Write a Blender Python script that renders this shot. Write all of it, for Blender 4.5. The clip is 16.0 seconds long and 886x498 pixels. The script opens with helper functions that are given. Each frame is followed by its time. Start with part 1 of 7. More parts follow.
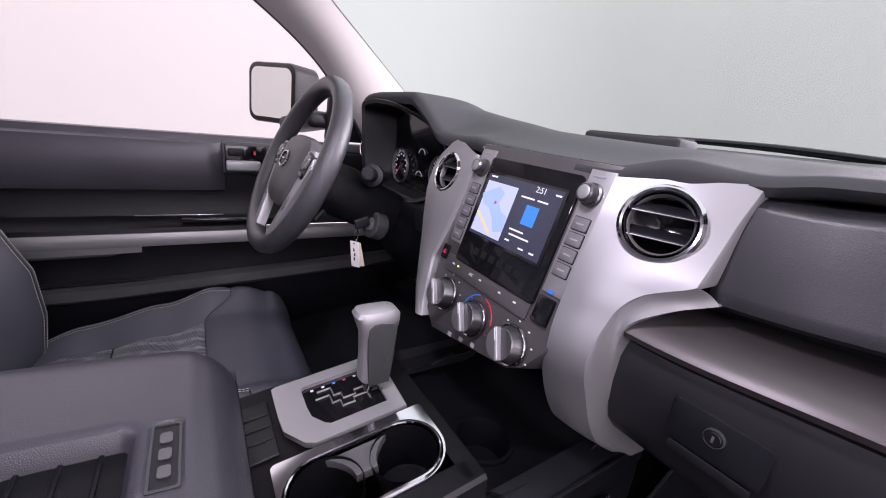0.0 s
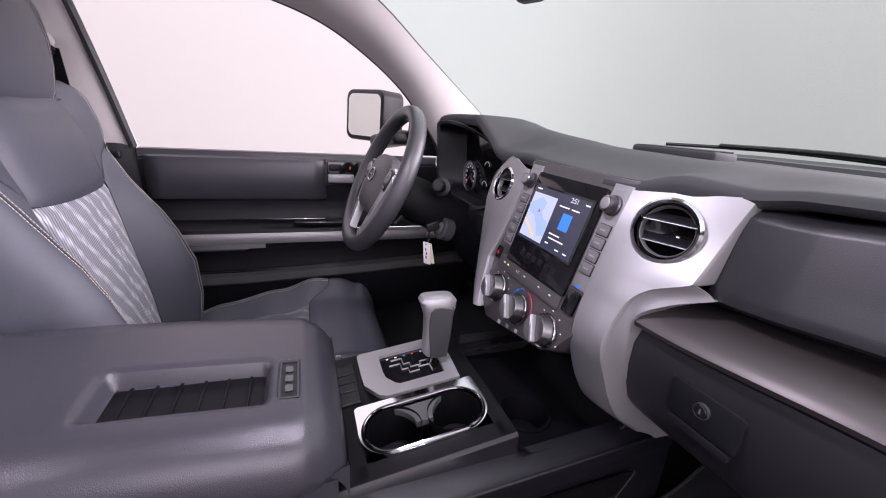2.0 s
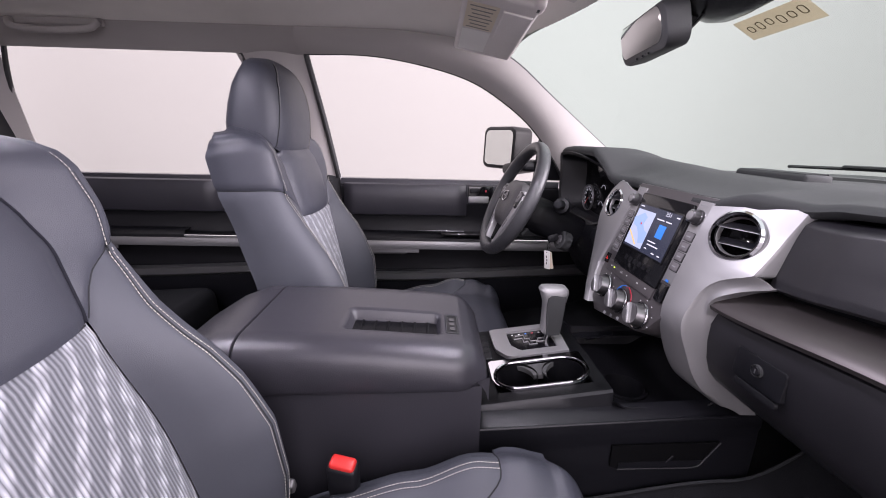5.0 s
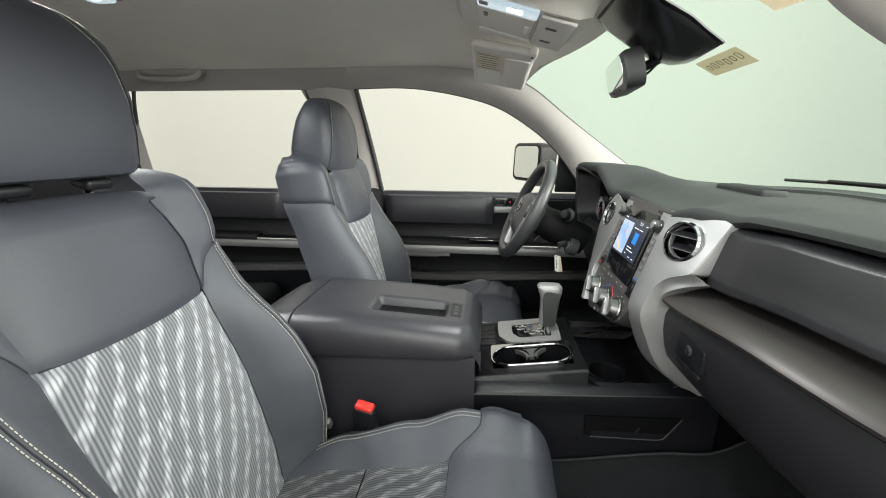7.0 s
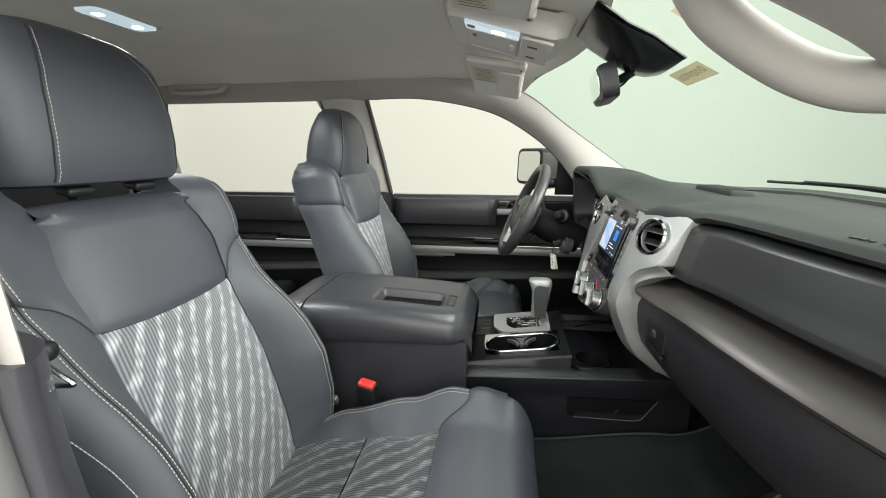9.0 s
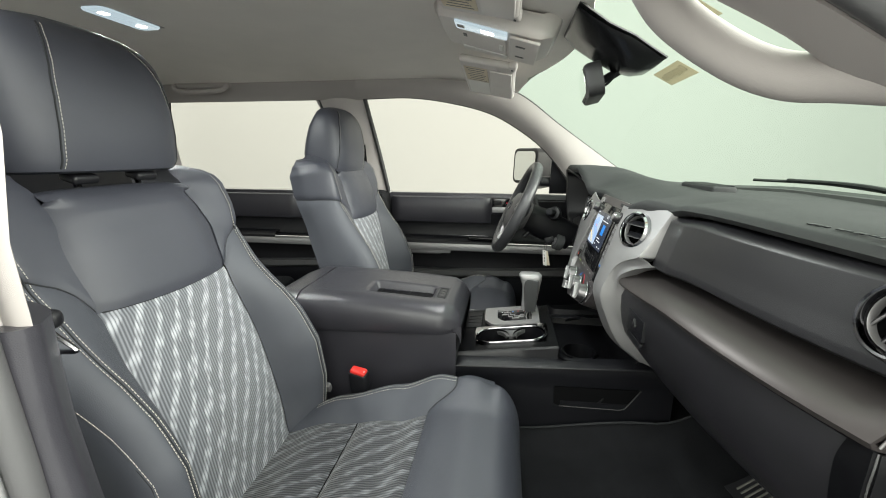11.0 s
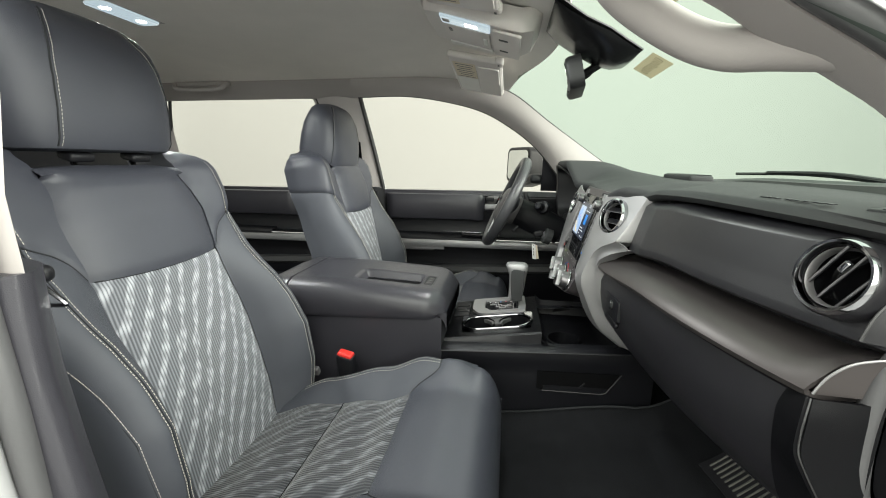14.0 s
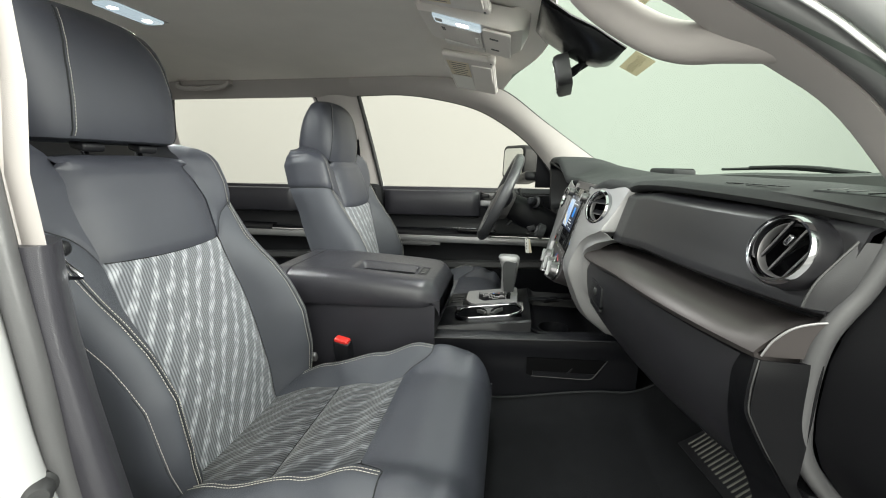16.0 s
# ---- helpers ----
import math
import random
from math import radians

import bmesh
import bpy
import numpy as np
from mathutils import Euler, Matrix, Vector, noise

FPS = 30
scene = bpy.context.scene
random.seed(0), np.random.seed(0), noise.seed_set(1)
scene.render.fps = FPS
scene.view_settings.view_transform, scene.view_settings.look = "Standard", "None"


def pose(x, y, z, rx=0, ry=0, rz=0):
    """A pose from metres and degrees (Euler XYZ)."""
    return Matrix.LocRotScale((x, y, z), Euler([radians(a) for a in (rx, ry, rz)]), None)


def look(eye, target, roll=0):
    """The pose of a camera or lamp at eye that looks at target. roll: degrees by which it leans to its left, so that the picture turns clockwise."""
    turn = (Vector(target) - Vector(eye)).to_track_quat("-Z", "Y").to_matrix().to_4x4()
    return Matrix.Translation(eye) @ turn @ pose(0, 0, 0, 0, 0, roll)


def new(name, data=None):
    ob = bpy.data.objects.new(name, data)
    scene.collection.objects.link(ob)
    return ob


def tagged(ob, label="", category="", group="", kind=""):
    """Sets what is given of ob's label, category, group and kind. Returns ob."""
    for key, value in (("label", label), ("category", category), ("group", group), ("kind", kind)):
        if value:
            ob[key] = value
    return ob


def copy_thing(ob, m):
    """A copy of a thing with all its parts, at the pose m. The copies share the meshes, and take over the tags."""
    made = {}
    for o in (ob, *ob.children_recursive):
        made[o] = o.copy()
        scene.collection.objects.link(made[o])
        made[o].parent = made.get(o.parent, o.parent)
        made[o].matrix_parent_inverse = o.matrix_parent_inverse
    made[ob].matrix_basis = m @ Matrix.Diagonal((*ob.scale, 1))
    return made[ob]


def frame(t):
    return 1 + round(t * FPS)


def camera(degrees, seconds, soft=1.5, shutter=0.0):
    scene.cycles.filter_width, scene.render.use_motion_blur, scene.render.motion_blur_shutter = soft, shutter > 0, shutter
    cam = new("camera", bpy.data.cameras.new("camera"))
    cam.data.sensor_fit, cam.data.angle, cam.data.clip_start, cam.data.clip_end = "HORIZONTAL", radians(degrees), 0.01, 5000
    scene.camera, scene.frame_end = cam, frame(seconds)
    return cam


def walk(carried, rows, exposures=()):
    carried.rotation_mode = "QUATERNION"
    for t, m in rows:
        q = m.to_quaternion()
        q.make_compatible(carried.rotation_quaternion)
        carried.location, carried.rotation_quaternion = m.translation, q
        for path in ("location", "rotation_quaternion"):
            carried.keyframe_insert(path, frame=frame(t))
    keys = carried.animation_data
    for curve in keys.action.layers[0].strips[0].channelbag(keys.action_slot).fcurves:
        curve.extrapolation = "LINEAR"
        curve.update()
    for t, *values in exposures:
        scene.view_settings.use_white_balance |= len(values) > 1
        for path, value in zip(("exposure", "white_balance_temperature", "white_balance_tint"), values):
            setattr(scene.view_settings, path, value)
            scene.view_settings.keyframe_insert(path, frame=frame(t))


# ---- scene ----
cam = camera(96.1, 16.0, 1.0)
METRES, EYE, TILT, LEAN, TURN = 0.9, 0.95, -11.0, 0.0, 61.0
PATH = [
    (0, (0.45, 0.213, 0.691), (-1.158, 1.239, 0.09), 6.5),
    (0.5, (0.485, 0.216, 0.71), (-1.172, 1.158, 0.105), 6.1),
    (1, (0.522, 0.21, 0.724), (-1.183, 1.058, 0.11), 5.4),
    (1.5, (0.553, 0.205, 0.727), (-1.191, 0.963, 0.108), 4.7),
    (2, (0.59, 0.199, 0.731), (-1.196, 0.851, 0.111), 4.0),
    (2.5, (0.634, 0.194, 0.732), (-1.191, 0.736, 0.119), 3.3),
    (3, (0.678, 0.187, 0.729), (-1.181, 0.62, 0.132), 2.7),
    (3.5, (0.723, 0.193, 0.732), (-1.166, 0.509, 0.156), 2.2),
    (4, (0.763, 0.201, 0.741), (-1.147, 0.423, 0.188), 1.8),
    (4.5, (0.81, 0.166, 0.751), (-1.111, 0.303, 0.212), 1.5),
    (5, (0.862, 0.123, 0.76), (-1.064, 0.187, 0.226), 1.4),
    (5.2, (0.884, 0.118, 0.766), (-1.042, 0.149, 0.229), 1.0),
    (7.3, (1.091, 0.252, 0.804), (-0.834, 0.029, 0.311), 0.3),
    (7.5, (1.103, 0.256, 0.806), (-0.822, 0.025, 0.315), 0.2),
    (8, (1.133, 0.272, 0.807), (-0.792, 0.015, 0.329), 0.1),
    (8.5, (1.159, 0.294, 0.807), (-0.764, 0.017, 0.332), 0.0),
    (9, (1.172, 0.308, 0.801), (-0.749, 0.018, 0.329), -0.1),
    (11.3, (1.208, 0.35, 0.779), (-0.716, 0.052, 0.321), 0.3),
    (11.5, (1.209, 0.355, 0.776), (-0.715, 0.059, 0.32), 0.3),
    (12, (1.214, 0.364, 0.769), (-0.712, 0.067, 0.318), 0.4),
    (12.5, (1.219, 0.368, 0.76), (-0.708, 0.068, 0.316), 0.4),
    (13, (1.227, 0.372, 0.751), (-0.701, 0.072, 0.313), 0.4),
    (13.5, (1.234, 0.382, 0.743), (-0.695, 0.078, 0.31), 0.5),
    (14, (1.241, 0.393, 0.737), (-0.688, 0.084, 0.31), 0.5),
    (14.5, (1.251, 0.401, 0.731), (-0.679, 0.09, 0.309), 0.5),
    (15, (1.266, 0.407, 0.727), (-0.664, 0.093, 0.31), 0.6),
    (15.5, (1.279, 0.414, 0.721), (-0.652, 0.098, 0.306), 0.6),
    (16, (1.286, 0.422, 0.716), (-0.645, 0.11, 0.296), 0.6),
]
# the clip is pinkish while the camera is in the cab and turns greenish as it leaves
TONE = [(0, 1.80, 6150, 34), (3.0, 1.78, 6200, 33), (5.2, 1.74, 6250, 28), (6.2, 1.77, 6400, 12), (7.3, 1.82, 6600, 1), (16, 1.74, 6600, 1)]
walk(cam, [(t, look(eye, target, roll)) for t, eye, target, roll in PATH], TONE)
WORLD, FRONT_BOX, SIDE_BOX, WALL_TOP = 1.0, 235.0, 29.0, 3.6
DOME_WATTS, MAP_WATTS = 2.6, 1.6

# ---- world and light ----
world = bpy.data.worlds.new("studio_light")
scene.world = world
world.use_nodes = True
world.node_tree.nodes["Background"].inputs[0].default_value = (1.0, 0.985, 0.96, 1)
world.node_tree.nodes["Background"].inputs[1].default_value = WORLD

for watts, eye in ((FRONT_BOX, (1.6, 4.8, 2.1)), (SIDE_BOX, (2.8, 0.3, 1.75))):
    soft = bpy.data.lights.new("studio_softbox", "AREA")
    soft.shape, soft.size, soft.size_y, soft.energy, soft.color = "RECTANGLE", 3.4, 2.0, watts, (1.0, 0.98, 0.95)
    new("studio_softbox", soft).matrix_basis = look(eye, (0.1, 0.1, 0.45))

# the lit dome lamp and map lamp of the cab
for watts, eye, wide, deep in ((DOME_WATTS, (0.17, -0.69, 1.124), 0.17, 0.06), (MAP_WATTS, (0.160, 0.285, 1.035), 0.035, 0.11)):
    lamp = bpy.data.lights.new("cab_lamp", "AREA")
    lamp.shape, lamp.size, lamp.size_y, lamp.energy, lamp.color = "RECTANGLE", wide, deep, watts, (0.97, 0.98, 1.0)
    new("cab_lamp", lamp).location = eye


# ---- materials ----
def mat(name, color, rough=0.5, metal=0.0, grain=0.0, grain_size=400.0, vary=0.12, vary_size=9.0, cells=False, coat=0.0, spec=0.5):
    """A painted, plastic, cloth or metal surface: two scales of variation and a fine relief."""
    m = bpy.data.materials.new(name)
    m.use_nodes = True
    nt = m.node_tree
    b = nt.nodes["Principled BSDF"]
    b.inputs["Metallic"].default_value = metal
    b.inputs["Coat Weight"].default_value = coat
    b.inputs["Specular IOR Level"].default_value = spec
    tc = nt.nodes.new("ShaderNodeTexCoord")
    n1 = nt.nodes.new("ShaderNodeTexNoise")
    n1.inputs["Scale"].default_value, n1.inputs["Detail"].default_value = vary_size, 5
    nt.links.new(tc.outputs["Object"], n1.inputs["Vector"])
    ramp = nt.nodes.new("ShaderNodeMix")
    ramp.data_type = "RGBA"
    ramp.inputs[6].default_value = (*[c * (1 - vary) for c in color], 1)
    ramp.inputs[7].default_value = (*[min(1, c * (1 + vary)) for c in color], 1)
    nt.links.new(n1.outputs["Fac"], ramp.inputs[0])
    nt.links.new(ramp.outputs[2], b.inputs["Base Color"])
    rr = nt.nodes.new("ShaderNodeMapRange")
    rr.inputs["To Min"].default_value, rr.inputs["To Max"].default_value = max(0.02, rough * 0.85), min(1, rough * 1.15)
    nt.links.new(n1.outputs["Fac"], rr.inputs["Value"])
    nt.links.new(rr.outputs["Result"], b.inputs["Roughness"])
    if grain:
        if cells:
            g = nt.nodes.new("ShaderNodeTexVoronoi")
            g.feature = "DISTANCE_TO_EDGE"
            out = g.outputs["Distance"]
        else:
            g = nt.nodes.new("ShaderNodeTexNoise")
            g.inputs["Detail"].default_value = 3
            out = g.outputs["Fac"]
        g.inputs["Scale"].default_value = grain_size
        nt.links.new(tc.outputs["Object"], g.inputs["Vector"])
        bump = nt.nodes.new("ShaderNodeBump")
        bump.inputs["Strength"].default_value, bump.inputs["Distance"].default_value = grain, 0.001
        nt.links.new(out, bump.inputs["Height"])
        nt.links.new(bump.outputs["Normal"], b.inputs["Normal"])
    return m


def glow(name, color, strength):
    m = bpy.data.materials.new(name)
    m.use_nodes = True
    b = m.node_tree.nodes["Principled BSDF"]
    b.inputs["Base Color"].default_value = (*[c * 0.12 for c in color], 1)
    b.inputs["Roughness"].default_value = 0.25
    b.inputs["Emission Color"].default_value = (*color, 1)
    b.inputs["Emission Strength"].default_value = strength
    return m


def pane_glass(name, tint, gloss=0.06):
    m = bpy.data.materials.new(name)
    m.use_nodes = True
    nt = m.node_tree
    nt.nodes.remove(nt.nodes["Principled BSDF"])
    out = nt.nodes["Material Output"]
    t = nt.nodes.new("ShaderNodeBsdfTransparent")
    t.inputs[0].default_value = (*tint, 1)
    g = nt.nodes.new("ShaderNodeBsdfGlossy")
    g.inputs["Roughness"].default_value = 0.02
    mix = nt.nodes.new("ShaderNodeMixShader")
    mix.inputs[0].default_value = gloss
    nt.links.new(t.outputs[0], mix.inputs[1])
    nt.links.new(g.outputs[0], mix.inputs[2])
    nt.links.new(mix.outputs[0], out.inputs[0])
    return m


def woven(name, dark, mid, light, pitch=0.0058):
    """Seat cloth: ribs along the seat, with pale leaf-shaped flecks in slanting, wavering columns."""
    m = bpy.data.materials.new(name)
    m.use_nodes = True
    nt = m.node_tree
    b = nt.nodes["Principled BSDF"]
    b.inputs["Roughness"].default_value = 0.85
    b.inputs["Sheen Weight"].default_value = 0.2

    def math_node(op, a, c=None, d=None):
        n = nt.nodes.new("ShaderNodeMath")
        n.operation = op
        for k, v in enumerate((a, c, d)):
            if v is None:
                continue
            if isinstance(v, (int, float)):
                n.inputs[k].default_value = v
            else:
                nt.links.new(v, n.inputs[k])
        return n.outputs[0]

    tc = nt.nodes.new("ShaderNodeTexCoord")
    sep = nt.nodes.new("ShaderNodeSeparateXYZ")
    nt.links.new(tc.outputs["UV"], sep.inputs[0])
    u, v = sep.outputs[0], sep.outputs[1]
    col = math_node("DIVIDE", u, pitch)
    fra = math_node("FRACT", col)
    rnd = nt.nodes.new("ShaderNodeTexWhiteNoise")
    rnd.noise_dimensions = "1D"
    nt.links.new(math_node("FLOOR", math_node("DIVIDE", u, pitch * 2)), rnd.inputs["W"])
    waver = nt.nodes.new("ShaderNodeTexNoise")
    waver.inputs["Scale"].default_value, waver.inputs["Detail"].default_value = 9.0, 2.0
    nt.links.new(tc.outputs["UV"], waver.inputs["Vector"])
    along = math_node("ADD", math_node("MULTIPLY", u, 2.0), v)
    along = math_node("MULTIPLY_ADD", rnd.outputs["Value"], 0.022, along)
    along = math_node("MULTIPLY_ADD", waver.outputs["Fac"], 0.014, along)
    wave = math_node("SINE", math_node("MULTIPLY", along, 2 * math.pi / 0.078))
    fleck = nt.nodes.new("ShaderNodeMapRange")
    fleck.interpolation_type = "SMOOTHSTEP"
    fleck.inputs["From Min"].default_value, fleck.inputs["From Max"].default_value = 0.0, 0.85
    nt.links.new(wave, fleck.inputs[0])
    spot = math_node("SINE", math_node("MULTIPLY", math_node("MULTIPLY_ADD", rnd.outputs["Value"], 0.11, v), 2 * math.pi / 0.032))
    spot = math_node("MULTIPLY_ADD", spot, 0.30, 0.66)
    rib = math_node("POWER", math_node("SINE", math_node("MULTIPLY", fra, math.pi)), 2.2)
    leaf = math_node("MULTIPLY", math_node("MULTIPLY", fleck.outputs[0], spot), math_node("POWER", rib, 0.28))
    mix1 = nt.nodes.new("ShaderNodeMix")
    mix1.data_type = "RGBA"
    mix1.inputs[6].default_value, mix1.inputs[7].default_value = (*dark, 1), (*mid, 1)
    nt.links.new(rib, mix1.inputs[0])
    mix2 = nt.nodes.new("ShaderNodeMix")
    mix2.data_type = "RGBA"
    mix2.inputs[7].default_value = (*light, 1)
    nt.links.new(leaf, mix2.inputs[0])
    nt.links.new(mix1.outputs[2], mix2.inputs[6])
    nt.links.new(mix2.outputs[2], b.inputs["Base Color"])
    bump = nt.nodes.new("ShaderNodeBump")
    bump.inputs["Strength"].default_value, bump.inputs["Distance"].default_value = 0.7, 0.0012
    nt.links.new(rib, bump.inputs["Height"])
    nt.links.new(bump.outputs["Normal"], b.inputs["Normal"])
    return m


PLASTIC = mat("dark_grained_plastic", (0.0066, 0.0067, 0.0086), 0.36, grain=0.3, grain_size=900, cells=True, spec=0.30)
PLASTIC_TOP = mat("dashboard_top_plastic", (0.034, 0.035, 0.036), 0.75, grain=0.5, grain_size=700, cells=True, spec=0.25)
PAD = mat("padded_dashboard_vinyl", (0.0130, 0.0125, 0.0150), 0.38, grain=0.20, grain_size=700, cells=True, vary=0.18)
VINYL = mat("armrest_vinyl", (0.029, 0.028, 0.034), 0.34, grain=0.35, grain_size=480, cells=True, vary=0.18)
# rib colour brightened to make up for the weak light in the footwell
TOE_RIB = mat("brightened_rib_plastic", (0.085, 0.083, 0.075), 0.5)
# seat cloth with the shade of the rear cab put into its colour
SHADED_CLOTH = mat("shaded_bench_cloth", (0.012, 0.013, 0.015), 0.8, grain=0.5, grain_size=1400, spec=0.2)
LEDGE = mat("brown_satin_plastic", (0.066, 0.058, 0.058), 0.44, metal=0.6, vary=0.06)
TRAY = mat("matt_black_tray_plastic", (0.0040, 0.0040, 0.0050), 0.42, grain=0.3, grain_size=900, cells=True, spec=0.14)
BLACK = mat("black_plastic", (0.0068, 0.0068, 0.0085), 0.45, grain=0.3, grain_size=900, cells=True, spec=0.3)
POCKET_SHADE = mat("pocket_shade_black", (0.0025, 0.0025, 0.003), 0.7, spec=0.08)
GLOSS = mat("gloss_black", (0.006, 0.006, 0.007), 0.08, vary=0.05)
SILVER = mat("silver_satin_paint", (0.30, 0.295, 0.30), 0.44, metal=0.6, grain=0.05, grain_size=1500, vary=0.04)
STACK_GREY = mat("brownish_grey_paint", (0.088, 0.080, 0.083), 0.42, metal=0.5, vary=0.05)
KNOB_GREY = mat("ribbed_knob_metal", (0.14, 0.135, 0.14), 0.30, metal=0.9, vary=0.05)
KEY_GREY = mat("grey_key_plastic", (0.15, 0.142, 0.148), 0.45, metal=0.4, vary=0.05)
SILVER_DARK = mat("grey_satin_paint", (0.17, 0.165, 0.17), 0.42, metal=0.6, vary=0.05)
CHROME = mat("chrome", (0.42, 0.42, 0.44), 0.09, metal=1.0, vary=0.03)
CLOTH = mat("dark_blue_grey_cloth", (0.036, 0.038, 0.049), 0.44, grain=0.5, grain_size=1400, vary=0.14, vary_size=14, spec=0.5)
CLOTH_SIDE = mat("slate_grey_cloth", (0.047, 0.050, 0.061), 0.52, grain=0.5, grain_size=1400, vary=0.14, vary_size=14, spec=0.4)
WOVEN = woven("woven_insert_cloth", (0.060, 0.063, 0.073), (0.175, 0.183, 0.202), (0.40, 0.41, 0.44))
# the insert weave again, darkened in colour for the shade on the cushion
WOVEN_SHADED = woven("shaded_woven_cloth", (0.013, 0.014, 0.018), (0.028, 0.029, 0.036), (0.145, 0.150, 0.168))
SEAM = mat("dark_seam_cloth", (0.010, 0.011, 0.013), 0.9)
THREAD = mat("pale_thread", (0.42, 0.40, 0.36), 0.8)
LINER = mat("headliner_cloth", (0.76, 0.72, 0.685), 0.9, grain=0.5, grain_size=900, vary=0.06)
# beige trim brightened, the map lamp's light on it put into the colour
TRIM_LIT = mat("lit_beige_trim", (0.60, 0.56, 0.54), 0.5, grain=0.2, grain_size=900, vary=0.05, cells=True)
TRIM = mat("beige_grey_trim", (0.335, 0.310, 0.300), 0.6, grain=0.3, grain_size=900, vary=0.05, cells=True)
RUBBER = mat("black_rubber", (0.022, 0.022, 0.023), 0.55, grain=0.3, grain_size=300)
DOOR_RUBBER = mat("satin_door_rubber", (0.070, 0.069, 0.072), 0.38, grain=0.2, grain_size=300)
SEAL = mat("grey_rubber_lip", (0.055, 0.055, 0.056), 0.42, grain=0.2, grain_size=300)
BODY = mat("white_car_paint", (0.37, 0.37, 0.375), 0.25, coat=0.6, vary=0.02)
CARPET = mat("black_carpet", (0.0085, 0.0088, 0.0098), 0.95, grain=1.0, grain_size=500, vary=0.35, vary_size=30, spec=0.05)
WALL = mat("pale_studio_paint", (0.495, 0.490, 0.476), 0.8, vary=0.015, vary_size=0.6)
FLOOR_PAINT = mat("pale_studio_floor_paint", (0.27, 0.27, 0.27), 0.4, vary=0.05, vary_size=1.5)
PAPER = mat("cream_paper", (0.62, 0.54, 0.42), 0.8, vary=0.05)
WHITE = mat("white_card", (0.75, 0.73, 0.70), 0.7, vary=0.05)
SCRAWL = mat("brown_pen", (0.16, 0.12, 0.08), 0.8)
INK = mat("dark_ink", (0.03, 0.03, 0.03), 0.8)
MARK = mat("pale_print", (0.55, 0.55, 0.55), 0.6)
KEY_MARK = mat("grey_key_print", (0.24, 0.24, 0.25), 0.6)
RED = mat("red_plastic", (0.55, 0.025, 0.02), 0.35)
BLUE_MARK = mat("blue_print", (0.02, 0.16, 0.55), 0.5)
RED_MARK = mat("red_print", (0.42, 0.02, 0.04), 0.5)
MIRROR = mat("mirror_glass", (0.80, 0.82, 0.80), 0.02, metal=1.0, vary=0.0)
def thin_paper(name, color):
    """Paper that lets the light behind it through."""
    m = mat(name, color, 0.8, vary=0.06)
    nt = m.node_tree
    out, b = nt.nodes["Material Output"], nt.nodes["Principled BSDF"]
    t = nt.nodes.new("ShaderNodeBsdfTranslucent")
    t.inputs[0].default_value = (*color, 1)
    mix = nt.nodes.new("ShaderNodeMixShader")
    mix.inputs[0].default_value = 0.6
    nt.links.new(b.outputs[0], mix.inputs[1])
    nt.links.new(t.outputs[0], mix.inputs[2])
    nt.links.new(mix.outputs[0], out.inputs[0])
    return m


NOTE = thin_paper("tan_note_paper", (0.62, 0.555, 0.47))
LENS = glow("lit_lamp_lens", (0.70, 0.82, 0.95), 0.20)
BULB = glow("lit_lamp_bulb", (1.0, 1.0, 1.0), 5.0)
SHIELD = pane_glass("green_tinted_glass", (0.52, 0.60, 0.545), 0.012)
CLEAR = pane_glass("pale_tinted_side_glass", (0.675, 0.66, 0.63), 0.008)


# ---- mesh helpers ----
def link(name, bm, material, parent=None, label="", sharp=38):
    me = bpy.data.meshes.new(name)
    bm.normal_update()
    bm.to_mesh(me)
    bm.free()
    me.polygons.foreach_set("use_smooth", [True] * len(me.polygons))
    me.set_sharp_from_angle(angle=radians(sharp))
    me.materials.append(material)
    ob = new(name, me)
    if parent is not None:
        ob.parent = parent
        top = parent
        while top.parent is not None:
            top = top.parent
        if parent is top and parent.type == "EMPTY":
            ob.matrix_parent_inverse = Matrix.Translation(-parent.location)
    if label:
        ob["label"] = label
    return ob


part = link


def thing(name, label, category, base=(0, 0, 0), group="", kind=""):
    ob = new(name)
    ob.empty_display_size = 0.05
    ob.location = base
    return tagged(ob, label, category, group, kind)


def setting(ob, label, category):
    return tagged(ob, label, category, "", "structure")


def grid(rows, ring=False, uv=None):
    """A sheet through rows of points; ring closes each row."""
    bm = bmesh.new()
    vs = [[bm.verts.new(p) for p in row] for row in rows]
    layer = bm.loops.layers.uv.new("UVMap") if uv else None
    for i in range(len(vs) - 1):
        n = len(vs[i])
        for j in range(n if ring else n - 1):
            k = (j + 1) % n
            quad = (vs[i][j], vs[i][k], vs[i + 1][k], vs[i + 1][j])
            if len(set(quad)) == 4:
                f = bm.faces.new(quad)
                if uv:
                    for lp, (a, b) in zip(f.loops, ((i, j), (i, k), (i + 1, k), (i + 1, j))):
                        lp[layer].uv = uv(a, b)
    return bm


def solid(bm, depth, out=None):
    """Gives a sheet a thickness along its normals."""
    bm.normal_update()
    geom = bm.faces[:]
    bmesh.ops.solidify(bm, geom=geom, thickness=depth)
    bmesh.ops.recalc_face_normals(bm, faces=bm.faces[:])
    return bm


def capped(rows):
    """A closed body through rings of points."""
    bm = grid(rows, ring=True)
    bm.verts.ensure_lookup_table()
    n = len(rows[0])
    bm.faces.new([bm.verts[j] for j in range(n)])
    m = len(bm.verts) - n
    bm.faces.new([bm.verts[m + j] for j in range(n - 1, -1, -1)])
    bmesh.ops.recalc_face_normals(bm, faces=bm.faces[:])
    return bm


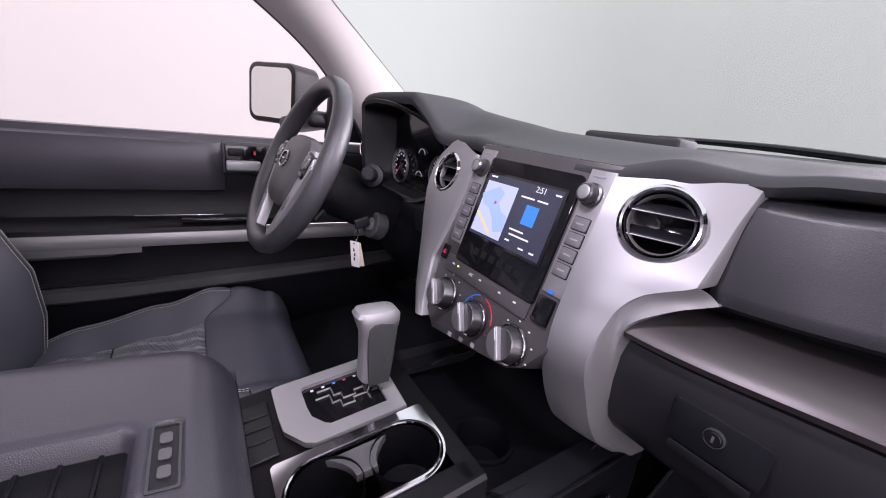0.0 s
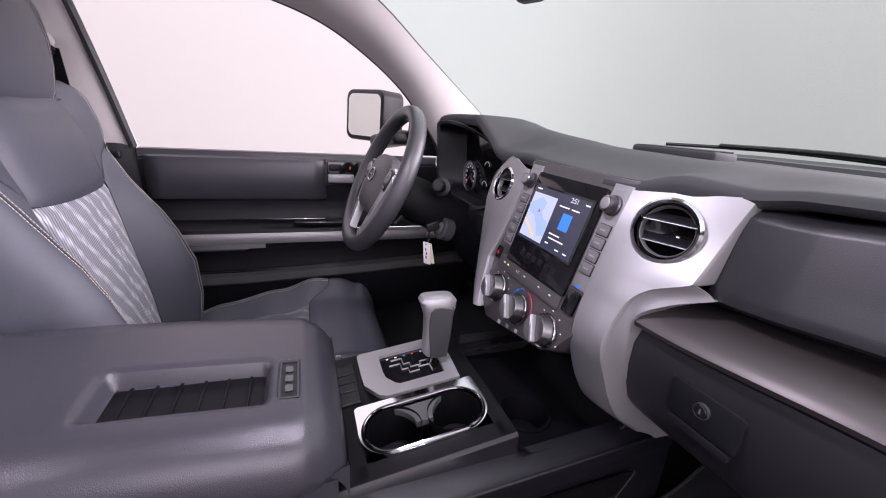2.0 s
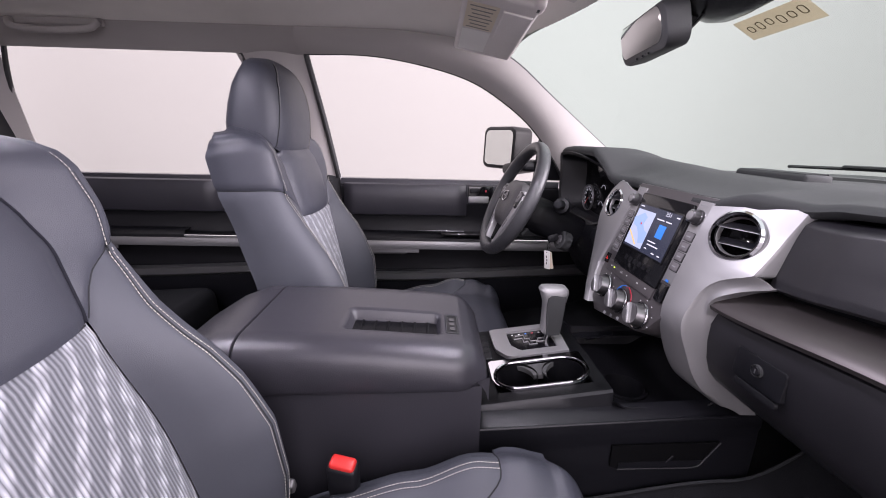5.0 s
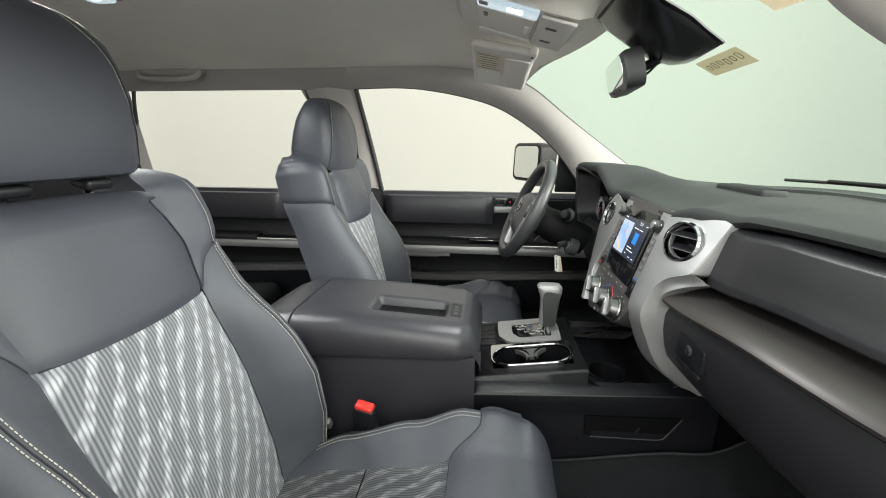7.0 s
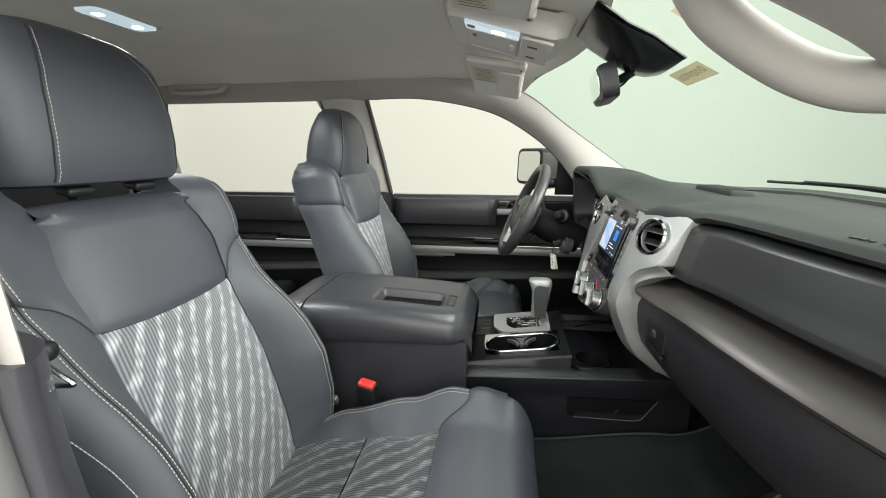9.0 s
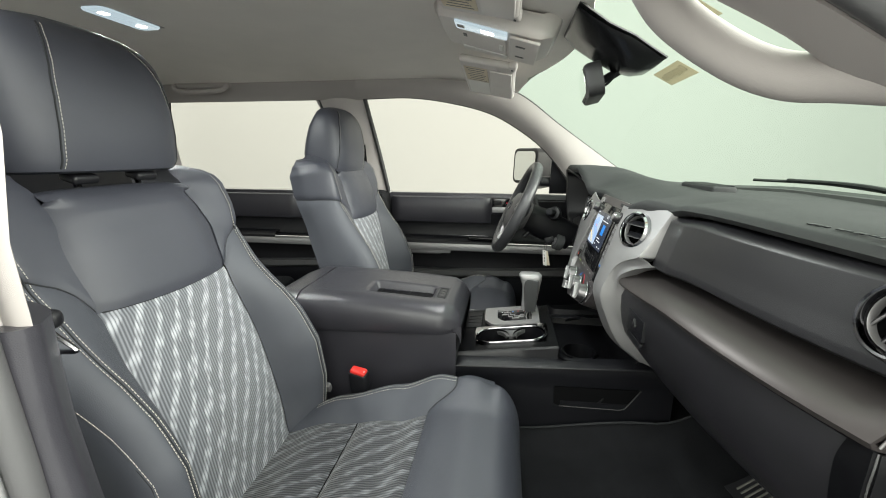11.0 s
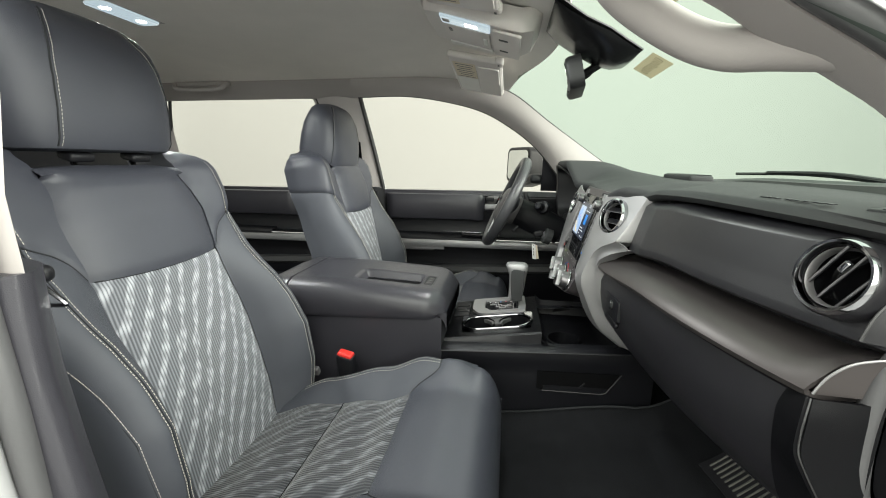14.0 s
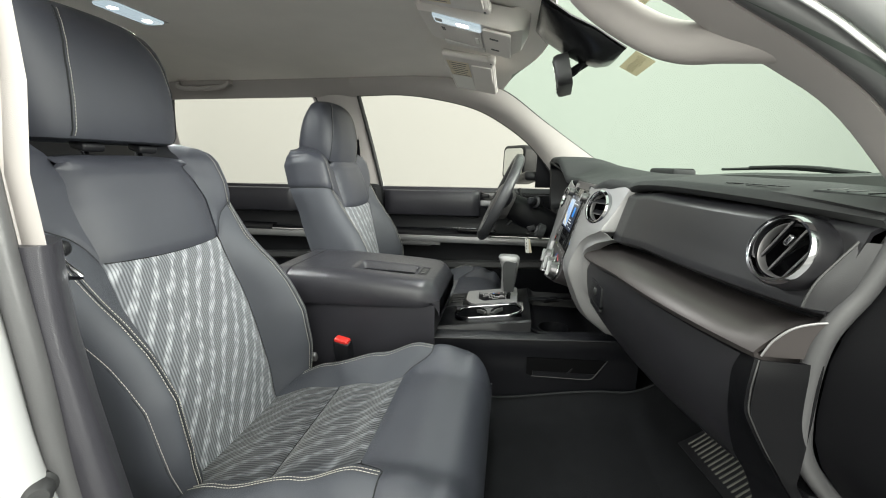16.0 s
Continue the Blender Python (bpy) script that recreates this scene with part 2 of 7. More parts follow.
def box(center, size, r=0.004, turn=None, seg=3):
    """A box with rounded edges, turned by a rotation matrix or Euler degrees."""
    bm = bmesh.new()
    bmesh.ops.create_cube(bm, size=1)
    bmesh.ops.scale(bm, vec=size, verts=bm.verts)
    if r:
        bmesh.ops.bevel(bm, geom=bm.edges[:], offset=min(r, min(size) * 0.45), segments=seg, affect="EDGES", profile=0.5)
    rot = Matrix.Identity(4)
    if turn is not None:
        rot = turn.to_4x4() if isinstance(turn, Matrix) else pose(0, 0, 0, *turn)
    bmesh.ops.transform(bm, matrix=Matrix.Translation(center) @ rot, verts=bm.verts)
    return bm


def smooth_path(points, n=8, closed=False):
    """Points on a smooth curve through the given ones."""
    pts = [Vector(p) for p in points]
    out = []
    m = len(pts)
    for i in range(m if closed else m - 1):
        p1, p2 = pts[i], pts[(i + 1) % m]
        p0 = pts[i - 1] if closed or i else p1 * 2 - p2
        p3 = pts[(i + 2) % m] if closed or i + 2 < m else p2 * 2 - p1
        for k in range(n):
            t = k / n
            out.append(0.5 * (2 * p1 + (p2 - p0) * t + (2 * p0 - 5 * p1 + 4 * p2 - p3) * t * t + (3 * p1 - p0 - 3 * p2 + p3) * t ** 3))
    if not closed:
        out.append(pts[-1])
    return out


def tube(points, radius, seg=10, closed=False, flat=1.0, up=(0, 0, 1)):
    """A round or flattened bar along a polyline; radius may be a list."""
    pts = [Vector(p) for p in points]
    rows = []
    for i, p in enumerate(pts):
        a = pts[i - 1] if i or closed else p
        b = pts[(i + 1) % len(pts)] if i + 1 < len(pts) or closed else p
        d = (b - a).normalized()
        s = d.cross(Vector(up))
        s = s.normalized() if s.length > 1e-4 else Vector((1, 0, 0))
        u = s.cross(d).normalized()
        r = radius[i] if isinstance(radius, (list, tuple)) else radius
        rows.append([p + s * math.cos(2 * math.pi * k / seg) * r + u * math.sin(2 * math.pi * k / seg) * r * flat for k in range(seg)])
    if closed:
        rows.append(rows[0])
        bm = grid(rows, ring=True)
        bmesh.ops.remove_doubles(bm, verts=bm.verts, dist=1e-6)
        bmesh.ops.recalc_face_normals(bm, faces=bm.faces[:])
        return bm
    return capped(rows)


def turned(profile, center, axis, seg=32, ref=None):
    """A body of revolution: (radius, height) pairs about an axis through center."""
    z = Vector(axis).normalized()
    x = z.orthogonal().normalized() if ref is None else (Vector(ref) - z * Vector(ref).dot(z)).normalized()
    y = z.cross(x)
    c = Vector(center)
    rows = [[c + z * h + (x * math.cos(2 * math.pi * k / seg) + y * math.sin(2 * math.pi * k / seg)) * r for k in range(seg)] for r, h in profile]
    bm = grid(rows, ring=True)
    bmesh.ops.remove_doubles(bm, verts=bm.verts, dist=1e-6)
    bmesh.ops.recalc_face_normals(bm, faces=bm.faces[:])
    return bm


def slab(outline, depth, frame_m, r=0.0):
    """A plate: an outline in a plane (x right, y up of frame_m) with a depth along the plane's minus z."""
    bm = bmesh.new()
    top = [bm.verts.new((x, y, 0)) for x, y in outline]
    f = bm.faces.new(top)
    ext = bmesh.ops.extrude_face_region(bm, geom=[f])
    bmesh.ops.translate(bm, vec=(0, 0, -depth), verts=[e for e in ext["geom"] if isinstance(e, bmesh.types.BMVert)])
    bmesh.ops.recalc_face_normals(bm, faces=bm.faces[:])
    if r:
        edges = [e for e in bm.edges if all(abs(v.co.z) < 1e-6 for v in e.verts)]
        bmesh.ops.bevel(bm, geom=edges, offset=r, segments=2, affect="EDGES", profile=0.5)
    bmesh.ops.transform(bm, matrix=frame_m, verts=bm.verts)
    return bm


def plane_at(origin, right, up):
    """A frame whose x is right, y is up and z faces out of the plate."""
    x = Vector(right).normalized()
    z = x.cross(Vector(up)).normalized()
    y = z.cross(x)
    m = Matrix((x, y, z)).transposed().to_4x4()
    m.translation = Vector(origin)
    return m


def rounded(w, h, r, seg=5):
    """An upright rounded rectangle about the origin."""
    pts = []
    for cx, cy, a0 in ((w / 2 - r, h / 2 - r, 0), (-w / 2 + r, h / 2 - r, 90), (-w / 2 + r, -h / 2 + r, 180), (w / 2 - r, -h / 2 + r, 270)):
        for k in range(seg + 1):
            a = radians(a0 + 90 * k / seg)
            pts.append((cx + r * math.cos(a), cy + r * math.sin(a)))
    return pts


def ring_plate(outer, inner, depth, frame_m):
    """A plate with a hole: two outlines with as many points each."""
    rows = []
    for pts, z in ((inner, -depth), (inner, 0), (outer, 0), (outer, -depth)):
        rows.append([frame_m @ Vector((x, y, z)) for x, y in pts])
    rows.append(rows[0])
    bm = grid(rows, ring=True)
    bmesh.ops.remove_doubles(bm, verts=bm.verts, dist=1e-6)
    bmesh.ops.recalc_face_normals(bm, faces=bm.faces[:])
    return bm


def dashes(points, length=0.0042, gap=0.0022, r=0.0007, lift=(0, 0, 0)):
    """A row of stitches along a polyline."""
    pts = [Vector(p) + Vector(lift) for p in points]
    bm = bmesh.new()
    pos = 0.0
    step = length + gap
    carry = 0.0
    for a, b in zip(pts, pts[1:]):
        d = b - a
        n = d.length
        if n < 1e-6:
            continue
        d /= n
        s = d.orthogonal().normalized()
        u = d.cross(s)
        at = carry
        while at < n:
            p, q = a + d * at, a + d * min(at + length, n + length)
            ring = [[bm.verts.new(c + s * math.cos(k * 1.5708) * r + u * math.sin(k * 1.5708) * r) for k in range(4)] for c in (p, q)]
            for k in range(4):
                bm.faces.new((ring[0][k], ring[0][(k + 1) % 4], ring[1][(k + 1) % 4], ring[1][k]))
            bm.faces.new(ring[0][::-1])
            bm.faces.new(ring[1])
            at += step
        carry = at - n
    return bm


def lerp(table, x):
    """Piecewise smooth reading of a table of (x, value)."""
    if x <= table[0][0]:
        return table[0][1]
    for (a, va), (b, vb) in zip(table, table[1:]):
        if x <= b:
            t = (x - a) / (b - a)
            t = t * t * (3 - 2 * t)
            return va + (vb - va) * t
    return table[-1][1]


def line(table, x):
    if x <= table[0][0]:
        return table[0][1]
    for (a, va), (b, vb) in zip(table, table[1:]):
        if x <= b:
            return va + (vb - va) * (x - a) / (b - a)
    return table[-1][1]


def curve(table, x):
    """Smooth reading of a table without overshoot."""
    if x <= table[0][0] or x >= table[-1][0]:
        return table[0][1] if x <= table[0][0] else table[-1][1]
    i = next(k for k in range(len(table) - 1) if x <= table[k + 1][0])
    rise = [(q[1] - p[1]) / (q[0] - p[0]) for p, q in zip(table, table[1:])]
    def lean(k):
        if k == 0 or k == len(table) - 1:
            return rise[min(k, len(rise) - 1)]
        a, b = rise[k - 1], rise[k]
        return 0.0 if a * b <= 0 else 2 * a * b / (a + b)
    (x0, y0), (x1, y1) = table[i], table[i + 1]
    h = x1 - x0
    t = (x - x0) / h
    return y0 * (1 + 2 * t) * (1 - t) ** 2 + h * lean(i) * t * (1 - t) ** 2 + y1 * t * t * (3 - 2 * t) + h * lean(i + 1) * t * t * (t - 1)


def spread(a, b, n):
    return [a + (b - a) * i / (n - 1) for i in range(n)]


def carve(bm, center, normal, r):
    """Opens a round hole in a sheet."""
    c, n = Vector(center), Vector(normal).normalized()
    gone = [v for v in bm.verts if ((v.co - c) - n * (v.co - c).dot(n)).length < r and abs((v.co - c).dot(n)) < 0.06]
    bmesh.ops.delete(bm, geom=gone, context="VERTS")
    return bm


# ---- the studio round the truck ----
def studio():
    bm = bmesh.new()
    bmesh.ops.create_grid(bm, x_segments=8, y_segments=8, size=14)
    bmesh.ops.translate(bm, vec=(0, 0, -0.85), verts=bm.verts)
    setting(link("ground", bm, FLOOR_PAINT), "pale painted studio floor under the truck", "floor")
    outline = [(x * 1.0, y * 1.0) for x, y in rounded(11.0, 15.0, 2.5, 10)]
    rows = []
    for k in range(9):
        a = radians(90 * k / 8)
        rows.append([(x * (1 - 0.10 * (1 - math.sin(a))), y * (1 - 0.07 * (1 - math.sin(a))), -0.849 + 0.55 * (1 - math.cos(a))) for x, y in outline])
    rows.append([(x, y, WALL_TOP) for x, y in outline])
    setting(link("wall_studio", grid(rows, ring=True), WALL), "pale seamless curved studio wall, open above", "wall")


studio()

# ---- the cab shell ----
TOP_EDGE = smooth_path([(-0.699, -0.335, 1.043), (-0.699, -0.11, 1.045), (-0.706, 0.08, 1.02), (-0.719, 0.255, 0.975), (-0.739, 0.39, 0.905),
                        (-0.765, 0.515, 0.812), (-0.800, 0.62, 0.690), (-0.83, 0.68, 0.60)], 6)
PILLAR_EDGE = smooth_path([(-0.62, -0.335, 1.115), (-0.62, -0.11, 1.112), (-0.622, 0.08, 1.103), (-0.628, 0.26, 1.08), (-0.645, 0.40, 1.03),
                           (-0.690, 0.56, 0.918), (-0.762, 0.72, 0.814), (-0.835, 0.86, 0.727)], 6)


OUTER_EDGE = smooth_path([(0.735, -0.335, 1.060), (0.74, -0.11, 1.075), (0.758, 0.10, 1.062), (0.775, 0.28, 1.025), (0.80, 0.44, 0.972),
                          (0.811, 0.56, 0.914), (0.815, 0.643, 0.864), (0.815, 0.715, 0.819), (0.818, 0.783, 0.761), (0.83, 0.85, 0.665)], 6)


INNER_EDGE = smooth_path([(0.62, -0.335, 1.115), (0.62, -0.11, 1.112), (0.625, 0.08, 1.103), (0.635, 0.26, 1.08), (0.675, 0.42, 1.02),
                          (0.733, 0.60, 0.905), (0.735, 0.670, 0.856), (0.735, 0.725, 0.827), (0.744, 0.79, 0.780), (0.765, 0.88, 0.665)], 6)


def pillar_sheet(a, b, bulge, n=8):
    rows = []
    for p, q in zip(a, b):
        rows.append([p.lerp(q, t) + Vector((bulge * (1 if p.x < 0 else -1) * math.sin(math.pi * t), -bulge * 0.5 * math.sin(math.pi * t), -0.2 * bulge * math.sin(math.pi * t))) for t in spread(0, 1, n)])
    return rows


def cab_shell():
    setting(link("trim_a_pillar_driver", solid(grid(pillar_sheet(TOP_EDGE, PILLAR_EDGE, 0.022)), 0.01), TRIM), "pale grey moulded pillar and roof rail trim", "pillar trim")
    setting(link("trim_a_pillar_passenger", solid(grid(pillar_sheet(OUTER_EDGE, INNER_EDGE, 0.016)), 0.01), TRIM), "pale grey moulded pillar and roof rail trim", "pillar trim")
    setting(link("trim_windshield_edge", tube([p + Vector((0.003, 0.003, -0.001)) for p in PILLAR_EDGE[18:]], 0.0045, 8), RUBBER), "thin black edge seal of the windshield", "window seal")
    # headliner
    rows = []
    for y in spread(-1.5, 1.0, 34):
        row = []
        for u in spread(-1, 1, 25):
            front = 0.53 - 0.15 * abs(u) ** 2.2
            yy = -1.5 + (y + 1.5) / 2.5 * (front + 1.5)
            drop = lerp([(0.15, 0.0), (0.55, 0.055)], yy)
            row.append((0.64 * u, yy, 1.150 - 0.035 * abs(u) ** 3.5 - drop * (1 - 0.25 * abs(u)) - 0.035 * lerp([(0.0, 0.0), (0.36, 1.0)], yy) * max(0.0, (abs(u) - 0.75) / 0.25) ** 2))
        rows.append(row)
    setting(link("ceiling", solid(grid(rows), 0.012), LINER), "grey-beige cloth headliner of the cab", "headliner")
    # rear of the cab and rear part of the roof rails
    for side, name in ((-1, "trim_rail_rear_driver"), (1, "trim_rail_rear_passenger")):
        rows = []
        for y in spread(-1.5, -0.335, 14):
            rows.append([(side * (0.699 - 0.079 * t), y, 1.043 + 0.072 * t - 0.01 * math.sin(math.pi * t)) for t in spread(0, 1, 6)])
        setting(link(name, solid(grid(rows), 0.01), TRIM), "pale grey roof rail trim above the rear door", "pillar trim")
    back = slab([(-0.84, -0.05), (0.84, -0.05), (0.84, 0.6), (0.70, 1.12), (-0.70, 1.12), (-0.84, 0.6)], 0.03, plane_at((0, -1.5, 0), (1, 0, 0), (0, 0, 1)))
    setting(link("wall_back", back, PLASTIC), "dark lined back wall of the cab", "wall")


def b_pillar(side, name):
    """Upper pale trim and lower dark trim between front and rear doors."""
    z = lambda t: 0.60 + 0.455 * t
    rows = []
    for t in spread(0, 1, 10):
        zz = z(t)
        x = 0.845 - 0.287 * (zz - 0.588)
        y0, y1 = -0.268 - 0.064 * t, -0.47 - 0.09 * t - 0.10 * max(0, t - 0.8)
        rows.append([(side * (x - 0.022 * math.sin(math.pi * u)), y0 + (y1 - y0) * u, zz) for u in spread(0, 1, 8)])
    setting(link("trim_b_pillar_upper_" + name, solid(grid(rows), 0.012), TRIM), "pale grey upper pillar trim beside the door", "pillar trim")
    rows = []
    for zz in spread(0.0, 0.605, 10):
        rows.append([(side * (0.845 - 0.030 * math.sin(math.pi * u)), -0.262 - 0.22 * u, zz) for u in spread(0, 1, 8)])
    setting(link("trim_b_pillar_lower_" + name, solid(grid(rows), 0.012), PLASTIC), "dark grey lower pillar trim beside the seat", "pillar trim")


def passenger_opening():
    """The door opening that the camera leaves by: pillar trims, seals and white body edge."""
    rows = []
    for zz, y in ((0.60, -0.108), (0.70, -0.112), (0.80, -0.105), (0.90, -0.118), (1.0, -0.16), (1.09, -0.23)):
        x = 0.910 - 0.10 * max(0, zz - 0.7)
        rows.append([(x, y, zz), (x + 0.004, y - 0.012, zz), (x + 0.004, y - 0.030, zz), (x + 0.012, y - 0.036, zz), (x + 0.03, y - 0.036, zz), (x + 0.03, y - 0.05, zz), (x - 0.02, y - 0.09, zz), (x - 0.02, y - 0.03, zz)])
    setting(link("trim_b_pillar_upper_passenger", capped(rows), TRIM), "pale beige upper pillar trim at the open doorway", "pillar trim")
    rows = []
    for zz, y, x in ((0.618, -0.108, 0.914), (0.56, -0.107, 0.916), (0.5, -0.103, 0.918), (0.40, -0.088, 0.920), (0.30, -0.069, 0.922), (0.15, -0.044, 0.922), (-0.05, -0.01, 0.92)):
        rows.append(smooth_path([(x, y, zz), (x + 0.010, y - 0.005, zz), (x + 0.014, y - 0.018, zz), (x + 0.014, y - 0.06, zz), (x - 0.03, y - 0.12, zz), (x - 0.06, y - 0.10, zz), (x - 0.045, y - 0.035, zz), (x - 0.015, y - 0.004, zz)], 4, True))
    setting(link("trim_b_pillar_lower_passenger", capped(rows), VINYL), "dark grained lower pillar trim at the open doorway", "pillar trim")
    seal = smooth_path([(0.935, -0.02, -0.05), (0.938, -0.07, 0.15), (0.940, -0.108, 0.30), (0.940, -0.120, 0.48), (0.936, -0.135, 0.62), (0.93, -0.145, 0.75), (0.918, -0.145, 0.88),
                        (0.895, -0.18, 1.0), (0.82, -0.22, 1.07), (0.768, -0.10, 1.090), (0.778, 0.10, 1.074), (0.795, 0.29, 1.034), (0.815, 0.45, 0.980), (0.822, 0.567, 0.924), (0.823, 0.650, 0.874), (0.823, 0.722, 0.829), (0.825, 0.790, 0.769), (0.823, 0.822, 0.69),
                        (0.819, 0.800, 0.60), (0.817, 0.782, 0.56), (0.816, 0.772, 0.535), (0.815, 0.767, 0.50), (0.815, 0.7665, 0.45), (0.815, 0.772, 0.40), (0.815, 0.785, 0.37), (0.815, 0.806, 0.343), (0.815, 0.832, 0.31), (0.83, 0.85, 0.20), (0.86, 0.80, 0.08), (0.90, 0.62, 0.0), (0.935, 0.3, -0.05)], 6)
    width = [0.014 - 0.003 * min(1.0, max(0.0, (i - 70) / 30)) for i in range(len(seal))]
    setting(link("trim_door_seal", tube(seal, width, 12, False, 1.0, (1, 0, 0)), DOOR_RUBBER), "dark grey rubber door seal round the opening", "door seal")
    # white painted body outside the seals
    body = smooth_path([(0.965, 0.0, -0.1), (0.968, -0.07, 0.15), (0.972, -0.125, 0.33), (0.972, -0.142, 0.52), (0.97, -0.155, 0.66), (0.965, -0.17, 0.80), (0.955, -0.19, 0.93), (0.93, -0.23, 1.03), (0.89, -0.24, 1.10),
                        (0.82, -0.10, 1.115), (0.822, 0.10, 1.100), (0.830, 0.29, 1.060), (0.842, 0.45, 1.004), (0.846, 0.585, 0.948), (0.846, 0.672, 0.899), (0.846, 0.745, 0.852), (0.846, 0.815, 0.788), (0.846, 0.85, 0.69)], 6)
    setting(link("trim_body_flange", tube(body, 0.024, 12), BODY), "white painted body edge round the doorway", "body")
    rows = []
    for zz in spread(-0.35, 1.05, 12):
        x = 0.985 - 0.12 * max(0, zz - 0.6)
        y = -0.165 - 0.09 * max(0, zz - 0.6) - 0.04 * max(0, (0.2 - zz))
        rows.append([(x + 0.01 * math.sin(math.pi * u), y - 0.5 * u, zz) for u in spread(0, 1, 6)])
    setting(link("wall_body_side", solid(grid(rows), 0.02), BODY), "white painted outer body side behind the doorway", "body")
    striker = thing("door_striker", "black rubber-capped door bump stop on the white body", "door stop", (0.975, -0.112, 0.335))
    part("stopper", turned([(0, 0.022), (0.010, 0.022), (0.014, 0.016), (0.014, 0.0), (0.018, -0.004), (0.018, -0.012)], (0.968, -0.11, 0.335), (0.6, 0.8, 0.1)), RUBBER, striker)
    part("stopper_foot", box((0.972, -0.125, 0.335), (0.03, 0.012, 0.05), 0.004), BLACK, striker)
    # dark panel between the dashboard end and the hinges
    rows = []
    for zz in spread(0.05, 0.80, 24):
        y = curve([(0.05, 0.81), (0.20, 0.852), (0.31, 0.834), (0.343, 0.808), (0.40, 0.774), (0.45, 0.7685), (0.50, 0.769), (0.56, 0.784), (0.60, 0.802), (0.69, 0.824), (0.80, 0.80)], zz)
        rows.append([(0.820 + 0.33 * u, y + 0.010 + 0.16 * u, zz) for u in spread(0, 1, 8)])
    setting(link("trim_cowl_side", solid(grid(rows), 0.01), TRAY), "black cowl side panel under the dashboard end", "side panel")
    # the open passenger door, swung out ahead of the doorway
    door = thing("door_passenger", "open passenger door with dark lining and white skin", "door", (1.03, 1.02, 0.1), kind="structure")
    fm = plane_at((1.03, 1.02, 0.0), (0.94, 0.34, 0), (0, 0, 1))
    part("door_lining", slab([(0.02, -0.32), (1.0, -0.32), (1.03, 0.1), (1.0, 0.58), (0.02, 0.60)], 0.06, fm @ pose(0, 0, 0.03), 0.02), PLASTIC, door, "dark lining")
    part("door_skin", slab([(0.0, -0.36), (1.03, -0.36), (1.06, 0.1), (1.03, 0.60), (0.0, 0.62)], 0.09, fm @ pose(0, 0, -0.031), 0.02), BODY, door, "white painted skin")
    part("window_frame", tube([fm @ Vector(p) for p in ((0.03, 0.60, 0), (0.16, 0.74, -0.03), (0.40, 0.93, -0.10), (0.66, 1.03, -0.14), (0.95, 1.05, -0.14), (1.0, 0.60, 0))], 0.02, 8), RUBBER, door)
    sill = capped([[(0.80, y, 0.02), (0.86, y, 0.03), (0.93, y, 0.0), (0.95, y, -0.10), (0.80, y, -0.10)] for y in spread(-0.05, 0.85, 6)])
    setting(link("sill", sill, BLACK), "black doorway sill", "sill")


def glazing():
    rows = []
    for t in spread(-0.16, 1.08, 17):
        row = []
        for u in spread(-1.04, 1.04, 23):
            top = Vector((0.69 * u, 0.545 - 0.145 * abs(u) ** 2.2, 1.10 - 0.075 * abs(u) ** 2.5))
            low = Vector((0.89 * u, 1.165 - 0.29 * abs(u) ** 2.2, 0.665 + 0.04 * abs(u) ** 2))
            p = top + (low - top) * t
            p.z += 0.018 * math.sin(math.pi * t)
            row.append(p)
        rows.append(row)
    shield = setting(link("window_windshield", grid(rows), SHIELD), "green-tinted curved windshield", "windshield")
    shield.visible_shadow = False
    # side windows of the driver's side
    plane = lambda y, z: (-0.843 + 0.287 * (z - 0.588), y, z)
    for name, pts in (("window_driver", [(-0.25, 0.58), (-0.33, 1.07), (0.06, 1.07), (0.26, 1.01), (0.42, 0.92), (0.56, 0.81), (0.66, 0.70), (0.74, 0.58)]), ("window_rear", [(-0.45, 0.58), (-0.56, 1.06), (-1.42, 1.06), (-1.48, 0.58)])):
        bm = bmesh.new()
        bm.faces.new([bm.verts.new(plane(y, z)) for y, z in pts])
        g = setting(link(name, bm, CLEAR), "clear glass side window, closed", "window")
        g.visible_shadow = False
    rim = [plane(-0.262, 0.595), plane(-0.29, 0.80), plane(-0.328, 1.03), plane(-0.325, 1.045)]
    setting(link("trim_window_seal", tube([Vector(p) + Vector((0.012, 0, 0)) for p in smooth_path(rim, 5)] , 0.010, 8), RUBBER), "black rubber window channel", "window seal")
    top = [p + Vector((0.006, 0, -0.003)) for p in TOP_EDGE]
    setting(link("trim_window_seal_top", tube(top, 0.006, 8), RUBBER), "black rubber window channel", "window seal")
    rear = smooth_path([plane(-1.455, 0.60), plane(-1.445, 0.80), plane(-1.38, 1.02), plane(-1.33, 1.045), plane(-1.0, 1.045), plane(-0.60, 1.05), plane(-0.545, 1.0)], 6)
    setting(link("trim_window_seal_rear", tube([p + Vector((0.01, 0, 0)) for p in rear], 0.008, 8), RUBBER), "black rubber rear window channel", "window seal")
    rows = []
    for t in spread(0, 1, 6):
        z = 0.59 + 0.48 * t
        x = -0.84 + 0.287 * (z - 0.588)
        y = -1.450 + 0.05 * t
        rows.append([(x, y, z), (x + 0.015, y - 0.02, z), (x + 0.03, y - 0.05, z)])
    setting(link("trim_c_pillar", solid(grid(rows), 0.01), TRIM), "pale grey rear pillar trim", "pillar trim")


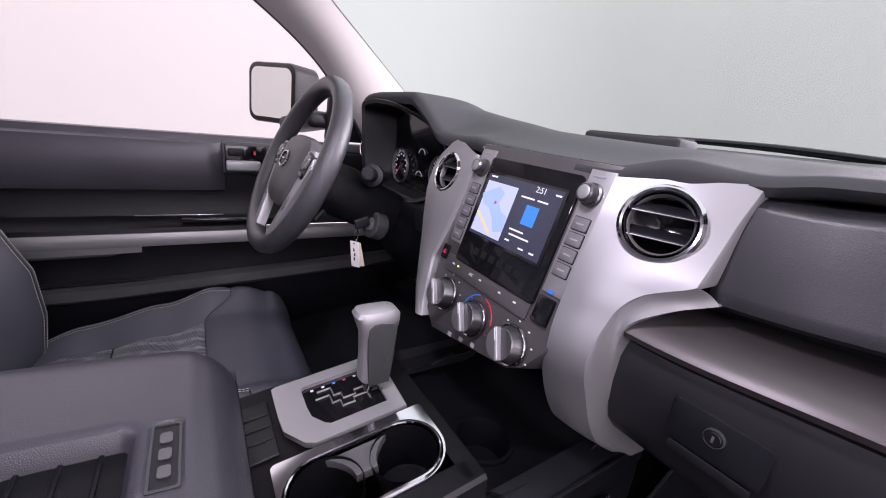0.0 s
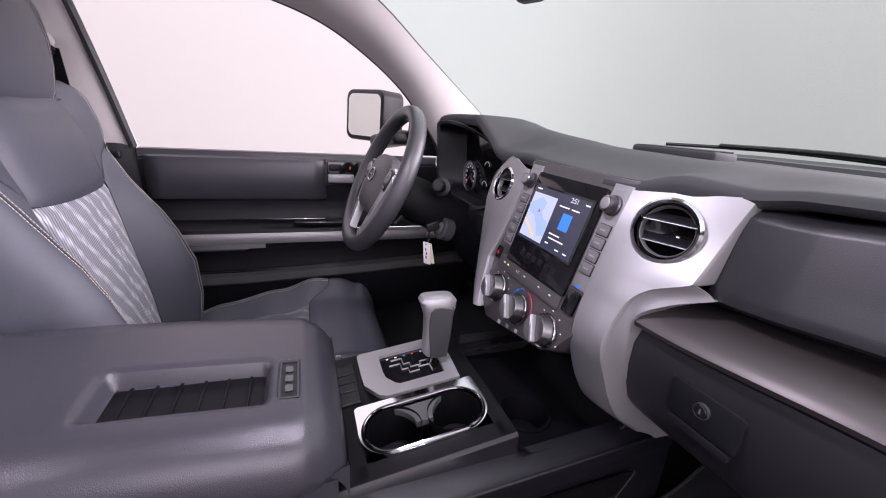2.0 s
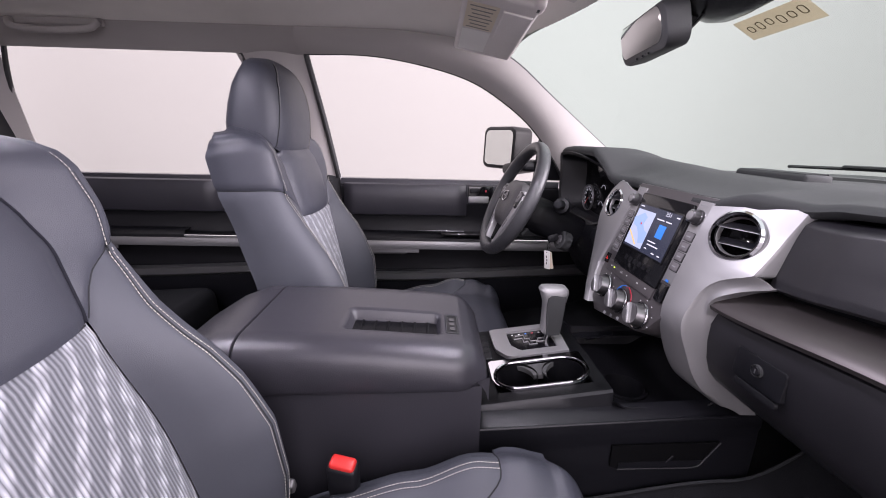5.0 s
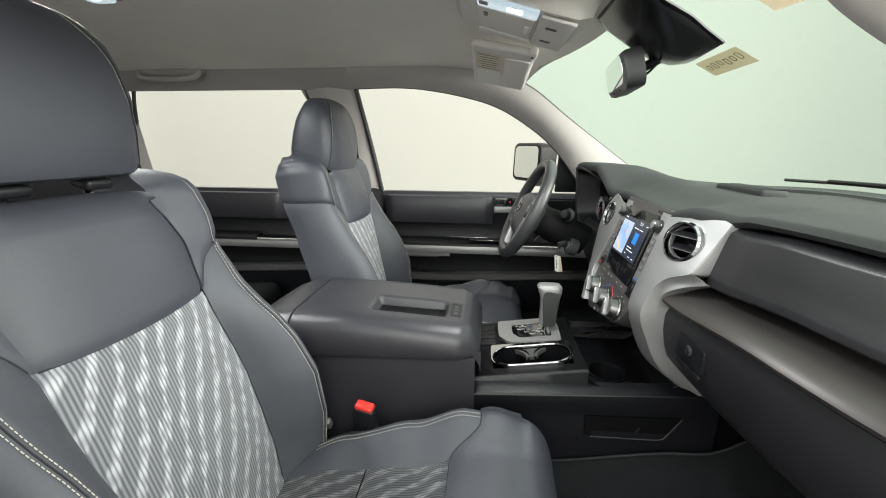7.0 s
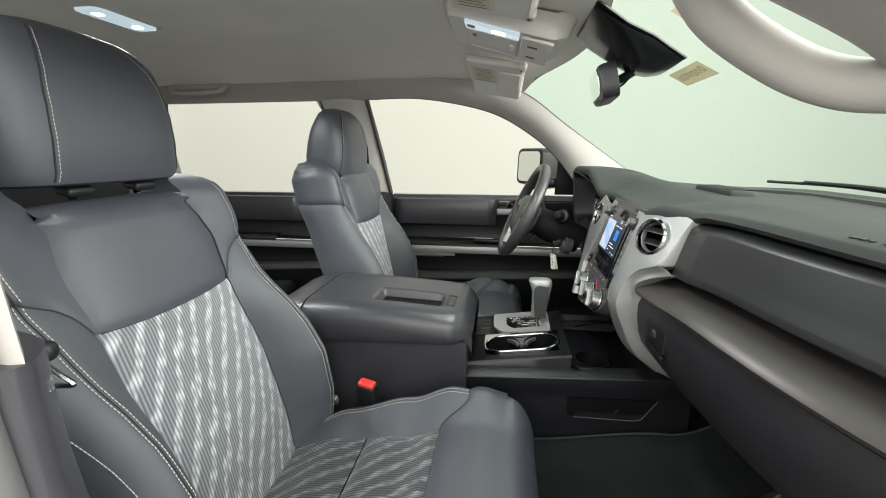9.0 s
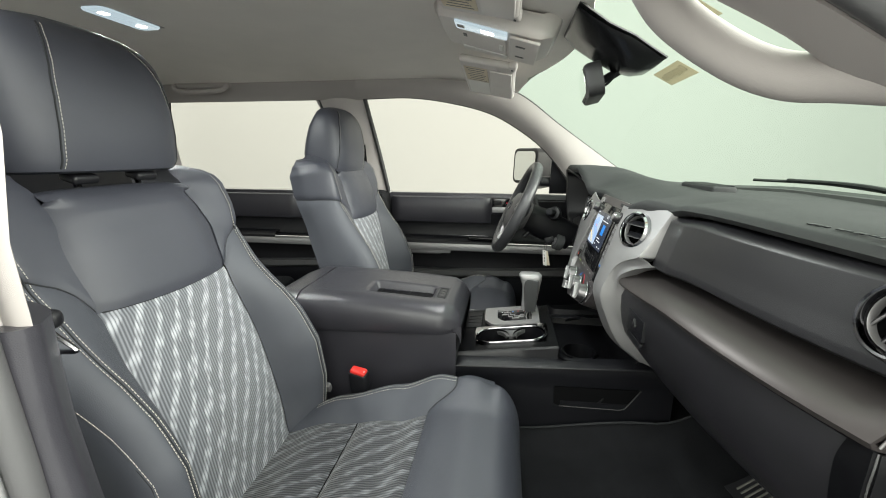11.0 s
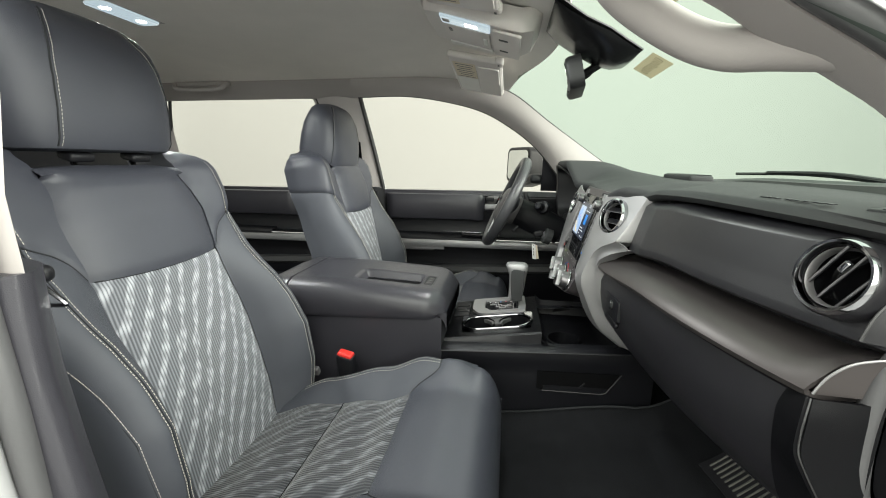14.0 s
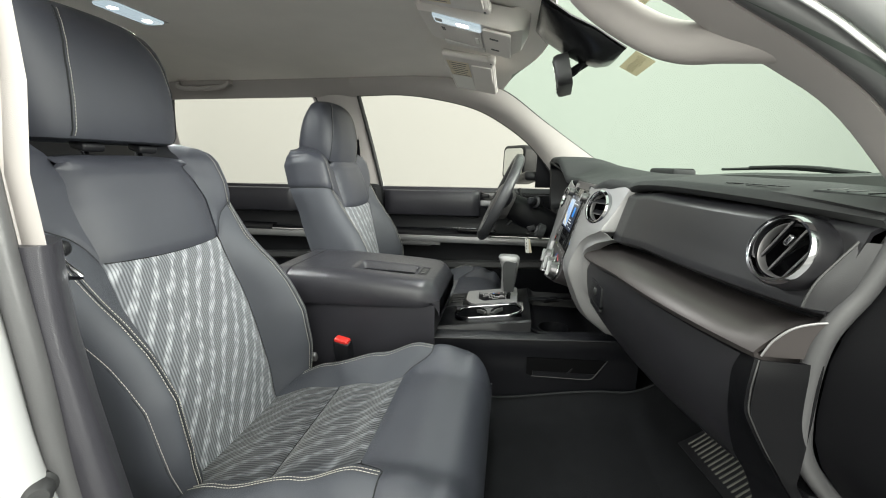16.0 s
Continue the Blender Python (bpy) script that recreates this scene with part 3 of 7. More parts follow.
def door_panel(name, y0, y1, label, front):
    """The lining of a closed door, from the window sill down."""
    door = thing(name, label, "door", (-0.84, (y0 + y1) / 2, 0.0), kind="structure")

    def strip(pname, section, material, plabel="", a=y0, b=y1, ends=0.0):
        rows = []
        for y in spread(a, b, 24):
            e = min(1, (y - a) / 0.03 if ends else 1, (b - y) / 0.03 if ends else 1)
            rows.append([(x if not ends else -0.83 + (x + 0.83) * (0.35 + 0.65 * math.sqrt(max(0, e))), y, z) for x, z in section])
        return part(pname, solid(grid(rows), 0.006), material, door, plabel)

    strip("upper_panel", [(-0.862, 0.585), (-0.845, 0.594), (-0.828, 0.592), (-0.822, 0.580), (-0.820, 0.560)], VINYL)
    strip("upper_pad", [(-0.824, 0.578), (-0.808, 0.572), (-0.800, 0.555), (-0.797, 0.52), (-0.799, 0.465), (-0.806, 0.446), (-0.824, 0.440)], VINYL, "padded dark vinyl upper panel", y0 + 0.012, y0 + (0.53 if front else 0.75), 1.0)
    strip("middle_panel", [(-0.820, 0.57), (-0.826, 0.47), (-0.836, 0.45), (-0.838, 0.385), (-0.825, 0.358), (-0.800, 0.350)], BLACK)
    strip("armrest", [(-0.830, 0.372), (-0.790, 0.368), (-0.772, 0.352), (-0.770, 0.338), (-0.80, 0.334)], PLASTIC, "", y0 + 0.03, y0 + 0.60)
    strip("accent_strip", [(-0.800, 0.343), (-0.766, 0.340), (-0.763, 0.330), (-0.763, 0.312), (-0.766, 0.306), (-0.80, 0.303)], SILVER, "silver painted strip", y0 + 0.02, y1 - 0.1)
    low = smooth_path([(-0.764, y0 + 0.025, 0.304), (-0.766, y0 + 0.2, 0.295), (-0.768, y0 + 0.33, 0.296)], 6)
    rows = [[(p.x, p.y, 0.306), (p.x + 0.001, p.y, 0.29), (p.x - 0.004, p.y, 0.283 + 0.02 * max(0, (i - 9)) / 3), (p.x - 0.03, p.y, 0.283 + 0.02 * max(0, (i - 9)) / 3)] for i, p in enumerate(low)]
    part("strip_lower", solid(grid(rows), 0.004), SILVER_DARK, door, "grey painted lower strip")
    strip("pocket_panel", [(-0.80, 0.306), (-0.825, 0.29), (-0.835, 0.24), (-0.832, 0.20), (-0.815, 0.185)], BLACK)
    rows = []
    for y in spread(y0 + 0.01, y1, 24):
        lift = 0.05 * max(0, (y - y0 - 0.25)) ** 1.2 + 0.06 * max(0, (y0 + 0.08 - y) / 0.08) ** 2
        rows.append([(x, y, z + lift) for x, z in [(-0.82, 0.195), (-0.795, 0.196), (-0.782, 0.190), (-0.780, 0.165), (-0.785, 0.158), (-0.80, 0.150)]])
    part("pocket_lip", solid(grid(rows), 0.006), SEAL, door, "dark grey pocket lip")
    strip("lower_panel", [(-0.80, 0.20), (-0.800, 0.14), (-0.812, 0.05), (-0.83, 0.0), (-0.84, -0.03)], PLASTIC)
    if front:
        part("handle_panel", box((-0.822, y1 - 0.44, 0.535), (0.014, 0.22, 0.088), 0.012), VINYL, door, "dark panel round the inner handle")
        h = part("handle_bezel", box((-0.815, y1 - 0.49, 0.535), (0.008, 0.105, 0.074), 0.006), GLOSS, door, "gloss black handle recess")
        part("door_handle", box((-0.806, y1 - 0.497, 0.515), (0.014, 0.088, 0.030), 0.006), SILVER, h, "silver inner door handle")
        part("lock_button", box((-0.808, y1 - 0.515, 0.552), (0.010, 0.040, 0.022), 0.004), PLASTIC, h, "dark lock button")
        part("lock_mark", box((-0.8035, y1 - 0.468, 0.552), (0.002, 0.006, 0.010), 0.0), RED_MARK, h, "red lock mark")
        s = part("switch_panel", box((-0.786, y0 + 0.52, 0.372), (0.05, 0.20, 0.014), 0.005), GLOSS, door, "gloss black window switch panel")
        part("switch_edge", box((-0.775, y0 + 0.42, 0.385), (0.006, 0.20, 0.004), 0.001), CHROME, s)
    else:
        part("door_handle", box((-0.812, y1 - 0.14, 0.505), (0.014, 0.10, 0.03), 0.006), SILVER, door, "silver inner door handle")
    return door


def floors():
    rows = []
    for y in spread(-1.5, 1.15, 20):
        z = lerp([(-1.5, -0.02), (0.35, -0.02), (0.75, 0.035), (1.15, 0.30)], y)
        rows.append([(x, y, z) for x in spread(-0.85, 0.93, 16)])
    setting(link("floor", solid(grid(rows), 0.02), CARPET), "black carpeted cab floor", "floor")
    wall = slab([(-0.86, -0.05), (0.90, -0.05), (0.90, 0.66), (-0.86, 0.66)], 0.03, plane_at((0, 1.10, 0), (1, 0, 0), (0, 0, 1)))
    for x, y in ((-0.85, 0.76), (0.828, 0.86)):
        kick = slab([(0.0, -0.05), (1.12 - y, -0.05), (1.12 - y, 0.64), (0.0, 0.62)], 0.02, plane_at((x, y, 0), (0, 1, 0), (0, 0, 1)))
        setting(link("trim_kick_panel", kick, BLACK), "black footwell side panel", "side panel")
    setting(link("wall_firewall", wall, BLACK), "black firewall lining under the dashboard", "wall")
    mat_thing = thing("floor_mat", "black carpet floor mat on the cab floor", "floor mat", (0.52, 0.6, 0.0))
    rows = []
    for y in spread(0.33, 0.93, 22):
        z = lerp([(-1.5, -0.02), (0.35, -0.02), (0.75, 0.035), (1.15, 0.30)], y) + 0.012
        rows.append([(x, y, z + 0.05 * max(0, (0.27 - x) / 0.06) ** 1.5) for x in spread(0.215, 0.78, 18)])
    part("mat_body", solid(grid(rows), 0.006), CARPET, mat_thing)
    edge = [Vector(r[0]) + Vector((0, 0, 0.004)) for r in rows]
    part("mat_binding", tube(edge, 0.003, 6), SEAM, mat_thing)
    sp = thing("toe_plate", "dark ribbed toe plate beyond the floor mat", "toe plate", (0.5, 0.9, 0.08))
    slope = lambda y: lerp([(-1.5, -0.02), (0.35, -0.02), (0.75, 0.035), (1.15, 0.30)], y)
    rows = [[(x, y + 0.10 * (x - 0.3), slope(y + 0.10 * (x - 0.3)) + 0.022) for y in spread(0.825, 0.965, 8)] for x in spread(0.405, 0.735, 8)]
    part("plate", solid(grid(rows), 0.006), BLACK, sp)
    for i in range(26):
        x = 0.421 + 0.0122 * i
        part("rib", tube([(x - 0.12 * (y - 0.84), y + 0.10 * (x - 0.3), slope(y + 0.10 * (x - 0.3)) + 0.0295) for y in spread(0.835, 0.955, 7)], 0.0024, 6), TOE_RIB, sp)


cab_shell()
b_pillar(-1, "driver")
passenger_opening()
glazing()
door_panel("door_driver", -0.255, 0.82, "closed dark door lining with silver strip and padded vinyl", True)
door_panel("door_rear", -1.50, -0.46, "closed dark rear door lining with silver strip", False)
floors()


# ---- dashboard ----
EDGE_Y = [(-0.84, 0.74), (-0.68, 0.64), (-0.65, 0.612), (-0.5, 0.603), (-0.38, 0.603), (-0.30, 0.622), (-0.25, 0.640), (-0.185, 0.662), (-0.12, 0.662), (0.12, 0.655), (0.20, 0.672), (0.262, 0.708), (0.5, 0.724), (0.65, 0.747), (0.75, 0.774), (0.82, 0.800), (0.88, 0.826)]
EDGE_Z = [(-0.84, 0.60), (-0.69, 0.63), (-0.655, 0.726), (-0.62, 0.738), (-0.5, 0.743), (-0.36, 0.743), (-0.30, 0.704), (-0.262, 0.671), (-0.225, 0.668), (-0.185, 0.670), (-0.12, 0.664), (0.12, 0.660), (0.20, 0.678), (0.262, 0.672), (0.32, 0.680), (0.5, 0.686), (0.65, 0.683), (0.76, 0.677), (0.88, 0.665)]
STACK = lambda x, z, lift=0.0: Vector((x, 0.636 - 0.30 * (0.612 - z) - lift * 0.958, z + lift * 0.287))
STACK_RIGHT, STACK_UP = (1, 0, 0), (0, 0.287, 0.958)


def on_stack(x, z, lift=0.0):
    return plane_at(STACK(x, z, lift), STACK_RIGHT, STACK_UP)


def pad_line(x):
    """How far forward the passenger side of the dashboard lies at x."""
    return 0.254 * max(0.0, x - 0.10) ** 3


dash = thing("dashboard", "dark grained dashboard with silver centre surround", "dashboard", (0, 0.8, 0.3))


def vent(parent, center, normal, r, turn=0.0):
    """A round air outlet with a chrome ring and slats."""
    n = Vector(normal).normalized()
    v = part("air_vent", turned([(r * 1.0, -0.05), (r * 0.97, -0.05), (r * 0.93, -0.012), (r * 0.90, -0.040), (r * 0.2, -0.048), (0, -0.048)], center, n), GLOSS, parent, "round black air vent")
    part("vent_ring", turned([(r * 0.90, -0.012), (r * 0.91, 0.002), (r * 0.95, 0.0055), (r * 1.02, 0.0060), (r * (1.11 if not turn else 1.09), 0.002), (r * (1.11 if not turn else 1.09), -0.012)], center, n, 48), CHROME, v, "chrome ring")
    part("inner_ring", turned([(r * 0.80, -0.014), (r * 0.82, -0.006), (r * 0.86, -0.004), (r * 0.88, -0.012)], center, n, 48), SILVER_DARK, v, "thin inner ring")
    m = plane_at(center, Vector((0, 0, 1)).cross(n) * 1, (0, 0, 1)) @ pose(0, 0, 0, 0, 0, turn)
    for k in (-0.36, 0.36) if turn <= 0 else (-0.5, 0.0, 0.5):
        w = 2 * r * math.sqrt(max(0.05, 0.86 - k * k))
        b = box((0, k * r, -0.012), (w, 0.0035, 0.018), 0.0015, (28, 0, 0))
        bmesh.ops.transform(b, matrix=m, verts=b.verts)
        part("slat", b, PLASTIC, v)
        edge = [m @ Vector((sx * w * 0.49, k * r - 0.004, -0.004)) for sx in (-1, 1)]
        part("slat_edge", tube(edge, 0.0007 if turn <= 0 else 0.0013, 6), SILVER_DARK, v)
    if turn:
        part("vent_bezel", turned([(r * 1.085, 0.001), (r * 1.13, -0.003), (r * 1.16, -0.035)], center, n, 48), PAD, v, "dark vent bezel")
        b = box((0.4 * r, 0.0, 0.0), (0.014, 0.007, 0.006), 0.002)
        bmesh.ops.transform(b, matrix=m, verts=b.verts)
        part("tab", b, CHROME, v)
    return v


VENT_R = ((0.768, 0.742, 0.621), (0.22, -0.95, 0.26))
VENT_L = (STACK(-0.212, 0.600, 0.006), (0.0, -0.958, 0.287))


def dashboard():
    # top cover with the instrument hood
    rows = []
    for x in spread(-0.84, 0.82, 167):
        ye, ze = curve(EDGE_Y, x), curve(EDGE_Z, x)
        yw = 1.165 - 0.30 * (abs(x) / 0.88) ** 2.2
        lip = lerp([(0.2, 0.0), (0.32, 0.006)], x)
        row = [Vector((x, ye + 0.03, ze - 0.022 + lip)), Vector((x, ye + 0.004, ze - 0.018 + lip)), Vector((x, ye, ze - 0.010 + lip / 2)), Vector((x, ye + 0.0015, ze - 0.005)), Vector((x, ye + 0.006, ze - 0.001))]
        crown = curve([(-0.84, 0.68), (-0.66, 0.722), (-0.5, 0.733), (-0.36, 0.732), (-0.24, 0.716), (-0.12, 0.699), (0.1, 0.692), (0.6, 0.692), (0.88, 0.676)], x)
        for s in spread(0.03, 1, 18):
            y = ye + (yw - ye) * s
            hood = max(0, ze - crown)
            z = crown + hood * (1 - lerp([(0.10, 0), (0.75, 1)], s)) + (ze - crown if ze < crown else 0) * (1 - lerp([(0, 0), (0.35, 1)], s)) - lerp([(-0.6, 0.024), (0.0, 0.012)], x) * s * s
            z -= max(0.0, crown - 0.687) * lerp([(0.22, 0.0), (0.66, 1.0)], s) * lerp([(-0.15, 1.0), (0.05, 0.0)], x)
            row.append(Vector((x, y, z)))
        rows.append(row)
    part("top_cover", solid(grid(rows), 0.004), PLASTIC_TOP, dash, "matt dark grey grained top cover", 45)
    g = part("speaker_grille", box((-0.015, 0.897, 0.697), (0.190, 0.060, 0.020), 0.006, (-2, 0, 0)), PLASTIC_TOP, dash, "dark raised speaker grille")
    for i in range(9):
        part("grille_slat", box((-0.015, 0.8735 + i * 0.006, 0.7075), (0.176, 0.0025, 0.003), 0.001, (-2, 0, 0)), PLASTIC, g)
    d = part("defroster_vent", box((0.760, 0.835, 0.6835), (0.11, 0.040, 0.008), 0.003, (2, 3, 22)), BLACK, dash, "black slotted demister outlet")
    for i in range(5):
        part("vent_blade", box((0.722 + i * 0.019, 0.820 + i * 0.0076, 0.688 - 0.001 * i), (0.003, 0.032, 0.006), 0.001, (2, 3, 22)), PLASTIC, d)
    for i in range(11):
        if i != 3:
            part("airbag_mark", box((0.585 + 0.0105 * i, 0.768 + 0.0012 * i, 0.6912), (0.0075, 0.011 - 0.003 * (i % 3), 0.0012), 0, (0, 0, 8)), PLASTIC, dash)
    # padded face, ledge and glovebox of the passenger side
    def lift(name, x, z):
        """The ledge and the foot of the padded face climb a little towards the door."""
        up = lerp([(0.22, 0.0), (0.50, 0.020)], x)
        if name == "padded_face":
            return up * 1.1 * max(0.0, min(1.0, (0.643 - z) / 0.10)) + 0.008 * lerp([(0.30, 0.0), (0.42, 1.0)], x) * max(0.0, min(1.0, (z - 0.58) / 0.06))
        if name in ("ledge", "slot_wall"):
            return up
        if name in ("glovebox_lid", "end_panel"):
            return up * max(0.0, min(1.0, (z - 0.36) / 0.11))
        return 0.0

    def sweep(name, section, material, label, x0=0.20, x1=0.815, n=40, parent=dash, thick=0.006, cut=None):
        rows = []
        for x in spread(x0, x1, n):
            o = pad_line(x) + (0.006 * max(0.0, (0.34 - x) / 0.08) if name == "padded_face" else 0.0)
            row = []
            for y, z in section:
                xx = x
                if cut:
                    xx = cut(x, z, x0, x1)
                rise = lerp([(0.735, 0.0), (0.801, 1.0)], x) ** 2 * lerp([(0.632, 0.0), (0.645, 0.008), (0.660, 0.014), (0.675, 0.019)], y) if name == "ledge" and z > 0.48 else 0.0
                row.append((xx, y + o, z + lift(name, x, z) + rise))
            rows.append(row)
        bm = grid(rows)
        if name == "padded_face":
            carve(bm, VENT_R[0], VENT_R[1], 0.0385)
        return part(name, solid(bm, thick), material, parent, label)

    slant = lambda x, z, a, b: x if x > 0.4 else 0.4 - (0.4 - x) * (0.4 - (0.259 + abs(max(0.52, min(0.67, z)) - 0.60) * 0.06)) / (0.4 - a)
    face = [(0.735, 0.655), (0.712, 0.652), (0.700, 0.643)] + [(0.700 - 0.025 * t ** 1.0, 0.643 - 0.095 * t) for t in spread(0.04, 1, 24)] + [(0.674, 0.537), (0.682, 0.531), (0.72, 0.522)]
    sweep("padded_face", face, PAD, "padded dark vinyl face", 0.25, n=150, cut=slant)
    sweep("slot_wall", [(0.735, 0.535), (0.728, 0.515), (0.722, 0.503)], BLACK, "", 0.22, 0.812)
    sweep("ledge", [(0.735, 0.514), (0.70, 0.512), (0.655, 0.502), (0.632, 0.491), (0.626, 0.483), (0.629, 0.476), (0.645, 0.473), (0.69, 0.474)], LEDGE, "satin brown-grey ledge", 0.203, 0.801)
    glove = sweep("glovebox_lid", [(0.665, 0.474), (0.645, 0.466), (0.638, 0.445), (0.640, 0.41), (0.647, 0.375), (0.658, 0.345), (0.675, 0.325), (0.70, 0.315), (0.735, 0.312)], PAD, "dark grained glovebox lid", 0.205, 0.7705, 60)
    # the end of the dashboard, turning away towards the hinges behind a crisp crease
    crease = smooth_path([(0.806, 0.719, 0.496), (0.811, 0.714, 0.478), (0.812, 0.7125, 0.455), (0.812, 0.714, 0.435), (0.813, 0.722, 0.416), (0.814, 0.737, 0.388), (0.815, 0.758, 0.354), (0.815, 0.777, 0.325), (0.815, 0.80, 0.28)], 5)
    inner = lambda z: Vector((0.7722, pad_line(0.7722) + curve([(0.28, 0.690), (0.325, 0.672), (0.354, 0.655), (0.388, 0.645), (0.42, 0.640), (0.462, 0.638), (0.486, 0.645), (0.50, 0.652)], z), z))
    part("end_strip", solid(grid([[inner(p.z).lerp(p, t) for t in spread(0, 1, 8)] for p in crease]), 0.005), TRAY, dash, "dark strip beside the glovebox lid")
    rows = [[p.lerp(Vector((0.821, max(p.y + 0.012, 0.772), p.z + 0.008 * lerp([(0.47, 0.0), (0.50, 1.0)], p.z))), t) for t in spread(0, 1, 8)] for p in crease]
    part("end_panel", solid(grid(rows), 0.005), TRAY, dash, "dark end panel")
    # lighter grey bead that paints the highlight on the crease
    part("crease_highlight", tube(crease, [0.0016] * 28 + [0.0011] * (len(crease) - 28), 6), SEAL, dash)
    # quarter-round end cap of the ledge
    arc = smooth_path([(0.801, 0.723, 0.499), (0.802, 0.726, 0.508), (0.804, 0.731, 0.520), (0.808, 0.739, 0.533), (0.812, 0.748, 0.542), (0.818, 0.760, 0.549), (0.822, 0.768, 0.552)], 6)
    low = [Vector((0.801, 0.723, 0.4985)).lerp(Vector((0.821, 0.768, 0.508)), t) for t in spread(0, 1, len(arc))]
    part("ledge_end", solid(grid([[p.lerp(q, t) for t in spread(0, 1, 5)] for p, q in zip(arc, low)]), 0.004), LEDGE, dash, "satin ledge end cap")
    # silver bead in place of the highlight along the cap's edge
    part("ledge_end_highlight", tube([p + Vector((0.001, -0.001, 0.0005)) for p in arc], 0.0014, 6), SILVER, dash, "bright bead for the highlight on the cap edge")
    fold = smooth_path([(0.804, 0.752, 0.563), (0.805, 0.755, 0.579), (0.806, 0.761, 0.596), (0.808, 0.774, 0.618), (0.81, 0.788, 0.64)], 5)
    # highlight of the rounded face end, drawn as a paler bead
    part("face_highlight", tube(fold, 0.0016, 6), SEAL, dash)
    rows = [[p + Vector((0.020 * t, 0.012 * t + 0.03 * t * t, 0.0)) for t in spread(0, 1, 5)] for p in fold]
    part("face_side", solid(grid(rows), 0.004), PAD, dash, "dark end of the padded face")
    sweep("under_panel", [(0.70, 0.325), (0.735, 0.318), (0.80, 0.315), (0.98, 0.31)], BLACK, "", 0.205, 0.815)
    # glovebox latch
    o = pad_line(0.33)
    lm = plane_at((0.326, 0.638 + o, 0.417), (1, 0.04, 0.0), (0, 0.02, 1))
    p = part("latch_plate", slab(rounded(0.092, 0.050, 0.006), 0.01, lm @ pose(0, 0, 0.003), 0.002), PLASTIC, glove, "dark latch plate")
    part("latch_pull", slab(rounded(0.080, 0.012, 0.005), 0.006, lm @ pose(0, -0.033, 0.002), 0.001), BLACK, glove)
    part("lock", turned([(0, 0.004), (0.0070, 0.004), (0.0085, 0.002), (0.0085, -0.004)], lm @ Vector((0, 0.004, 0.004)), lm.to_3x3() @ Vector((0, 0, 1))), PLASTIC, glove, "small dark lock barrel")
    part("lock_ring", turned([(0.0086, 0.004), (0.0092, 0.0052), (0.0100, 0.0045), (0.0102, 0.0)], lm @ Vector((0, 0.004, 0.002)), lm.to_3x3() @ Vector((0, 0, 1))), PLASTIC_TOP, glove)
    part("keyhole", box(lm @ Vector((0, 0.004, 0.0078)), (0.0022, 0.007, 0.001), 0, lm.to_3x3()), SILVER_DARK, glove)


# the right limb of the surround by height: inner edge, base depth, outer edge and slope
LIMB_IN = [(0.262, 0.165), (0.305, 0.136), (0.375, 0.133), (0.442, 0.145), (0.503, 0.141), (0.60, 0.143), (0.665, 0.141)]
LIMB_BASE = [(0.262, 0.698), (0.305, 0.640), (0.375, 0.606), (0.442, 0.587), (0.503, 0.603), (0.56, 0.6205), (0.665, 0.652)]
LIMB_OUT = [(0.262, 0.197), (0.40, 0.196), (0.455, 0.197), (0.50, 0.202), (0.517, 0.208), (0.535, 0.222), (0.546, 0.240), (0.553, 0.254), (0.558, 0.261), (0.615, 0.262), (0.665, 0.268)]
LIMB_SLOPE = [(0.262, 0.30), (0.36, 0.16), (0.44, 0.12), (0.50, 0.13), (0.54, 0.22), (0.58, 0.34), (0.62, 0.43), (0.665, 0.47)]
SURROUND_FLANK = [(0.276, 0.676, 0.540), (0.242, 0.645, 0.521), (0.212, 0.625, 0.489), (0.206, 0.632, 0.430), (0.203, 0.646, 0.379), (0.203, 0.704, 0.31), (0.207, 0.738, 0.250)]


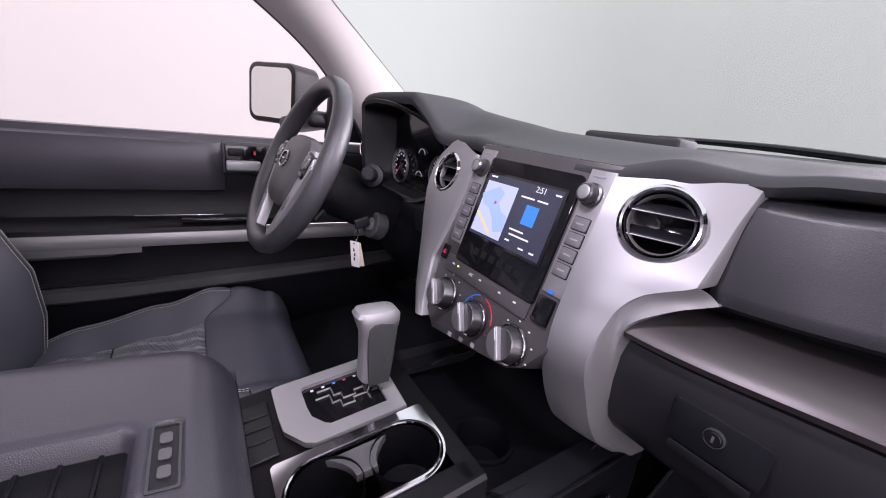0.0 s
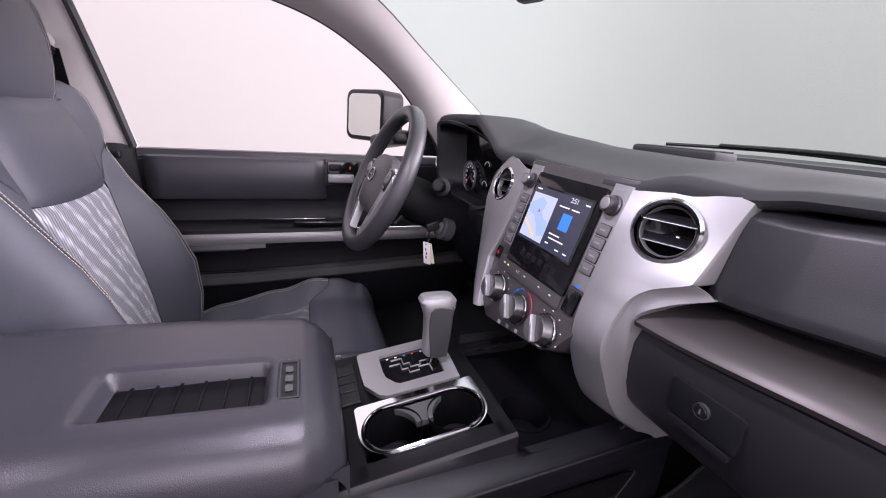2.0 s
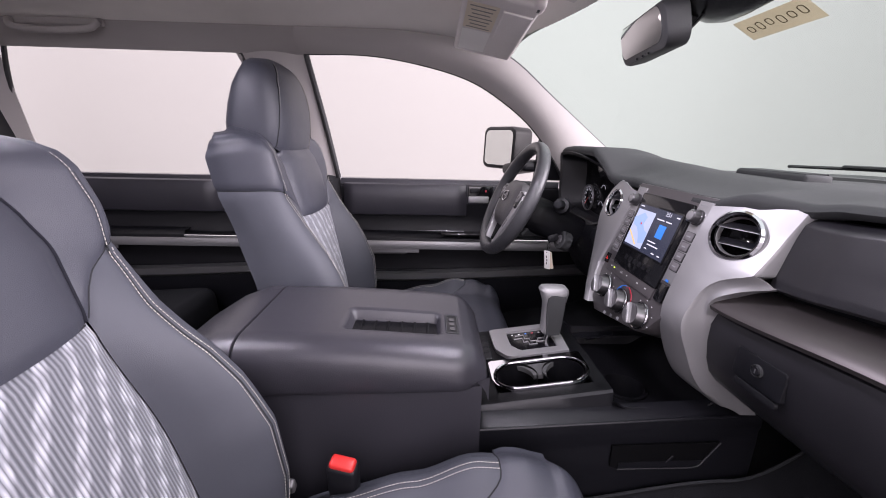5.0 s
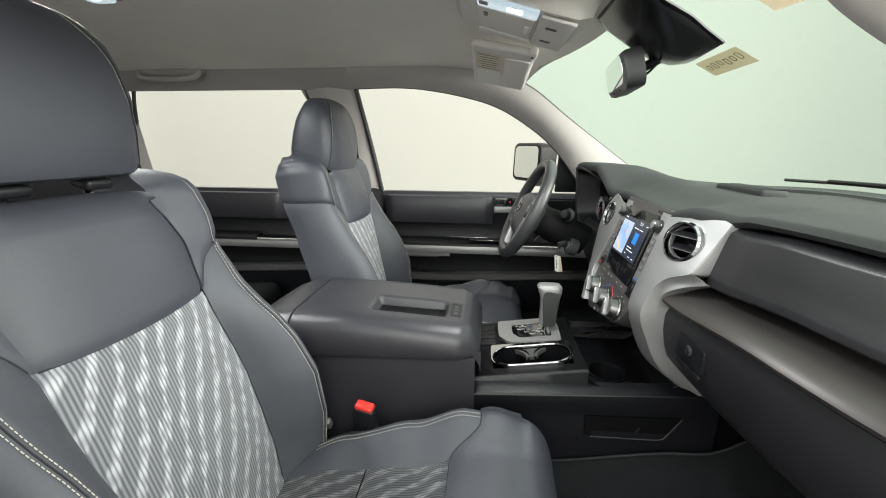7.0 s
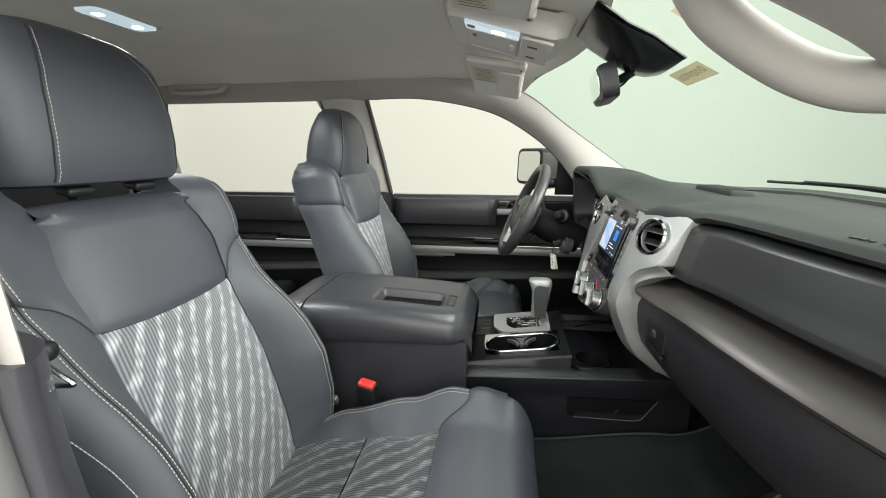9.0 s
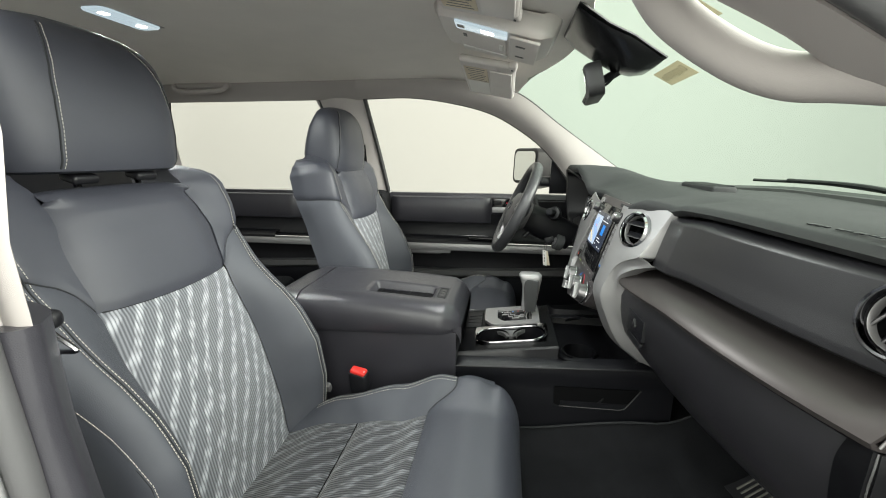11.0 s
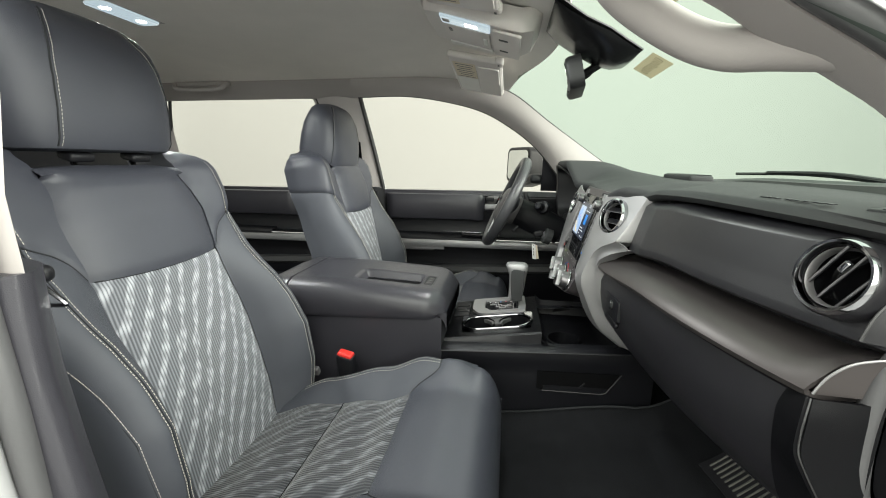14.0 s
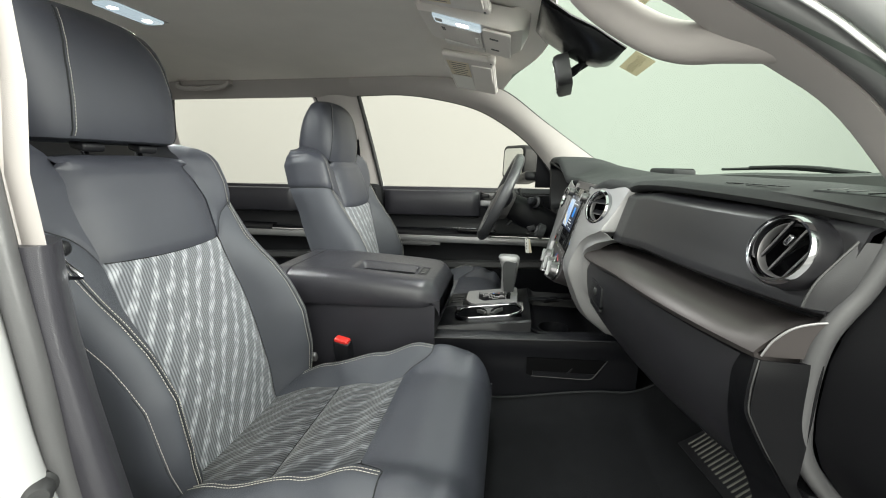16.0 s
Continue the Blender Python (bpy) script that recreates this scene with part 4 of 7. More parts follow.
def surround():
    """The silver painted frame of the centre stack."""
    n = 12
    rows, crease = [], []
    for z in spread(0.665, 0.562, 34) + spread(0.560, 0.510, 34) + spread(0.507, 0.262, 44):
        x0, x1, y0, k = curve(LIMB_IN, z), curve(LIMB_OUT, z), curve(LIMB_BASE, z), curve(LIMB_SLOPE, z)
        p, q = Vector((x0, y0, z)), Vector((x1, y0 + k * (x1 - x0), z))
        row = [p + Vector((-0.002, 0.05, 0)), p + Vector((-0.001, 0.006, 0)), p]
        row += [p.lerp(q, t) - Vector((0, 0.003 * math.sin(math.pi * t), 0)) for t in spread(0.03, 0.97, 48)]
        # the upper edge slopes down towards the display
        row += [q, q + Vector((0.0015, 0.004, 0)), q + Vector((0.002, 0.05, 0))]
        for v in row:
            v.z -= 0.014 * lerp([(0.60, 0.0), (0.665, 1.0)], z) * max(0.0, min(1.0, (0.268 - v.x) / 0.127))
        rows.append(row)
        crease.append(q)
    near = min((p for row in rows for p in row[4:-4]), key=lambda p: (p.x - 0.203) ** 2 + (p.z - 0.609) ** 2)
    spot = (near + Vector((0.0022, -0.0065, 0.001)), (0.36, -0.90, 0.25))
    part("surround_right", solid(carve(grid(rows), *spot, 0.0398), 0.003), SILVER, dash, "silver painted surround", 30)
    vent(dash, *spot, 0.0405)
    part("surround_edge", tube(crease[:70], 0.0018, 8), SILVER, dash, "crisp outer edge of the silver surround")
    # flank below the vent, where the ledge starts
    outer = smooth_path(SURROUND_FLANK, n)
    low = crease[36:]
    rim = [min(low, key=lambda c, o=o: abs(c.z - (0.558 - (0.540 - o.z) * 1.02))) for o in outer]
    rows = [[p.lerp(q, t) + Vector((0, 0.004 * math.sin(math.pi * t) + 0.001, 0)) for t in spread(0, 1, 8)] + [q + Vector((0.002, 0.03, 0))] for p, q in zip(rim, outer)]
    part("surround_flank", solid(grid(rows), 0.003), SILVER, dash, "silver painted inner flank")
    # driver side
    left2 = [(0.672, -0.192), (0.655, -0.235), (0.63, -0.262), (0.60, -0.276), (0.56, -0.272), (0.52, -0.252), (0.47, -0.222), (0.42, -0.196), (0.38, -0.176), (0.345, -0.15)]
    right2 = [(0.672, -0.150), (0.62, -0.142), (0.55, -0.142), (0.50, -0.150), (0.45, -0.162), (0.40, -0.150), (0.36, -0.138), (0.345, -0.130)]
    rows = []
    for z in spread(0.660, 0.345, 80):
        a, b = line(left2[::-1], z), line(right2[::-1], z)
        y = 0.650 - 0.30 * (0.668 - z)
        fall = lambda x: (z - 0.60) * (line([(-0.27, 1.0), (-0.19, 1.0), (-0.15, 0.70)], x) - 1) if z > 0.60 else 0
        row = [Vector((a + 0.012, y + 0.06, z)), Vector((a, y + 0.012, z)), Vector((a + 0.003, y + 0.002, z))]
        for t in spread(0.05, 0.95, 34):
            row.append(Vector((a + (b - a) * t, y - 0.004 * math.sin(math.pi * t), z + fall(a + (b - a) * t))))
        row += [Vector((b, y + 0.002, z + fall(b))), Vector((b + 0.002, y + 0.04, z + fall(b)))]
        rows.append(row)
    part("surround_left", solid(carve(grid(rows), *VENT_L, 0.0353), 0.003), SILVER, dash, "silver painted surround", 30)
    vent(dash, *VENT_L, 0.036)
    vent(dash, *VENT_R, 0.0390, 55)


def stack():
    """The panel with the display, keys and climate knobs."""
    outline = [(-0.142, 0.056), (0.142, 0.056), (0.146, -0.10), (0.148, -0.19), (0.118, -0.235), (0.09, -0.252), (-0.10, -0.286), (-0.136, -0.262), (-0.150, -0.18), (-0.142, -0.08)]
    p = part("stack_panel", slab(outline, 0.06, on_stack(0, 0.612, -0.004), 0.003), STACK_GREY, dash, "brownish dark grey stack panel")
    for side in (-1, 1):
        strip = [(side * x, z) for x, z in ((0.100, 0.046), (0.139, 0.046), (0.1405, -0.118), (0.136, -0.126), (0.100, -0.126))]
        part("key_strip", slab(strip[::-1] if side < 0 else strip[::-1][::-1], 0.008, on_stack(0, 0.612, -0.0018), 0.001), SILVER, p, "silver painted key strip")
    part("gloss_panel", slab(rounded(0.196, 0.186, 0.006), 0.01, on_stack(-0.002, 0.556, 0.0015), 0.001), GLOSS, p, "gloss black display frame")
    d = part("display", slab(rounded(0.176, 0.112, 0.003), 0.004, on_stack(-0.004, 0.569, 0.0035)), GLOSS, p, "lit touch display")
    across, upward = (lambda x: 0.94 * x - 0.004), (lambda z: 0.569 + (z - 0.565) * 1.07)
    ink = lambda nm, col, s: glow(nm, col, s)
    dark, water, land, road, white, tile = ink("display_dark", (0.03, 0.035, 0.055), 0.4), ink("display_water", (0.36, 0.52, 0.86), 0.30), ink("display_land", (0.52, 0.60, 0.76), 0.30), ink("display_road", (0.85, 0.60, 0.22), 0.35), ink("display_white", (0.8, 0.82, 0.88), 0.3), ink("display_tile", (0.03, 0.20, 0.62), 0.4)
    sheet = lambda nm, w, h, x, z, m, lift, r=0.0: part(nm, slab(rounded(0.94 * w, 1.05 * h, r) if r else [(-w * 0.47, -h * 0.53), (w * 0.47, -h * 0.53), (w * 0.47, h * 0.53), (-w * 0.47, h * 0.53)], 0.0003, on_stack(across(x), upward(z), lift)), m, d)
    sheet("picture", 0.178, 0.098, 0.0, 0.565, dark, 0.0040)
    sheet("map", 0.080, 0.082, -0.046, 0.562, land, 0.0044)
    lake = [(-0.040, 0.02), (-0.020, 0.030), (-0.005, 0.038), (0.012, 0.030), (0.008, 0.012), (0.020, 0.0), (0.036, -0.004), (0.038, -0.028), (0.018, -0.034), (0.004, -0.014), (-0.012, 0.0), (-0.030, 0.004)]
    part("map_water", slab(lake[::-1], 0.0003, on_stack(across(-0.046), upward(0.562), 0.0048)), water, d)
    part("map_road", slab([(-0.038, -0.012), (-0.034, -0.010), (0.012, -0.038), (0.008, -0.040)][::-1], 0.0003, on_stack(across(-0.046), upward(0.562), 0.0051)), road, d)
    part("map_marker", slab([(-0.003, -0.003), (0.003, 0.0), (-0.002, 0.004)], 0.0003, on_stack(across(-0.046), upward(0.572), 0.0054)), RED, d)
    sheet("cover_picture", 0.028, 0.028, 0.040, 0.570, tile, 0.0046)
    for w, x, z in ((0.030, 0.022, 0.592), (0.022, 0.055, 0.592), (0.030, 0.026, 0.546), (0.046, 0.034, 0.539), (0.008, 0.012, 0.546), (0.010, 0.012, 0.530), (0.012, 0.048, 0.526), (0.010, 0.072, 0.526), (0.016, -0.074, 0.608), (0.012, 0.080, 0.605)):
        sheet("display_line", w, 0.0024, x, z, white, 0.0046)
    cu = bpy.data.curves.new("clock", "FONT")
    cu.body, cu.size, cu.align_x, cu.extrude = "2:51", 0.0125, "CENTER", 0.0001
    t = new("clock_text", cu)
    t.data.materials.append(white)
    t.parent = d
    t.matrix_basis = on_stack(across(0.044), upward(0.602), 0.0048)
    # lettering plate under the display, shown as plain shapes
    for i in range(6):
        part("plate_mark", slab(rounded(0.013, 0.012, 0.003), 0.001, on_stack(-0.052 + i * 0.0205, 0.494, 0.0022)), BLACK, p)
    # keys beside the display
    for k in range(5):
        if k < 4:
            part("key_gap", slab(rounded(0.0265, 0.0190, 0.002), 0.004, on_stack(0.118, 0.5865 - 0.0205 * k, -0.0010)), BLACK, p)
            b = part("key_button", slab(rounded(0.0245, 0.0172, 0.002), 0.006, on_stack(0.118, 0.5865 - 0.0205 * k, 0.0008), 0.0008), KEY_GREY, p)
            part("key_mark", slab(rounded(0.012, 0.0022, 0.001), 0.0006, on_stack(0.118, 0.5865 - 0.0205 * k, 0.0012)), KEY_MARK, b)
        part("key_gap", slab(rounded(0.0265, 0.0190, 0.002), 0.004, on_stack(-0.122, 0.588 - 0.0205 * k, -0.0010)), BLACK, p)
        b = part("key_button", slab(rounded(0.0245, 0.0172, 0.002), 0.006, on_stack(-0.122, 0.588 - 0.0205 * k, 0.0008), 0.0008), KEY_GREY, p)
        part("key_mark", slab(rounded(0.012, 0.0022, 0.001), 0.0006, on_stack(-0.122, 0.588 - 0.0205 * k, 0.0012)), KEY_MARK, b)
    n = (0, -0.958, 0.287)
    for x in (0.116, -0.120):
        kn = part("volume_knob", turned([(0, 0.017), (0.0105, 0.017), (0.0125, 0.015), (0.0132, 0.003), (0.0160, 0.002), (0.0160, -0.003)], STACK(x, 0.624), n), KNOB_GREY, p, "round knurled silver knob")
        part("knob_cap", turned([(0, 0.0172), (0.008, 0.0176), (0.0095, 0.0168)], STACK(x, 0.624), n), SILVER, kn)
        part("knob_mark", slab(rounded(0.020, 0.0022, 0.001), 0.0006, on_stack(x, 0.648, -0.0010)), KEY_MARK, p)
    # climate strip
    s = part("climate_strip", slab(rounded(0.218, 0.028, 0.004), 0.006, on_stack(-0.016, 0.456, -0.0005), 0.001), STACK_GREY, p, "grey strip of climate keys")
    for i, x in enumerate((-0.10, -0.085, -0.020, 0.03, 0.065)):
        part("strip_mark", slab(rounded(0.006 if i != 1 else 0.004, 0.0026, 0.001), 0.0006, on_stack(x, 0.457, 0.0)), MARK if i != 1 else glow("lit_mark", (0.5, 0.9, 0.05), 1.0), s)
    ac = bpy.data.curves.new("air_conditioning", "FONT")
    ac.body, ac.size, ac.align_x, ac.extrude = "A/C", 0.0075, "CENTER", 0.0001
    ac_text = new("air_conditioning_text", ac)
    ac_text.data.materials.append(MARK)
    ac_text.parent = s
    ac_text.matrix_basis = on_stack(-0.045, 0.4545, 0.0001)
    sq = part("square_switch", slab(rounded(0.028, 0.038, 0.003), 0.006, on_stack(0.116, 0.468, 0.0008), 0.001), GLOSS, p, "gloss black square switch")
    part("switch_mark", slab(rounded(0.010, 0.005, 0.001), 0.0006, on_stack(0.116, 0.494, -0.0010)), BLUE_MARK, p)
    hz = part("hazard_switch", slab(rounded(0.016, 0.026, 0.002), 0.006, on_stack(-0.137, 0.468, 0.0008), 0.001), GLOSS, p, "black hazard switch")
    part("hazard_mark", slab([(-0.005, -0.004), (0.005, -0.004), (0, 0.005)], 0.0006, on_stack(-0.137, 0.468, 0.0014)), RED, hz)
    for i, (x, z) in enumerate(((-0.090, 0.405), (-0.002, 0.400), (0.088, 0.404))):
        c = STACK(x, z)
        # ribbed barrel, half-round face and a bright blade across it
        f = on_stack(x, z, 0.0) @ pose(0, 0, 0, 0, 0, (35, 35, 30)[i])
        rows = []
        for h, r in ((0.0, 0.0262), (0.006, 0.0262), (0.008, 0.0248), (0.019, 0.0240), (0.021, 0.0228)):
            rows.append([f @ Vector(((r - 0.0007 * (q % 2)) * math.cos(math.pi * q / 36), (r - 0.0007 * (q % 2)) * math.sin(math.pi * q / 36), h)) for q in range(72)])
        k = part("climate_knob", capped(rows), KNOB_GREY, p, "ribbed metal climate knob")
        part("knob_ring", turned([(0.0270, 0.0), (0.0270, 0.003), (0.0290, 0.0036), (0.0300, 0.002), (0.0300, 0.0)], c, n, 40), CHROME, k, "chrome ring")
        half = [(0.0225 * math.cos(radians(q)), 0.0225 * math.sin(radians(q))) for q in spread(96, 264, 16)]
        part("knob_face", slab(half, 0.010, f @ pose(0, 0, 0.0265), 0.0012), SILVER_DARK, k)
        blade = box((-0.0005, 0, 0.0240), (0.0065, 0.046, 0.012), 0.002)
        bmesh.ops.transform(blade, matrix=f, verts=blade.verts)
        part("knob_grip", blade, SILVER, k, "bright blade of the knob")
        mk = box((-0.0005, 0.013, 0.0302), (0.0016, 0.016, 0.0006), 0)
        bmesh.ops.transform(mk, matrix=f, verts=mk.verts)
        part("pointer", mk, MARK, k)
        for j in range(7):
            a = radians(205 - 37 * j)
            part("dial_mark", slab(rounded(0.0036, 0.0022, 0.001), 0.0005, on_stack(x, z, -0.0032) @ pose(0.036 * math.cos(a), 0.036 * math.sin(a), 0, 0, 0, 0)), (MARK, BLUE_MARK if j < 3 else RED_MARK, MARK)[i], p)
    for a0, a1, m in ((100, 170, BLUE_MARK), (10, 80, RED_MARK)):
        arc = [STACK(-0.002, 0.400) + STACK_V(0.0385, a) for a in spread(a0, a1, 12)]
        part("dial_arc", tube(arc, 0.0011, 6), m, p)
    for i in range(3):
        part("lower_mark", slab(rounded(0.010, 0.007, 0.001), 0.0006, on_stack(-0.045 + 0.03 * i, 0.352 + 0.006 * i, -0.0032)), KEY_MARK, p)
    # dark shade above the display
    part("display_shade", solid(grid([[(x, 0.662 - 0.004 * (abs(x) < 0.12), 0.664), (x, 0.655, 0.655), (x, 0.662, 0.640), (x, 0.67, 0.62)] for x in spread(-0.15, 0.15, 12)]), 0.004), GLOSS, dash)


def STACK_V(r, a):
    return (Vector(STACK_RIGHT) * math.cos(radians(a)) + Vector(STACK_UP) * math.sin(radians(a))) * r - Vector((0, -0.958, 0.287)) * 0.0035


def cluster():
    """Instruments under the hood, the column and the knee panel."""
    opening = smooth_path([(-0.650, 0.622, 0.56), (-0.652, 0.618, 0.66), (-0.645, 0.612, 0.710), (-0.58, 0.604, 0.720), (-0.50, 0.600, 0.722), (-0.40, 0.606, 0.712), (-0.30, 0.635, 0.678), (-0.265, 0.655, 0.62), (-0.30, 0.645, 0.54), (-0.40, 0.635, 0.505), (-0.52, 0.632, 0.500), (-0.62, 0.628, 0.515)], 4, True)
    mid = Vector((-0.46, 0.745, 0.605))
    rows = []
    for s, dy in ((1.06, -0.004), (1.0, 0.0), (0.96, 0.03), (0.90, 0.085), (0.86, 0.10)):
        rows.append([Vector((mid.x + (p.x - mid.x) * s, p.y + dy, mid.z + (p.z - mid.z) * s)) for p in opening])
    bm = grid(rows, ring=True)
    b = part("instrument_binnacle", solid(bm, 0.003), BLACK, dash, "black instrument binnacle")
    face = [Vector((mid.x + (p.x - mid.x) * 0.885, p.y + 0.088, mid.z + (p.z - mid.z) * 0.885)) for p in opening]
    bm = bmesh.new()
    bm.faces.new([bm.verts.new(p) for p in face])
    part("cluster_face", solid(bm, 0.004), GLOSS, b)
    lit = glow("lit_white_print", (0.55, 0.57, 0.60), 0.16)
    for cx, cy, cz, r in ((-0.578, 0.700, 0.566, 0.046), (-0.365, 0.702, 0.570, 0.046)):
        d = part("dial", turned([(r * 0.97, 0.0), (r * 0.97, 0.006), (r, 0.007), (r * 1.03, 0.004), (r * 1.03, 0.0)], (cx, cy, cz), (0, -1, 0), 40), SILVER_DARK, b)
        for j in range(21):
            a = radians(220 - 13 * j)
            part("dial_tick", box((cx + r * 0.86 * math.cos(a), cy - 0.001, cz + r * 0.86 * math.sin(a)), (0.008 if j % 2 == 0 else 0.005, 0.001, 0.0014), 0, (0, -math.degrees(a), 0)), lit, d)
        for j in range(9):
            a = radians(215 - 30 * j)
            part("dial_figure", box((cx + r * 0.66 * math.cos(a), cy - 0.001, cz + r * 0.66 * math.sin(a)), (0.006, 0.001, 0.005), 0), lit, d)
        part("needle", box((cx - r * 0.25, cy - 0.003, cz - r * 0.28), (r * 0.8, 0.001, 0.0022), 0, (0, -48, 0)), RED, d)
    for cx, cz in ((-0.462, 0.605), (-0.470, 0.548)):
        part("small_gauge", tube([(cx + 0.018 * math.cos(radians(a)), 0.700, cz + 0.018 * math.sin(radians(a))) for a in spread(20, 160, 12)], 0.0009, 5), lit, b)
    # side vent by the door and knee panels
    vent(dash, (-0.715, 0.655, 0.60), (0.25, -0.93, 0.25), 0.036, 90)
    rows = []
    for x in spread(-0.80, -0.16, 24):
        rows.append([(x, y + 0.05 * ((x + 0.45) / 0.35) ** 2, z) for y, z in ((0.66, 0.60 if x < -0.66 else 0.525), (0.635, 0.515), (0.622, 0.49), (0.628, 0.44), (0.645, 0.38), (0.68, 0.30), (0.74, 0.24), (0.95, 0.22))])
    part("knee_panel", solid(grid(rows), 0.006), PLASTIC, dash, "dark knee panel")
    rows = []
    for x in spread(-0.30, -0.165, 8):
        rows.append([(x, y, z) for y, z in ((0.64, 0.52), (0.612, 0.51), (0.606, 0.49), (0.615, 0.462), (0.64, 0.455))])
    part("side_shelf", solid(grid(rows), 0.006), PLASTIC, dash)
    part("mode_dial", turned([(0.014, 0), (0.014, 0.010), (0.012, 0.013), (0, 0.013)], (-0.178, 0.585, 0.41), (-0.1, -0.95, 0.25)), BLACK, dash, "round black mode dial")
    part("mode_dial_ring", turned([(0.014, 0), (0.014, 0.006), (0.0165, 0.006), (0.0165, 0)], (-0.178, 0.585, 0.41), (-0.1, -0.95, 0.25)), CHROME, dash)
    part("socket", turned([(0.012, 0), (0.012, 0.014), (0.009, 0.016), (0.0, 0.012)], (-0.215, 0.60, 0.375), (-0.1, -0.95, 0.25)), BLACK, dash, "black power socket cap")


dashboard()
surround()
stack()
cluster()


# ---- steering ----
def steering():
    c = Vector((-0.4285, 0.388, 0.577))
    n = Vector((0.042, -0.908, 0.416)).normalized()
    right = Vector((0.9989, 0.0466, 0))
    up = n.cross(right).normalized()
    w = thing("steering_wheel", "dark grey leather-rimmed steering wheel with silver spokes", "steering wheel", c)
    R = 0.179
    HUB = mat("wheel_hub_plastic", (0.050, 0.047, 0.049), 0.5, grain=0.4, grain_size=900, cells=True)
    P = lambda r, a, h=0.0: c + (right * math.cos(radians(a)) + up * math.sin(radians(a))) * r + n * h
    rim = [P(R, a) for a in spread(0, 354, 60)]
    part("rim", tube(rim, 0.0180, 14, True, 1.15, n), mat("rim_leather", (0.030, 0.030, 0.033), 0.36, grain=0.5, grain_size=500, cells=True), w, "dark grey leather rim")
    # airbag pad
    rows = []
    for h, s in ((-0.05, 0.72), (-0.02, 0.95), (0.0, 1.0), (0.014, 0.97), (0.022, 0.86), (0.028, 0.6), (0.030, 0.25)):
        rows.append([P(0, 0, h - 0.006) + right * (0.088 * s * math.copysign(abs(math.cos(a)) ** 0.62, math.cos(a))) + up * (-0.012 + (0.075 if math.sin(a) > 0 else 0.082) * s * math.copysign(abs(math.sin(a)) ** 0.7, math.sin(a))) for a in spread(0, 2 * math.pi * 35 / 36, 36)])
    pad = part("airbag_pad", capped(rows), HUB, w, "dark grained airbag pad")
    e = [P(0, 0, 0.0255) + right * 0.024 * math.cos(a) + up * 0.0165 * math.sin(a) for a in spread(0, 2 * math.pi * 23 / 24, 24)]
    part("emblem_ring", tube(e, 0.0022, 6, True, 1, n), CHROME, pad, "plain chrome oval emblem")
    part("emblem_bar", tube([P(0.012, 180, 0.0255), P(0.012, 0, 0.0255)], 0.0022, 6), CHROME, pad)
    for s in (-1, 1):
        arm = [P(0, 0, -0.03) + right * s * 0.075 + up * 0.012, P(0, 0, -0.022) + right * s * 0.12 + up * 0.012, P(R - 0.01, 0 if s > 0 else 180, -0.004) + up * 0.01]
        sp = part("side_spoke", tube(smooth_path(arm, 6), [0.034] * 5 + [0.03] * 4 + [0.025] * 4, 12, False, 0.4, up.cross(right * s)), PLASTIC, w)
        trim = [(0.074, 0.034), (0.116, 0.038), (0.130, 0.004), (0.112, -0.045), (0.092, -0.095), (0.074, -0.146), (0.046, -0.154), (0.062, -0.095), (0.078, -0.045), (0.084, 0.0)]
        trim = [(s * x, y) for x, y in trim]
        tm = plane_at(P(0, 0, 0.010), right, up)
        sl = part("lower_spoke", slab(trim if s < 0 else trim[::-1], 0.020, tm, 0.003), SILVER, w, "silver painted spoke")
        b = tm @ pose(s * 0.102, 0.006, 0.0015, 0, 0, -s * 8)
        part("button_plate", slab(rounded(0.034, 0.054, 0.008), 0.012, b, 0.002), BLACK, sl)
        part("button", slab(rounded(0.024, 0.030, 0.009), 0.006, b @ pose(0, 0.006, 0.004), 0.002), SILVER_DARK, sl)
        part("button_mark", slab(rounded(0.016, 0.004, 0.001), 0.001, b @ pose(0, 0.006, 0.0046, 0, 0, 45)), GLOSS, sl)
        part("button", slab(rounded(0.022, 0.010, 0.003), 0.006, b @ pose(0, -0.020, 0.003), 0.001), GLOSS, sl)
        part("spoke_button", slab(rounded(0.012, 0.030, 0.003), 0.004, tm @ pose(s * 0.083, -0.075, 0.002, 0, 0, -s * 18), 0.001), SILVER_DARK, sl)
    col = thing("steering_column", "dark plastic column shroud with stalks", "steering column", c - n * 0.14)
    rows = []
    for h, s in ((-0.05, 0.8), (-0.06, 1.0), (-0.12, 1.1), (-0.19, 1.05), (-0.25, 1.0)):
        rows.append([P(0, 0, h) + right * (0.045 * s * math.copysign(abs(math.cos(a)) ** 0.7, math.cos(a))) + up * (-0.012 + 0.055 * s * math.copysign(abs(math.sin(a)) ** 0.8, math.sin(a))) for a in spread(0, 2 * math.pi * 23 / 24, 24)])
    part("shroud", capped(rows), TRAY, col)
    st = smooth_path([Vector((-0.40, 0.545, 0.555)), Vector((-0.368, 0.535, 0.565)), Vector((-0.350, 0.524, 0.570))], 5)
    part("wiper_stalk", tube(st, 0.008, 10), BLACK, col)
    part("stalk_knob", turned([(0, 0.030), (0.013, 0.030), (0.0150, 0.026), (0.0150, 0.0), (0.012, -0.004)], st[-1], (st[-1] - st[-3]).normalized()), BLACK, col, "black stalk end")
    part("stalk_cap", turned([(0, 0.0315), (0.011, 0.0315), (0.0125, 0.0295)], st[-1], (st[-1] - st[-3]).normalized()), PLASTIC, col)
